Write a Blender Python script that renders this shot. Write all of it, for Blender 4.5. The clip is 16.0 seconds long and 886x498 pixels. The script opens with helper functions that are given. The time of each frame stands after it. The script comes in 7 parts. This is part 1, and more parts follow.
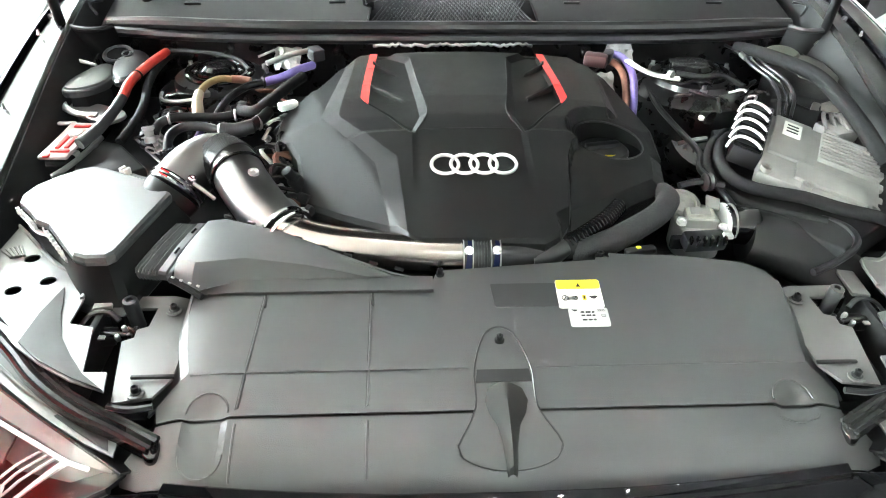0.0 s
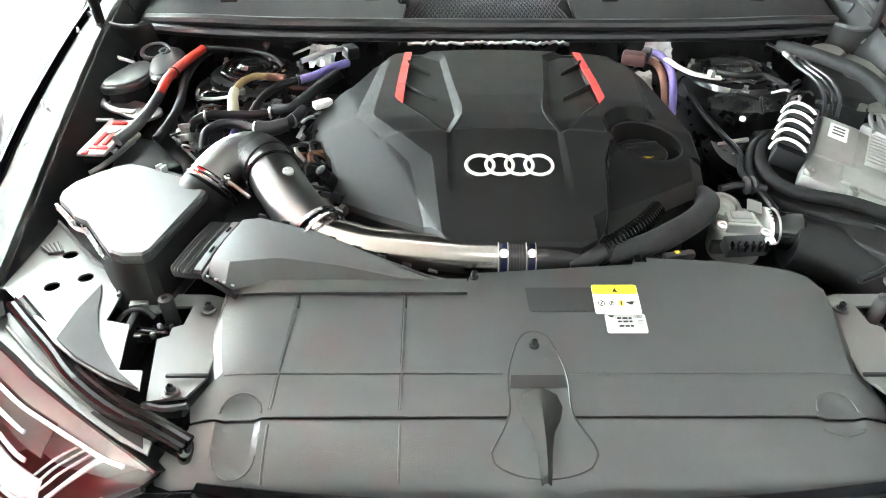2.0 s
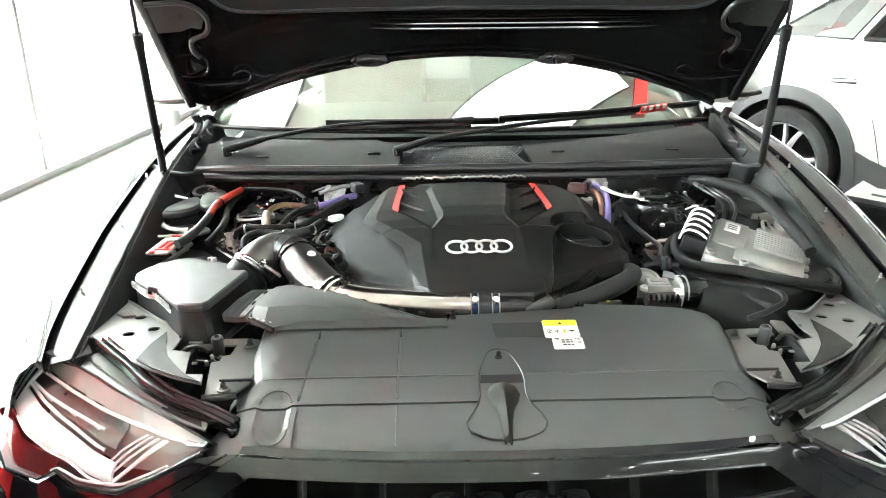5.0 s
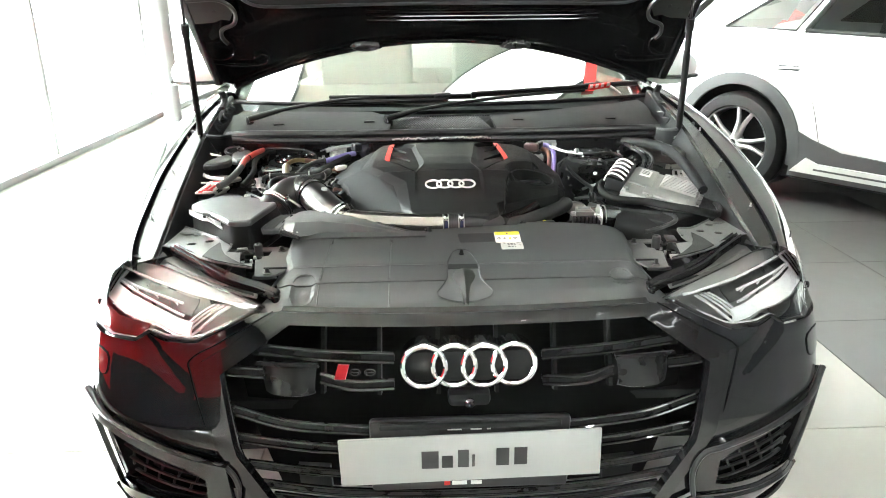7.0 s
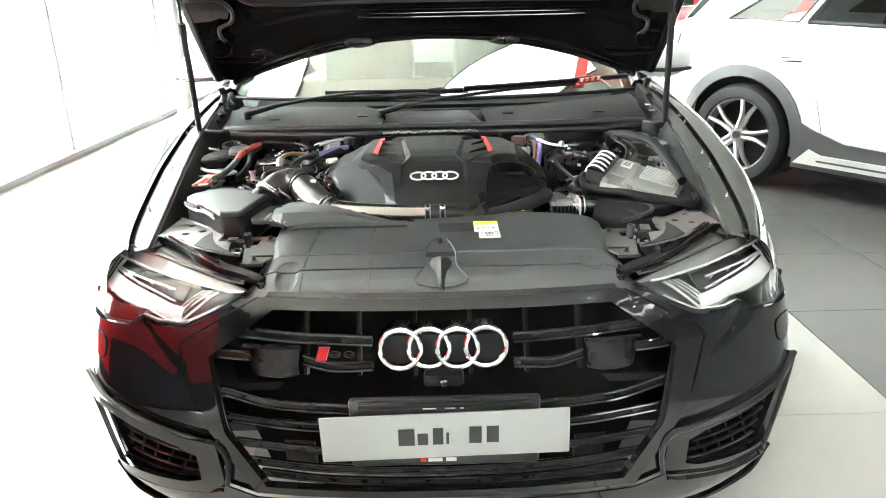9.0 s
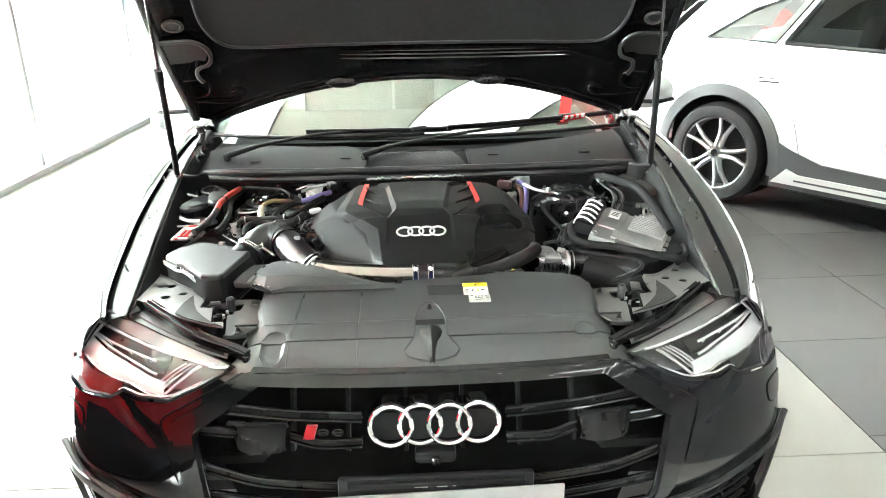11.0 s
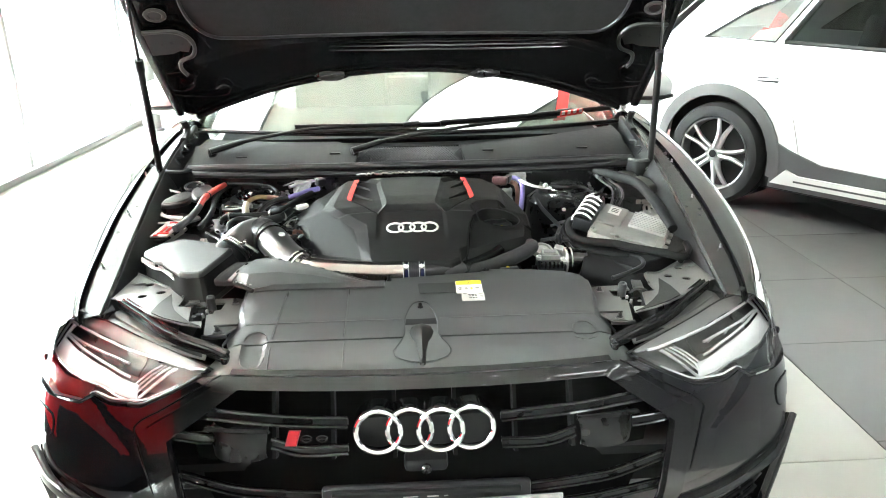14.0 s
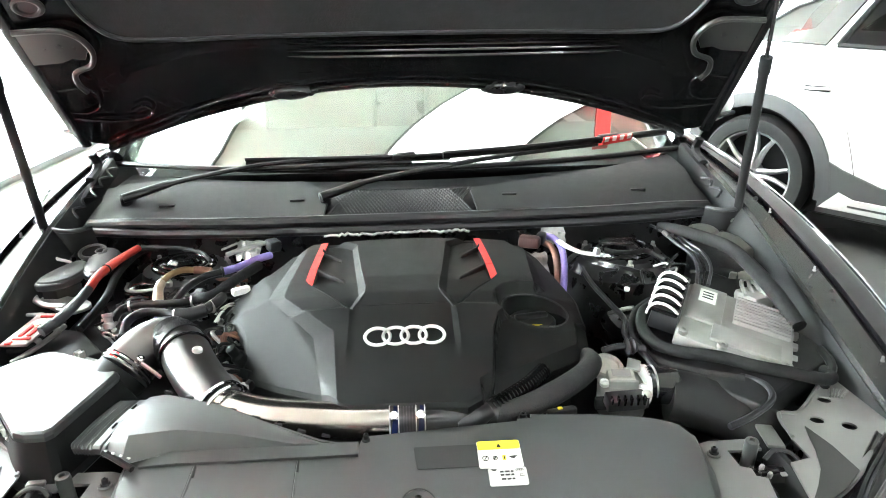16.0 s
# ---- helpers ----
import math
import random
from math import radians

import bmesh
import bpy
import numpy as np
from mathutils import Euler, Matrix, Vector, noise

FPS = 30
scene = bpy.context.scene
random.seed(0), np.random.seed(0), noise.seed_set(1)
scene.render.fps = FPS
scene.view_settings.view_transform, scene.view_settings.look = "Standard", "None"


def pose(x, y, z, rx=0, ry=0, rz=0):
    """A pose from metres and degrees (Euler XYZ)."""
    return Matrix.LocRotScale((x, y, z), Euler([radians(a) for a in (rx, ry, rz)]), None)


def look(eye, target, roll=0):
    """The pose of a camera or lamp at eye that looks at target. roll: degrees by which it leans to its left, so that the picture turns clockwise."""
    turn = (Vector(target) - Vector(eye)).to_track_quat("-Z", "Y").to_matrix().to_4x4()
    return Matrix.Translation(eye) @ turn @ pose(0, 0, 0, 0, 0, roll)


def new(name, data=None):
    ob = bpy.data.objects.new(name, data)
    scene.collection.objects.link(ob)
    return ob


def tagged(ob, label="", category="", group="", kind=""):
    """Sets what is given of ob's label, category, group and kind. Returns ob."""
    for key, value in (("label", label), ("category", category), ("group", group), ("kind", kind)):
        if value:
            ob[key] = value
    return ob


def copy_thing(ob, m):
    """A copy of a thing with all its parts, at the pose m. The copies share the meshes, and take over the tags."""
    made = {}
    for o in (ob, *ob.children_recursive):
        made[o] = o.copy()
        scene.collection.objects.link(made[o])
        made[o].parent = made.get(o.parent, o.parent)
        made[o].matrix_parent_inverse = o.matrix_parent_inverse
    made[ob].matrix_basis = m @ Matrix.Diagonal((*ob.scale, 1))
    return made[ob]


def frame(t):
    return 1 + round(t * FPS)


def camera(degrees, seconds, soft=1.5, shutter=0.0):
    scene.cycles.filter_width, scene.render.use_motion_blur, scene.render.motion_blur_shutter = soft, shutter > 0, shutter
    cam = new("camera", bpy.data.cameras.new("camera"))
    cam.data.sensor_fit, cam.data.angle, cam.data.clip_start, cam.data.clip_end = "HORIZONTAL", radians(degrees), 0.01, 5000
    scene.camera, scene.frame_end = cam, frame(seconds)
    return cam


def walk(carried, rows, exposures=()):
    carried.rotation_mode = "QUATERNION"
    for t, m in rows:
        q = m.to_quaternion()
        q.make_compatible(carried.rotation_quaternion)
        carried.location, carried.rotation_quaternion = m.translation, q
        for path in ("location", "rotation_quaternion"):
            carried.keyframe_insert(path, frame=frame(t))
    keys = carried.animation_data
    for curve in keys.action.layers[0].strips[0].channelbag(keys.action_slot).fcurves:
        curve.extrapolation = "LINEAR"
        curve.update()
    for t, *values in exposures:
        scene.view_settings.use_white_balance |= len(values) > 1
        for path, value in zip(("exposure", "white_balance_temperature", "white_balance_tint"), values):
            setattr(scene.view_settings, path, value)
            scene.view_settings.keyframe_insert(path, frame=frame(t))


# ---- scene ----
cam = camera(64.1, 16.0, 1.0)
PATH = [
    (0, (-0.11, -0.345, 1.374), (-0.011, 1.291, 0.229), 1.2),
    (0.5, (-0.115, -0.352, 1.378), (-0.056, 1.282, 0.227), 0.9),
    (1, (-0.11, -0.352, 1.379), (-0.075, 1.282, 0.226), 0.5),
    (1.5, (-0.115, -0.337, 1.378), (-0.09, 1.292, 0.219), 0.4),
    (2, (-0.118, -0.331, 1.376), (-0.098, 1.299, 0.218), 0.4),
    (2.5, (-0.112, -0.334, 1.378), (-0.098, 1.338, 0.281), 0.2),
    (3, (-0.108, -0.338, 1.383), (-0.097, 1.449, 0.484), 0.1),
    (3.5, (-0.089, -0.36, 1.37), (-0.082, 1.527, 0.708), -0.3),
    (4, (-0.079, -0.416, 1.345), (-0.079, 1.48, 0.708), -0.5),
    (4.5, (-0.099, -0.573, 1.303), (-0.076, 1.326, 0.676), -0.6),
    (4.7, (-0.107, -0.627, 1.313), (-0.074, 1.267, 0.671), -0.6),
    (6.8, (-0.098, -1.167, 1.321), (-0.046, 0.722, 0.665), -0.6),
    (7, (-0.092, -1.187, 1.322), (-0.027, 0.699, 0.66), -0.6),
    (7.5, (-0.069, -1.237, 1.324), (-0.011, 0.647, 0.657), -1.1),
    (8, (-0.055, -1.273, 1.326), (-0.019, 0.611, 0.656), -1.1),
    (8.5, (-0.029, -1.287, 1.33), (-0.006, 0.597, 0.658), -1.2),
    (9, (-0.008, -1.259, 1.332), (0.009, 0.623, 0.655), -1.2),
    (9.5, (-0.018, -1.193, 1.399), (0.011, 0.687, 0.715), -0.8),
    (9.7, (-0.016, -1.166, 1.439), (0.017, 0.708, 0.741), -0.9),
    (12, (-0.042, -1.198, 1.468), (0.079, 0.685, 0.807), -0.7),
    (12.5, (-0.025, -1.266, 1.456), (0.106, 0.62, 0.803), -0.8),
    (13, (-0.012, -1.297, 1.45), (0.108, 0.588, 0.793), -0.7),
    (13.5, (-0.003, -1.264, 1.443), (0.105, 0.62, 0.78), -0.7),
    (14, (-0.019, -1.101, 1.418), (0.075, 0.781, 0.747), -0.8),
    (14.5, (-0.054, -0.912, 1.413), (0.037, 0.969, 0.739), -0.8),
    (15, (-0.048, -0.721, 1.386), (0.055, 1.16, 0.714), -0.8),
    (15.5, (-0.026, -0.537, 1.376), (0.082, 1.343, 0.704), -0.9),
    (16, (-0.007, -0.434, 1.377), (0.103, 1.45, 0.717), -0.9),
]
walk(cam, [(t, look(eye, target, roll)) for t, eye, target, roll in PATH], [(0.0, 2.32, 6200, 10), (2.5, 2.30, 6200, 10), (4.5, 2.18, 6350, 10), (7.0, 2.14, 6400, 10), (12.5, 2.16, 6400, 10), (15.0, 2.20, 6250, 10), (16.0, 2.30, 6200, 10)])

# ---- daylight and lamps ----
SUN_DIR = Vector((0.50, 0.20, -0.95)).normalized()
world = bpy.data.worlds.new("world")
scene.world = world
world.use_nodes = True
wn = world.node_tree.nodes
sky = wn.new("ShaderNodeTexSky")
sky.sky_type = "NISHITA"
sky.sun_disc = False
sky.sun_elevation = math.asin(-SUN_DIR.z)
sky.sun_rotation = math.atan2(-SUN_DIR.x, -SUN_DIR.y)
wn["Background"].inputs["Strength"].default_value = 0.15
world.node_tree.links.new(sky.outputs[0], wn["Background"].inputs["Color"])
sun = bpy.data.lights.new("sun", "SUN")
sun.energy, sun.angle, sun.color = 5.0, radians(0.5), (1.0, 0.96, 0.9)
new("sun", sun).matrix_world = look((0, 0, 30), Vector((0, 0, 30)) + SUN_DIR)


# ---- materials ----
def mat(name, col, rough=0.5, metal=0.0, var=0.15, scale=6.0, bump=0.0, bscale=400.0, coat=0.0, emit=0.0, rvar=0.12, spec=0.5, per_piece=0.0):
    """A principled surface with broad colour and gloss variation and a fine grain."""
    m = bpy.data.materials.new(name)
    m.use_nodes = True
    nt = m.node_tree
    b = nt.nodes["Principled BSDF"]
    b.inputs["Metallic"].default_value = metal
    b.inputs["Coat Weight"].default_value = coat
    b.inputs["Coat Roughness"].default_value = 0.012
    b.inputs["Coat IOR"].default_value = 1.6
    b.inputs["Specular IOR Level"].default_value = spec
    tc = nt.nodes.new("ShaderNodeTexCoord")
    n1 = nt.nodes.new("ShaderNodeTexNoise")
    n1.inputs["Scale"].default_value = scale
    n1.inputs["Detail"].default_value = 6.0
    nt.links.new(tc.outputs["Object"], n1.inputs["Vector"])
    ramp = nt.nodes.new("ShaderNodeMix")
    ramp.data_type = "RGBA"
    ramp.inputs[6].default_value = (*[c * (1 - var) for c in col], 1)
    ramp.inputs[7].default_value = (*[min(1.0, c * (1 + var)) for c in col], 1)
    nt.links.new(n1.outputs["Fac"], ramp.inputs["Factor"])
    out = ramp.outputs[2]
    if per_piece:
        info = nt.nodes.new("ShaderNodeObjectInfo")
        hsv = nt.nodes.new("ShaderNodeHueSaturation")
        rng = nt.nodes.new("ShaderNodeMapRange")
        rng.inputs["To Min"].default_value, rng.inputs["To Max"].default_value = 1 - per_piece, 1 + per_piece
        nt.links.new(info.outputs["Random"], rng.inputs["Value"])
        nt.links.new(rng.outputs[0], hsv.inputs["Value"])
        nt.links.new(out, hsv.inputs["Color"])
        out = hsv.outputs["Color"]
    nt.links.new(out, b.inputs["Base Color"])
    mr = nt.nodes.new("ShaderNodeMapRange")
    mr.inputs["To Min"].default_value, mr.inputs["To Max"].default_value = max(0.0, rough * (1 - rvar)), min(1.0, rough * (1 + rvar))
    n2 = nt.nodes.new("ShaderNodeTexNoise")
    n2.inputs["Scale"].default_value = scale * 5
    nt.links.new(tc.outputs["Object"], n2.inputs["Vector"])
    nt.links.new(n2.outputs["Fac"], mr.inputs["Value"])
    nt.links.new(mr.outputs[0], b.inputs["Roughness"])
    if bump:
        n3 = nt.nodes.new("ShaderNodeTexNoise")
        n3.inputs["Scale"].default_value = bscale
        n3.inputs["Detail"].default_value = 3.0
        nt.links.new(tc.outputs["Object"], n3.inputs["Vector"])
        bp = nt.nodes.new("ShaderNodeBump")
        bp.inputs["Strength"].default_value = bump
        bp.inputs["Distance"].default_value = 0.001
        nt.links.new(n3.outputs["Fac"], bp.inputs["Height"])
        nt.links.new(bp.outputs[0], b.inputs["Normal"])
    if emit:
        b.inputs["Emission Color"].default_value = (*col, 1)
        b.inputs["Emission Strength"].default_value = emit
    return m


def glass(name, tint, gloss, rough=0.0, sheen=(0.93, 1.0, 0.92)):
    """Thin coated glass: a tinted clear sheet with a mirror share that rises at a slant."""
    m = bpy.data.materials.new(name)
    m.use_nodes = True
    nt = m.node_tree
    nt.nodes.remove(nt.nodes["Principled BSDF"])
    tr = nt.nodes.new("ShaderNodeBsdfTransparent")
    tr.inputs["Color"].default_value = (*tint, 1)
    gl = nt.nodes.new("ShaderNodeBsdfGlossy")
    gl.inputs["Roughness"].default_value = rough
    gl.inputs["Color"].default_value = (*sheen, 1)
    fr = nt.nodes.new("ShaderNodeLayerWeight")
    fr.inputs["Blend"].default_value = 0.5
    pw = nt.nodes.new("ShaderNodeMath")
    pw.operation = "POWER"
    pw.inputs[1].default_value = 5.0
    add = nt.nodes.new("ShaderNodeMath")
    add.operation = "ADD"
    add.use_clamp = True
    add.inputs[1].default_value = gloss + 0.04
    mix = nt.nodes.new("ShaderNodeMixShader")
    nt.links.new(fr.outputs["Facing"], pw.inputs[0])
    nt.links.new(pw.outputs[0], add.inputs[0])
    nt.links.new(add.outputs[0], mix.inputs[0])
    nt.links.new(tr.outputs[0], mix.inputs[1])
    nt.links.new(gl.outputs[0], mix.inputs[2])
    nt.links.new(mix.outputs[0], nt.nodes["Material Output"].inputs[0])
    return m


BLACK_PAINT = mat("black_paint", (0.006, 0.006, 0.007), 0.10, 0, 0.1, 3, coat=1.0, spec=0.2)
BAY_PAINT = mat("black_bay_paint", (0.008, 0.008, 0.008), 0.28, 0, 0.2, 8, coat=0.5)
FLANGE = mat("flange_paint", (0.014, 0.014, 0.0132), 0.26, 0, 0.2, 10, spec=0.6)
COVER = mat("grained_cover_plastic", (0.037, 0.0385, 0.0382), 0.38, 0, 0.12, 4, bump=0.3, bscale=900, spec=0.75)
COWL_PLASTIC = mat("cowl_plastic", (0.016, 0.016, 0.016), 0.55, 0, 0.12, 9, bump=0.3, bscale=900, spec=0.25)
ENGINE_PLASTIC = mat("engine_cover_plastic", (0.0075, 0.0075, 0.007), 0.48, 0, 0.12, 7, bump=0.5, bscale=900, spec=0.20)
GRAINED_WING = mat("coarse_grained_plastic", (0.0062, 0.0064, 0.0062), 0.62, 0, 0.7, 420, bump=0.8, bscale=800, spec=0.18)
SEAL = mat("satin_rubber_seal", (0.020, 0.020, 0.020), 0.36, 0, 0.05, 20, spec=0.6, rvar=0.03)
SMOOTH_PLASTIC = mat("satin_black_plastic", (0.013, 0.013, 0.014), 0.36, 0, 0.15, 9)
DARK_PLASTIC = mat("dark_plastic", (0.013, 0.013, 0.013), 0.55, 0, 0.2, 12, bump=0.3, bscale=700, spec=0.18)
GREY_PLASTIC = mat("grey_support_plastic", (0.085, 0.083, 0.078), 0.34, 0, 0.1, 6, bump=0.2, bscale=800, spec=0.9)
AIRBOX_PLASTIC = mat("airbox_plastic", (0.066, 0.068, 0.067), 0.36, 0, 0.1, 5, bump=0.2, bscale=900, spec=0.55)
GLOSS_BLACK = mat("gloss_black_trim", (0.008, 0.008, 0.008), 0.1, 0, 0.1, 6, coat=0.6, spec=0.3)
RUBBER = mat("black_rubber", (0.012, 0.012, 0.012), 0.32, 0, 0.25, 25, bump=0.15, bscale=300, spec=0.32)
SLEEVE = mat("fabric_hose_sleeve", (0.012, 0.012, 0.012), 0.65, 0, 0.5, 90, bump=0.9, bscale=350, spec=0.12)
HOSE_RED = mat("red_rubber_hose", (0.50, 0.036, 0.024), 0.40, 0, 0.2, 30)
HOSE_PURPLE = mat("purple_hose", (0.15, 0.12, 0.33), 0.45, 0, 0.2, 30)
HOSE_YELLOW = mat("ochre_heat_sleeve", (0.22, 0.145, 0.062), 0.6, 0, 0.3, 60, bump=0.6, bscale=250)
HOSE_SAND = mat("sand_metal_elbow", (0.42, 0.36, 0.26), 0.4, 0.4, 0.2, 40)
HOSE_BROWN = mat("brown_sleeve", (0.17, 0.075, 0.05), 0.6, 0, 0.25, 50, bump=0.5, bscale=250)
PURPLE_TAPE = mat("blue_clamp_band", (0.005, 0.010, 0.045), 0.25, 0, 0.2, 50)
TANK_GREY = mat("grey_tank_plastic", (0.075, 0.072, 0.062), 0.45, 0, 0.15, 12, bump=0.2, bscale=500)
GREY_SLEEVE = mat("grey_fabric_sleeve", (0.022, 0.022, 0.022), 0.6, 0, 0.35, 90, bump=0.9, bscale=350, spec=0.25)
RESERVOIR = mat("slate_reservoir_plastic", (0.05, 0.052, 0.053), 0.30, 0, 0.12, 14, bump=0.15, bscale=700, spec=0.6)
STEEL = mat("brushed_steel", (0.32, 0.297, 0.278), 0.21, 1.0, 0.10, 14)
DARK_STEEL = mat("dark_polished_pipe", (0.045, 0.043, 0.043), 0.22, 0.6, 0.2, 10)
# Near-black that puts shade into gaps, wells, holes and backings.
VOID = mat("hollow_shade_black", (0.006, 0.006, 0.006), 0.8, spec=0.1)
ALU = mat("cast_aluminium", (0.36, 0.356, 0.343), 0.58, 1.0, 0.25, 15, bump=0.5, bscale=450)
CAST_GREY = mat("grey_cast_alloy", (0.34, 0.335, 0.315), 0.45, 0.6, 0.35, 40, bump=0.8, bscale=300)
BRACKET = mat("pale_bracket_metal", (0.40, 0.40, 0.385), 0.34, 0.8, 0.15, 18)
CHROME = mat("chrome", (0.82, 0.82, 0.83), 0.07, 1.0, 0.04, 10)
SATIN_SILVER = mat("satin_silver", (0.78, 0.78, 0.77), 0.32, 0.6, 0.06, 20)
FOIL = mat("crinkled_heat_foil", (0.36, 0.36, 0.35), 0.38, 1.0, 0.3, 60, bump=3.0, bscale=140)
ALLOY = mat("machined_alloy", (0.50, 0.50, 0.50), 0.3, 0.85, 0.12, 12)
RED_TRIM = mat("red_trim", (0.58, 0.035, 0.03), 0.42, 0, 0.08, 20, spec=0.2)
RED_PAINT = mat("red_paint", (0.75, 0.018, 0.022), 0.2, 0, 0.06, 3, coat=1.0)
WHITE_PAINT = mat("white_paint", (0.80, 0.80, 0.79), 0.22, 0, 0.02, 2, coat=0.8)
WHITE_PLASTIC = mat("white_plastic", (0.74, 0.74, 0.71), 0.4, 0, 0.08, 30)
YELLOW = mat("yellow_print", (0.75, 0.58, 0.02), 0.5, 0, 0.05, 30)
LABEL_WHITE = mat("label_paper", (0.60, 0.59, 0.57), 0.45, 0, 0.04, 30)
LABEL_GREY = mat("label_grey", (0.42, 0.42, 0.41), 0.45, 0, 0.05, 30)
PRINT = mat("dark_print", (0.02, 0.02, 0.02), 0.5, 0, 0.05, 30)
PLATE_WHITE = mat("plate_white", (0.28, 0.28, 0.274), 0.3, 0, 0.03, 8)
BRIGHT_SILL = mat("bright_sill_trim", (0.72, 0.72, 0.71), 0.35, 0, 0.05, 8, coat=0.3)
CLADDING = mat("grey_cladding", (0.085, 0.085, 0.087), 0.55, 0, 0.1, 8, bump=0.3, bscale=500)
TYRE = mat("tyre_rubber", (0.02, 0.02, 0.02), 0.65, 0, 0.25, 20, bump=0.4, bscale=200)
WINDSCREEN = glass("windscreen_glass", (0.45, 0.50, 0.46), 0.24)
# One car's glass in two versions: reflection boosted, then darkened with less mirror.
PALE_GLASS = glass("boosted_mirror_glass", (0.40, 0.43, 0.43), 0.22, sheen=(0.95, 0.97, 1.0))
DARK_GLASS = glass("darkened_door_glass", (0.10, 0.11, 0.115), -0.025)
CAR_GLASS = glass("car_window_glass", (0.055, 0.065, 0.07), 0.03)
SHOP_GLASS = glass("shop_window_glass", (0.94, 0.97, 0.95), 0.02)
LENS = glass("headlight_lens", (0.95, 0.95, 0.95), 0.035, sheen=(1.0, 1.0, 1.0))
REFLECTOR = mat("headlight_reflector", (0.62, 0.63, 0.64), 0.16, 0.9, 0.08, 30)
LIGHT_GUIDE = mat("clear_light_guide", (0.76, 0.77, 0.78), 0.28, 0.0, 0.04, 40, coat=0.4)
SEAT = mat("dark_upholstery", (0.02, 0.02, 0.022), 0.7, 0, 0.2, 20, bump=0.4, bscale=300)
DARK_WALL = mat("charcoal_wall", (0.10, 0.10, 0.105), 0.6, 0, 0.1, 1.2, bump=0.1, bscale=60)
CEILING = mat("ceiling_board", (0.58, 0.59, 0.55), 0.7, 0, 0.05, 1.0)
COLUMN_PAINT = mat("column_paint", (0.13, 0.13, 0.128), 0.5, 0, 0.05, 3)
ALU_FRAME = mat("window_frame_metal", (0.20, 0.20, 0.197), 0.35, 0.3, 0.05, 5)
TILE_LIGHT = mat("pale_floor_tile", (0.37, 0.358, 0.33), 0.16, 0, 0.05, 2.5, bump=0.05, bscale=80, per_piece=0.03)
TILE_DARK = mat("dark_floor_tile", (0.098, 0.096, 0.092), 0.32, 0, 0.10, 2.5, bump=0.1, bscale=120, per_piece=0.05)
GROUT = mat("grout", (0.24, 0.23, 0.21), 0.8, 0, 0.15, 30, bump=0.4, bscale=200)
PAVING = mat("pale_paving", (0.60, 0.59, 0.56), 0.7, 0, 0.12, 1.5, bump=0.3, bscale=40)
PANEL_LIGHT = mat("ceiling_light_panel", (0.96, 1.0, 0.975), 0.5, emit=3.0)
STRIP_LIGHT = mat("ceiling_strip_light", (0.975, 1.0, 0.955), 0.5, emit=2.2)
DOWNLIGHT = mat("downlight", (0.975, 1.0, 0.955), 0.5, emit=40.0)
# Glows though no lamp: stands in for glaring daylight beyond the glass.
DAY_GLOW = mat("daylight_glow_sheet", (0.965, 1.0, 1.0), 0.9, 0, 0.05, 0.2, emit=25.0)
LEAF = mat("leaf", (0.055, 0.085, 0.03), 0.6, 0, 0.4, 3)
BARK = mat("bark", (0.16, 0.12, 0.09), 0.8, 0, 0.3, 10, bump=0.6, bscale=40)
HOOD_INNER = mat("black_hood_inner_paint", (0.004, 0.004, 0.004), 0.25, 0, 0.1, 5, coat=0.2, spec=0.25)
HOOD_METAL = mat("hood_reinforcement_paint", (0.022, 0.022, 0.020), 0.4, 0, 0.15, 8, coat=0.15, spec=0.35)
GRILLE_BLACK = mat("grille_black_plastic", (0.008, 0.008, 0.008), 0.28, 0, 0.1, 6, spec=0.3)
BADGE_RED = mat("badge_red", (0.36, 0.012, 0.02), 0.3, 0, 0.05, 30)
BEZEL_GREY = mat("lamp_bezel_grey", (0.26, 0.26, 0.255), 0.35, 0.2, 0.1, 20)
STRAP = mat("dark_strap_plastic", (0.014, 0.014, 0.0135), 0.20, 0, 0.12, 10, spec=0.4)
LAMP_DARK = mat("dark_lamp_panel", (0.07, 0.07, 0.07), 0.3, 0.4, 0.1, 20)
LAMP_GREY = mat("lamp_housing_grey", (0.30, 0.30, 0.295), 0.35, 0.4, 0.1, 20)
FIN_PLASTIC = mat("dark_fin_plastic", (0.026, 0.026, 0.024), 0.6, 0, 0.1, 6, bump=0.25, bscale=800, spec=0.15)
ELBOW_STEEL = mat("polished_elbow_steel", (0.15, 0.143, 0.140), 0.32, 1.0, 0.12, 12, bump=0.05, bscale=150)
BLUE_SIGN = mat("blue_sign", (0.07, 0.10, 0.135), 0.5, 0, 0.05, 3)


# ---- mesh helpers ----
def thing(name, loc, label, category, group="", kind=""):
    ob = new(name)
    ob.empty_display_size = 0.05
    ob.location = loc
    tagged(ob, label, category, group, kind)
    return ob


def crease(bm, deg=32):
    for f in bm.faces:
        f.smooth = True
    lim = radians(deg)
    for e in bm.edges:
        if len(e.link_faces) == 2 and e.calc_face_angle(0.0) > lim:
            e.smooth = False


def part(name, bm, material, parent=None, label="", deg=32):
    """Links a bmesh, made in world places, as one mesh object under a thing or a part."""
    bm.normal_update()
    crease(bm, deg)
    me = bpy.data.meshes.new(name)
    bm.to_mesh(me)
    bm.free()
    me.materials.append(material)
    ob = new(name, me)
    if parent is not None:
        ob.parent = parent
        if parent.type == "EMPTY":
            ob.matrix_parent_inverse = Matrix.Translation(parent.location).inverted()
    if label:
        tagged(ob, label)
    return ob


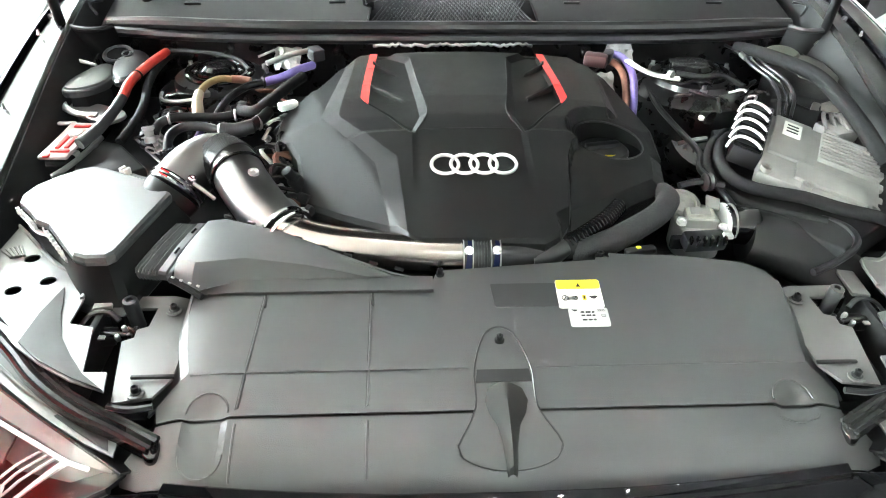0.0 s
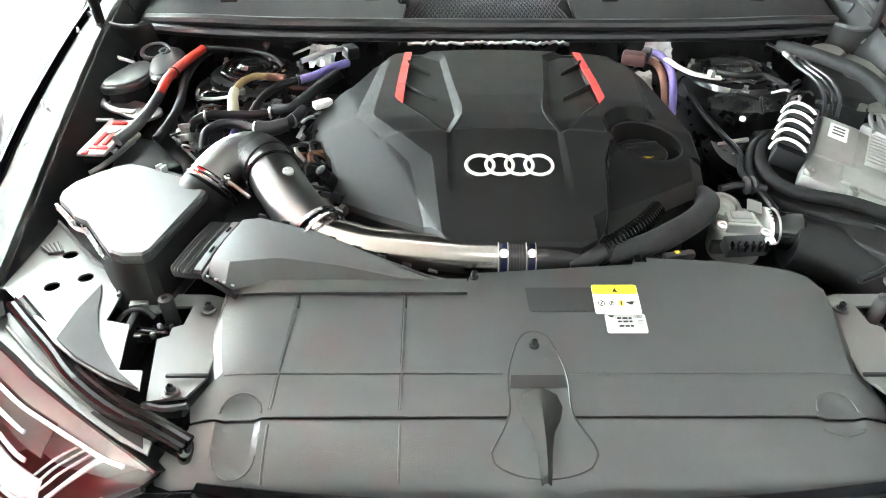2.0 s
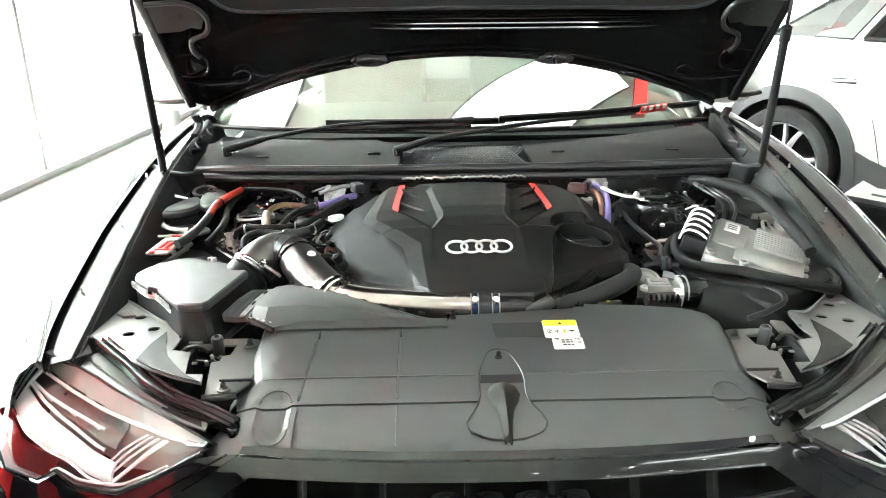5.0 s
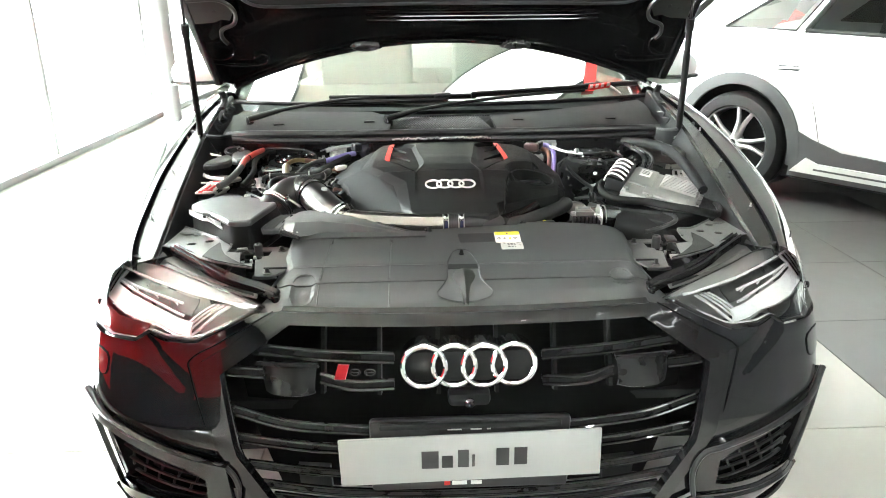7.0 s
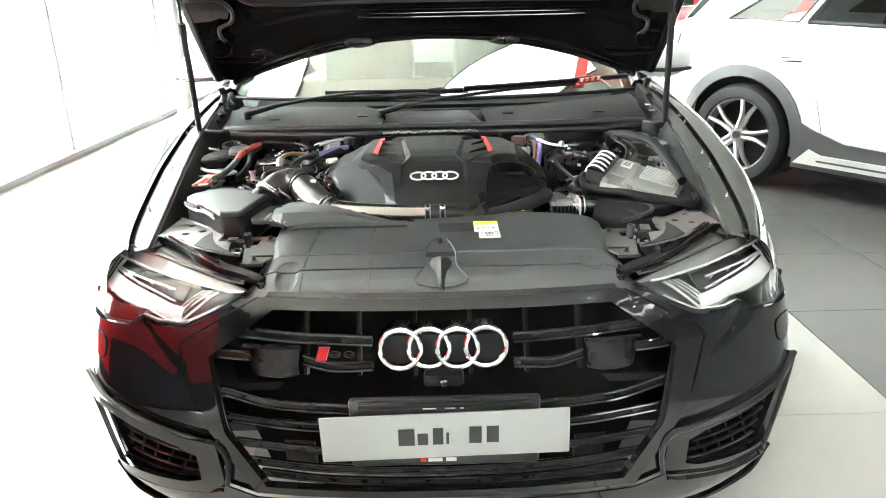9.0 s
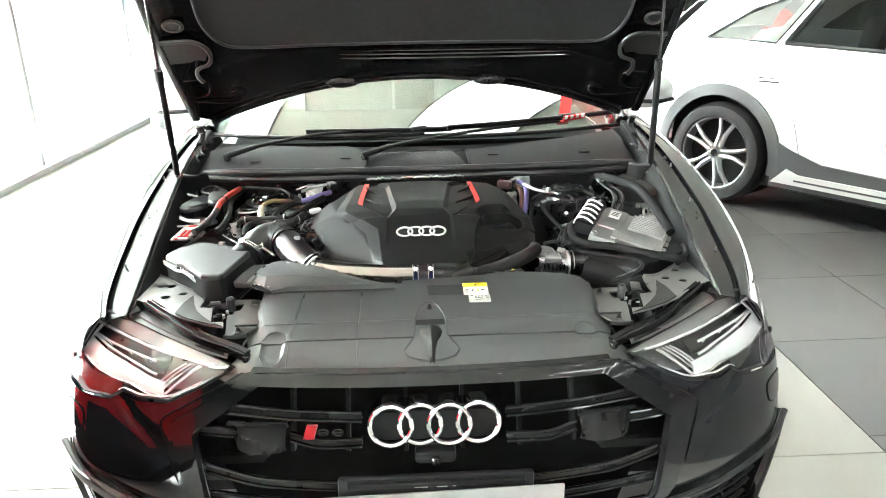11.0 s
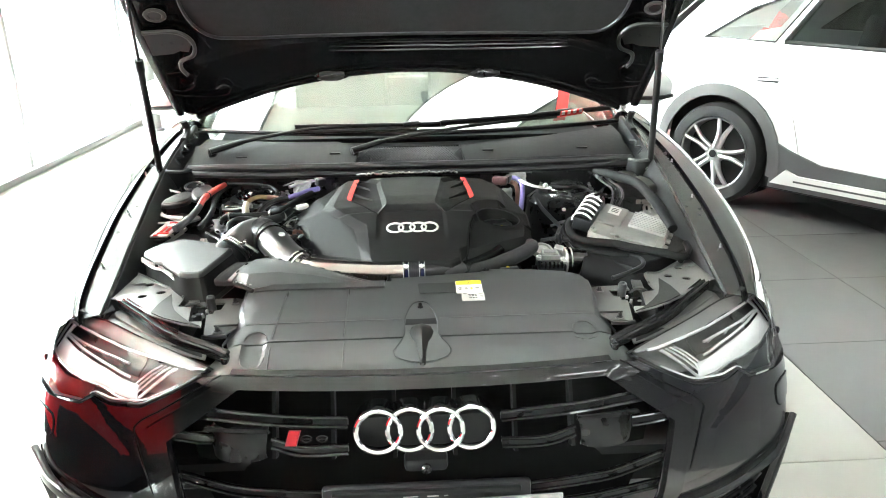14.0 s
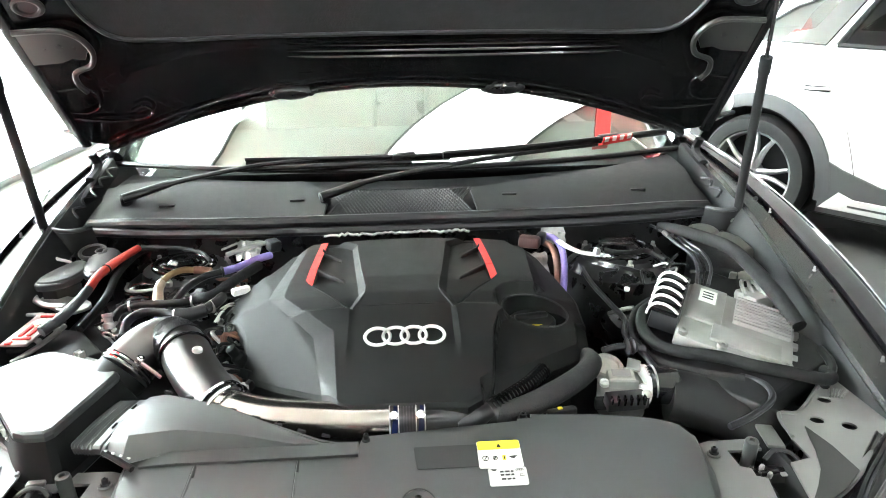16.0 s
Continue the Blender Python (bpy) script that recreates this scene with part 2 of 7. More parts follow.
def box(cx, cy, cz, sx, sy, sz, bevel=0.004, rot=None, seg=2, bm=None):
    made = bmesh.new()
    bmesh.ops.create_cube(made, size=1.0)
    bmesh.ops.scale(made, vec=(sx, sy, sz), verts=made.verts)
    if bevel:
        bmesh.ops.bevel(made, geom=made.edges[:] , offset=min(bevel, 0.45 * min(sx, sy, sz)), segments=seg, profile=0.5, affect="EDGES")
    if rot is not None:
        bmesh.ops.transform(made, matrix=Euler([radians(a) for a in rot]).to_matrix().to_4x4(), verts=made.verts)
    bmesh.ops.translate(made, vec=(cx, cy, cz), verts=made.verts)
    return made if bm is None else join(bm, made)


def join(bm, other):
    me = bpy.data.meshes.new("tmp")
    other.to_mesh(me)
    other.free()
    bm.from_mesh(me)
    bpy.data.meshes.remove(me)
    return bm


def spline(points, n=8):
    P = [np.array(p, float) for p in points]
    if len(P) < 3:
        return [P[0] + (P[-1] - P[0]) * k / n for k in range(n + 1)]
    out = []
    for i in range(len(P) - 1):
        a = P[i - 1] if i else 2 * P[0] - P[1]
        b, c = P[i], P[i + 1]
        d = P[i + 2] if i + 2 < len(P) else 2 * P[-1] - P[-2]
        l = np.linalg.norm(c - b)
        m1 = (c - a) * l / max(np.linalg.norm(c - a), 1e-9)
        m2 = (d - b) * l / max(np.linalg.norm(d - b), 1e-9)
        for k in range(n):
            t = k / n
            out.append((2 * t**3 - 3 * t**2 + 1) * b + (t**3 - 2 * t**2 + t) * m1 + (3 * t**2 - 2 * t**3) * c + (t**3 - t**2) * m2)
    out.append(P[-1])
    return out


def tube(points, r, n=8, seg=12, ridges=0, depth=0.0, flat=1.0, bm=None):
    """A round (or flattened) bar or hose along a smooth path; r may be a pair (start, end)."""
    made = bmesh.new()
    path = [Vector(p) for p in (spline(points, n) if n else points)]
    if ridges:
        dense, tot = [], len(path) - 1
        for k in range(ridges * 4 + 1):
            x = k / (ridges * 4) * tot
            i = min(int(x), tot - 1)
            dense.append(path[i].lerp(path[i + 1], x - i))
        path = dense
    r0, r1 = (r, r) if not isinstance(r, tuple) else r
    up = Vector((0.03, 0.05, 1))
    rings = []
    side = None
    for i, p in enumerate(path):
        d = (path[min(i + 1, len(path) - 1)] - path[max(i - 1, 0)]).normalized()
        side = (side - d * side.dot(d)).normalized() if side is not None and (side - d * side.dot(d)).length > 1e-4 else d.cross(up if abs(d.z) < 0.95 else Vector((1, 0, 0))).normalized()
        nrm = side.cross(d)
        q = i / max(len(path) - 1, 1)
        rad = r0 + (r1 - r0) * q - (depth if ridges and i % 4 in (2, 3) else 0)
        rings.append([made.verts.new(p + rad * (math.cos(a) * side + flat * math.sin(a) * nrm)) for a in (2 * math.pi * k / seg for k in range(seg))])
    for a, b in zip(rings, rings[1:]):
        for k in range(seg):
            made.faces.new((a[k], a[(k + 1) % seg], b[(k + 1) % seg], b[k]))
    made.faces.new(rings[0][::-1])
    made.faces.new(rings[-1])
    return made if bm is None else join(bm, made)


def lathe(centre, axis, profile, seg=24, bm=None):
    """Turns (radius, height) pairs round an axis through centre."""
    made = bmesh.new()
    q = Vector((0, 0, 1)).rotation_difference(Vector(axis).normalized())
    rings = []
    for r, h in profile:
        rings.append([made.verts.new(Vector(centre) + q @ Vector((max(r, 1e-4) * math.cos(a), max(r, 1e-4) * math.sin(a), h))) for a in (2 * math.pi * k / seg for k in range(seg))])
    for a, b in zip(rings, rings[1:]):
        for k in range(seg):
            made.faces.new((a[k], a[(k + 1) % seg], b[(k + 1) % seg], b[k]))
    if profile[0][0] > 1e-3:
        made.faces.new(rings[0][::-1])
    if profile[-1][0] > 1e-3:
        made.faces.new(rings[-1])
    return made if bm is None else join(bm, made)


def thicken(bm, thick):
    """Gives an open sheet a back, thick metres behind it, and closes its rim."""
    bm.normal_update()
    front = bm.faces[:]
    rim = [tuple(e.verts) for e in bm.edges if len(e.link_faces) == 1]
    back = {v: bm.verts.new(v.co - v.normal * thick) for v in bm.verts[:]}
    for f in front:
        bm.faces.new([back[v] for v in reversed(f.verts)])
    for a, b in rim:
        bm.faces.new((a, b, back[b], back[a]))
    bmesh.ops.recalc_face_normals(bm, faces=bm.faces)


def fill(poly, step, place, thick=0.003, bm=None, holes=()):
    """Fills an outline in two coordinates, cuts it into a grid of that step, bends it by place(a, b) and gives it thickness."""
    made = bmesh.new()
    loops = [poly, *holes]
    edges = []
    for loop in loops:
        vs = [made.verts.new((a, b, 0)) for a, b in loop]
        edges += [made.edges.new((vs[k], vs[(k + 1) % len(vs)])) for k in range(len(vs))]
    bmesh.ops.triangle_fill(made, use_beauty=True, use_dissolve=False, edges=edges)
    if step:
        for ax in (0, 1):
            lo, hi = min(p[ax] for p in poly), max(p[ax] for p in poly)
            count = int((hi - lo) / step)
            for k in range(1, count + 1):
                co, no = [0, 0, 0], [0, 0, 0]
                co[ax], no[ax] = lo + (hi - lo) * k / (count + 1), 1
                bmesh.ops.bisect_plane(made, geom=made.verts[:] + made.edges[:] + made.faces[:], dist=1e-6, plane_co=co, plane_no=no)
    for v in made.verts:
        v.co = Vector(place(v.co.x, v.co.y))
    bmesh.ops.recalc_face_normals(made, faces=made.faces)
    if thick:
        thicken(made, thick)
    return made if bm is None else join(bm, made)


def loft(rows, thick=0.0, bm=None, closed=False):
    """A skin through rows of points, all rows alike in number."""
    made = bmesh.new()
    vs = [[made.verts.new(p) for p in row] for row in rows]
    for a, b in zip(vs, vs[1:]):
        m = len(a)
        for k in range(m if closed else m - 1):
            made.faces.new((a[k], a[(k + 1) % m], b[(k + 1) % m], b[k]))
    bmesh.ops.recalc_face_normals(made, faces=made.faces)
    if thick:
        thicken(made, thick)
    return made if bm is None else join(bm, made)


def soften(poly, n=4):
    """A closed outline bent into a smooth curve."""
    P = poly[-2:] + poly + poly[:2]
    pts = spline([(x, y, 0) for x, y in P], n)
    return [(float(p[0]), float(p[1])) for p in pts[2 * n:(2 + len(poly)) * n]]


def prism(poly, z0, z1, bevel=0.004, taper=0.0, bm=None):
    """An upright block on an outline in x and y, its top edge rounded; taper pulls the top in."""
    made = bmesh.new()
    cx, cy = sum(p[0] for p in poly) / len(poly), sum(p[1] for p in poly) / len(poly)
    lo = [made.verts.new((x, y, z0)) for x, y in poly]
    hi = [made.verts.new((x + (cx - x) * taper, y + (cy - y) * taper, z1)) for x, y in poly]
    n = len(poly)
    made.faces.new(lo[::-1])
    top = made.faces.new(hi)
    for k in range(n):
        made.faces.new((lo[k], lo[(k + 1) % n], hi[(k + 1) % n], hi[k]))
    bmesh.ops.recalc_face_normals(made, faces=made.faces)
    if bevel:
        bmesh.ops.bevel(made, geom=list(top.edges), offset=bevel, segments=3, profile=0.5, affect="EDGES")
    return made if bm is None else join(bm, made)


def mirror(bm):
    """A copy of bm on the other side of the car's middle."""
    other = bm.copy()
    for v in other.verts:
        v.co.x = -v.co.x
    bmesh.ops.reverse_faces(other, faces=other.faces)
    return other


def screw(parent, x, y, z, r=0.008, axis=(0, 0, 1), material=None, name="screw"):
    return part(name, lathe((x, y, z), axis, [(r * 1.5, 0), (r * 1.5, 0.002), (r, 0.003), (r, 0.009), (r * 0.6, 0.010), (r * 0.5, 0.004), (0, 0.004)], 12), material or DARK_PLASTIC, parent)


def torus(centre, normal, radius, r, seg=40, ring=10, sx=1.0, sy=1.0, bm=None):
    made = bmesh.new()
    q = Vector((0, 0, 1)).rotation_difference(Vector(normal).normalized())
    rings = []
    for i in range(seg):
        a = 2 * math.pi * i / seg
        rings.append([made.verts.new(Vector(centre) + q @ Vector(((radius + r * math.cos(b)) * math.cos(a) * sx, (radius + r * math.cos(b)) * math.sin(a) * sy, r * math.sin(b)))) for b in (2 * math.pi * k / ring for k in range(ring))])
    for i in range(seg):
        a, b = rings[i], rings[(i + 1) % seg]
        for k in range(ring):
            made.faces.new((a[k], b[k], b[(k + 1) % ring], a[(k + 1) % ring]))
    bmesh.ops.recalc_face_normals(made, faces=made.faces)
    return made if bm is None else join(bm, made)

# ---- the showroom ----
X0, XW, X1, Y0, YJ, Y1, H = -3.25, -6.6, 14.0, -13.0, 2.7, 13.0, 4.2


def structure(name, bm, material, label=""):
    return tagged(part(name, bm, material), label, kind="structure")


structure("ground", box(-40, 3, -0.11, 200, 200, 0.1, 0), PAVING, "bright pale paving outside the showroom")
structure("floor", box((XW + X1) / 2, (Y0 + Y1) / 2, -0.035, X1 - XW, Y1 - Y0, 0.05, 0), GROUT, "grey grout bed under large polished floor tiles")
structure("ceiling", box((XW + X1) / 2, (Y0 + Y1) / 2, H + 0.1, X1 - XW + 0.6, Y1 - Y0 + 0.6, 0.2, 0), CEILING, "plain pale green-grey showroom ceiling")
structure("wall_east", box(X1 + 0.1, (Y0 + Y1) / 2, H / 2, 0.2, Y1 - Y0 + 0.4, H, 0), DARK_WALL, "plain charcoal showroom wall")
structure("wall_north", box((X0 + X1) / 2, Y1 + 0.1, H / 2, X1 - X0, 0.2, H, 0), DARK_WALL, "plain charcoal showroom wall")
structure("wall_south", box((XW + X1) / 2, Y0 - 0.1, H / 2, X1 - XW, 0.2, H, 0), DARK_WALL, "plain charcoal showroom wall")


# glazed side: sill, posts and panes, stepping outwards beside the red car
def glazing(name, a, b, posts):
    a, b = Vector((*a, 0)), Vector((*b, 0))
    d = (b - a).normalized()
    turn = math.degrees(math.atan2(d.y, d.x))
    n, mid = (b - a).length, (a + b) / 2
    win = structure(name, box(mid.x, mid.y, 0.03, n, 0.14, 0.06, 0.006, (0, 0, turn)), ALU_FRAME, "tall shop-front glazing with slim pale posts, glaring daylight behind")
    part("head_rail", box(mid.x, mid.y, H - 0.06, n, 0.14, 0.12, 0.006, (0, 0, turn)), ALU_FRAME, win)
    for q in posts:
        p = a + d * q
        part("post", box(p.x, p.y, H / 2 - 0.03, 0.05, 0.10, H - 0.2, 0.004, (0, 0, turn)), ALU_FRAME, win)
    for q, r in zip(posts, posts[1:]):
        p = a + d * (q + r) / 2
        pane = part("pane", box(p.x, p.y, H / 2 - 0.03, r - q - 0.052, 0.012, H - 0.19, 0, (0, 0, turn)), SHOP_GLASS, win)
        pane.visible_shadow = False


glazing("window_1", (X0 - .06, YJ), (X0 - .06, Y1), [0.05, 2.42, 4.85, 7.3, 10.25])
YS = -5.2
glazing("window_2", (XW - .06, YS), (XW - .06, YJ), [0.05, 2.6, 5.2, 7.85])
structure("wall_west", box(XW - .1, (Y0 + YS) / 2, H / 2, 0.2, YS - Y0, H, 0), DARK_WALL, "plain charcoal showroom wall")
glazing("window_3", (XW, YJ + .06), (X0 - .15, YJ + .06), [0.05, 1.55, 3.05])

column = thing("column", (-2.95, 7.28, 0), "round pale-painted steel column beside the glazing", "column")
part("shaft", lathe((-2.95, 7.28, 0), (0, 0, 1), [(0.10, 0), (0.10, H)], 28), COLUMN_PAINT, column)
part("base_collar", lathe((-2.95, 7.28, 0), (0, 0, 1), [(0.125, 0), (0.125, 0.03), (0.11, 0.035), (0.101, 0.035)], 28), ALU_FRAME, column)

# far glowing sheet, added in place of the daylight outside
structure("backdrop", box(-45, 3, 38, 0.5, 220, 82, 0), DAY_GLOW, "glowing sheet standing in for the bright outdoors")

# First strip mirrors in the windscreen; the rest are unseen, second added for rib glints.
STRIPS = [((-.6, 1.1), (1.95, 3.52), .9), ((-.15, -2.3), (1.2, -2.3), .55), ((3.0, -6.0), (9.0, -6.0), .3), ((3.0, -10.0), (9.0, -10.0), .3)]

# ---- the black saloon with its bonnet up ----
car = thing("car", (0, 2.4, 0), "glossy black saloon car, bonnet propped open on gas struts", "car")

CX = -.012
# plan line of the body at half height, from the middle of the nose back along the side
PLAN = [(0, .045), (.15, .048), (.3, .06), (.45, .082), (.54, .105), (.63, .137), (.72, .185), (.80, .245), (.86, .33), (.90, .45), (.925, .62), (.940, .85),
        (.943, 1.2), (.943, 2.2), (.94, 3.4), (.90, 4.4), (.80, 4.8), (.5, 4.93), (0, 4.95)]
PC = np.array(spline(PLAN, 12))
PL = np.concatenate([[0], np.cumsum(np.linalg.norm(np.diff(PC, axis=0), axis=1))])
INSET = np.array([(.10, .10), (.13, .06), (.2, .022), (.3, .006), (.40, -.008), (.44, -.0145), (.46, -.0155), (.48, -.0135), (.51, -.0085), (.55, -.002), (.60, .007), (.63, .0150), (.66, .024), (.72, .048), (.76, .076), (.80, .11)])


def skin(s, z, out=0.0):
    """A point of the outer skin: s metres round from the nose's middle, at height z, moved outwards."""
    sg, a = (1 if s >= 0 else -1), abs(s)
    x, y = np.interp(a, PL, PC[:, 0]), np.interp(a, PL, PC[:, 1])
    tx = np.interp(a + .02, PL, PC[:, 0]) - np.interp(max(a - .02, 0), PL, PC[:, 0])
    ty = np.interp(a + .02, PL, PC[:, 1]) - np.interp(max(a - .02, 0), PL, PC[:, 1])
    n = math.hypot(tx, ty)
    o = np.interp(z, INSET[:, 0], INSET[:, 1]) - out
    if .54 < z < .68 and .55 < a < .76:
        t = min(max(((a - .705) * -.105 + (z - .652) * -.077) / (.105 ** 2 + .077 ** 2), 0.0), 1.0)
        o += .007 * math.exp(-(math.hypot(a - .705 + .105 * t, z - .652 + .077 * t) / (.017 - .008 * t)) ** 2)
    return Vector((sg * (x - ty / n * o), y + tx / n * o, z))


def both(name, bm, material, label="", parent=None):
    """The same part on both sides of the car."""
    other = mirror(bm)
    return [part(name, bm, material, parent or car, label), part(name, other, material, parent or car, label)]


# bumper: two wings, the strip over the grille and the lip below
WING = [(.385, .735), (.44, .728), (.57, .664), (.65, .658), (.70, .665), (.735, .643), (.97, .618), (1.02, .62), (1.16, .66), (1.135, .42), (1.12, .30), (.96, .46), (.93, .478), (.75, .455), (.57, .418), (.50, .418), (.555, .63)]
bm = fill(WING, 0.013, lambda s, z: skin(s, z), 0.003)
join(bm, mirror(bm))
fill([(-.385, .735), (.385, .735), (.380, .744), (-.380, .744)], 0.03, lambda s, z: skin(s, z), 0.003, bm)
LIP = [(-.94, .20), (-.80, .165), (-.45, .135), (.45, .135), (.80, .165), (.94, .20), (.90, .225), (.70, .245), (.50, .285), (.43, .262), (-.43, .262), (-.50, .285), (-.70, .245), (-.90, .225)]
fill(LIP, 0.04, lambda s, z: skin(s, z, .012), 0.004, bm)
for k in (1, -1):
    fill([(k * .93, .478), (k * .96, .46), (k * 1.12, .30), (k * 1.10, .17), (k * .94, .20), (k * .90, .225)], 0.04, lambda s, z: skin(s, z), 0.003, bm)
    fill([(k * .43, .262), (k * .50, .285), (k * .50, .418), (k * .555, .63), (k * .50, .612), (k * .447, .35)], 0.03, lambda s, z: skin(s, z, .003), 0.004, bm)
bumper = part("bumper", bm, BLACK_PAINT, car, "glossy black painted front bumper")
for k in (1, -1):
    part("panel_gap", tube([skin(k * a, z, .0008) for a, z in ((.402, .734), (.45, .708), (.52, .668), (.583, .628), (.578, .60), (.555, .52), (.528, .43))], .0016, 6, 6), VOID, bumper)
# headlamp washer covers
for k in (1, -1):
    flap = soften([(.832, .596), (.93, .585), (.955, .568), (.950, .540), (.85, .540), (.828, .560)], 3)
    cap = part("washer_cover", fill([(k * a, z) for a, z in flap], .03, lambda s, z: skin(s, z, .0022), .003), BLACK_PAINT, bumper)
    part("cover_gap", tube([skin(k * a, z, .0012) for a, z in flap + flap[:1]], .0013, 1, 6), VOID, cap)
# chin blade along the bottom edge
bm = bmesh.new()
for k in (1, -1):
    tube([skin(k * s, z, .02) for s, z in ((.30, .128), (.55, .142), (.80, .168), (.93, .20))], 0.011, 6, 8, flat=.6, bm=bm)
tube([skin(s, .128, .018) for s in (-.30, -.15, 0, .15, .30)], 0.011, 6, 8, flat=.6, bm=bm)
part("chin_blade", bm, GLOSS_BLACK, bumper)

# grille: frame, backing, bars and uprights
bm = bmesh.new()
RIM = [(-.385, .738), (.385, .738), (.555, .63), (.52, .46), (.435, .272), (-.435, .272), (-.52, .46), (-.555, .63)]
RIM_IN = [(-.362, .716), (.362, .716), (.505, .613), (.475, .44), (.405, .293), (-.405, .293), (-.475, .44), (-.505, .613)]
fill(RIM, 0.03, lambda s, z: skin(s, z, .012), 0.02, bm, [RIM_IN])
grille = part("grille_frame", bm, GLOSS_BLACK, car, "gloss black single-frame grille surround")
part("grille_backing", fill([(-.40, .715), (.40, .715), (.53, .62), (.44, .28), (-.44, .28), (-.53, .62)], 0.06, lambda s, z: skin(s, z, -.10), 0.004), VOID, grille)


def grille_bar(pts, r=0.0085):
    for d in (0.0085, -0.0085):
        part("grille_bar", tube([skin(s, z + d, -.012) for s, z in pts], r * .62, 6, 8, flat=.75), GLOSS_BLACK, grille)
    dense_pts = [(p[0], p[1]) for p in spline([(s, z, 0) for s, z in pts], 6)]
    part("grille_blade", loft([[skin(s, z + e, o) for e, o in ((.0105, -.014), (-.0105, -.014))] for s, z in dense_pts], .003), GRILLE_BLACK, grille)


for k in (1, -1):
    grille_bar([(k * .15, .648), (k * .30, .652), (k * .45, .66)])
    grille_bar([(k * .15, .597), (k * .24, .594), (k * .30, .608)])
    grille_bar([(k * .42, .612), (k * .46, .612), (k * .50, .613)], 0.007)
grille_bar([(-.49, .530), (-.35, .505), (0, .497), (.35, .505), (.49, .530)])
for z0, w in ((.470, .485), (.405, .465), (.352, .445), (.318, .42)):
    grille_bar([(-w, z0), (-w * .6, z0 - .012), (0, z0 - .015), (w * .6, z0 - .012), (w, z0)], 0.0075)
for s in (-.302, -.183, -.06, .06, .183, .302):
    part("grille_upright", fill([(s - .004, .565), (s + .004, .565), (s + .004, .722), (s - .004, .722)], 0, lambda a, b: skin(a, b, -.03), 0.02), DARK_PLASTIC, grille)
for s in (-.33, .33):
    part("lower_air_flap", fill([(s - .035, .335), (s + .035, .335), (s + .035, .395), (s - .035, .395)], 0, lambda a, b: skin(a, b, -.03), 0.01), SMOOTH_PLASTIC, grille)
# radar boxes
for k in (1, -1):
    bm = loft([[skin(k * (.368 + w * u), z, o - .018 * abs(u) ** 3) for u in np.linspace(-1, 1, 9)] for z, w, o in ((.562, .050, -.020), (.570, .052, -.006), (.600, .055, .000), (.630, .058, -.002), (.634, .058, -.012))], .012)
    rb = part("radar_cover", bm, GRILLE_BLACK, grille, "smooth black sensor cover")
    part("lip", fill([(k * .302, .634), (k * .434, .634), (k * .430, .641), (k * .306, .641)], 0.03, lambda s, z: skin(s, z, .002), 0.010), GRILLE_BLACK, rb)
# emblem: four interlocking rings on dark cups
emblem = None
for k in range(4):
    x = (-1.5 + k) * .0593
    y = skin(x, .622).y - .006
    if k == 0:
        emblem = part("emblem_back", box(0, skin(0, .60).y + .02, .634, .26, .02, .07, .008), DARK_PLASTIC, grille)
    part("ring_cup", lathe((x, y + .045, .640), (0, -1, 0.05), [(.047, 0), (.047, .035), (.043, .040), (.040, .028), (0, .026)], 40), GLOSS_BLACK, emblem)
    part("ring", torus((x, y + .0035 * (k % 2), .642), (0, -1, .12), .0422, .0056, 48, 10), CHROME, emblem, "chrome emblem ring")
# model badge: a red slanted block and plain silver shapes
badge = part("model_badge", fill([(-.268, .617), (-.246, .617), (-.238, .645), (-.260, .645)], 0, lambda s, z: skin(s, z, .012), .006), BADGE_RED, grille, "small red and silver badge with plain raised marks")
for a in (-.230, -.200):
    part("badge_mark", torus(skin(a + .004, .632, .014), (0, -1, .1), .0085, .0018, 18, 6, 1.15, .8), DARK_STEEL, badge)
    part("badge_mark", box(*skin(a + .004, .632, .014), .016, .003, .0025, .001), DARK_STEEL, badge)
# parking camera
pc = part("camera_housing", box(0, .056, .572, .085, .04, .030, .010), DARK_PLASTIC, grille)
part("camera_eye", lathe((0, .034, .570), (0, -1, 0.1), [(.010, 0), (.010, .006), (.006, .009), (0, .007)], 20), GLOSS_BLACK, pc)

# show plate on its holder
holder = part("plate_holder", box(0, .022, .463, .40, .02, .165, .008), SMOOTH_PLASTIC, car)
part("holder_rail", box(0, .008, .535, .36, .012, .012, .004), DARK_PLASTIC, holder)
for x, w in ((-.035, .045), (.012, .035), (.04, .012)):
    part("printed_bar", box(x * .9, .0095, .5265, w * .62, .002, .006, 0), LABEL_WHITE, holder)
for x, w in ((-.022, .03), (.012, .022)):
    part("printed_bar", box(x, .0095, .399, w, .002, .008, 0), LABEL_WHITE, holder)
part("printed_bar", box(-.047, .0095, .399, .012, .002, .009, 0), RED_TRIM, holder)
ang = 1.2
plate = part("show_plate", box(0, 0, .4665, .52, .006, .107, .003, (0, -ang, 0)), PLATE_WHITE, holder, "pale grey show plate with plain dark lettering bars")


# plate lettering as plain bars
for x0, w, h in ((-.098, .034, .040), (-.058, .022, .028), (-.026, .022, .040), (.002, .006, .028), (.050, .026, .040), (.086, .026, .040)):
    part("plate_mark", box(x0 + w / 2, -.0035, .4665 - .020 + h / 2 + x0 * .021, w, .002, h, .002), PRINT, plate)
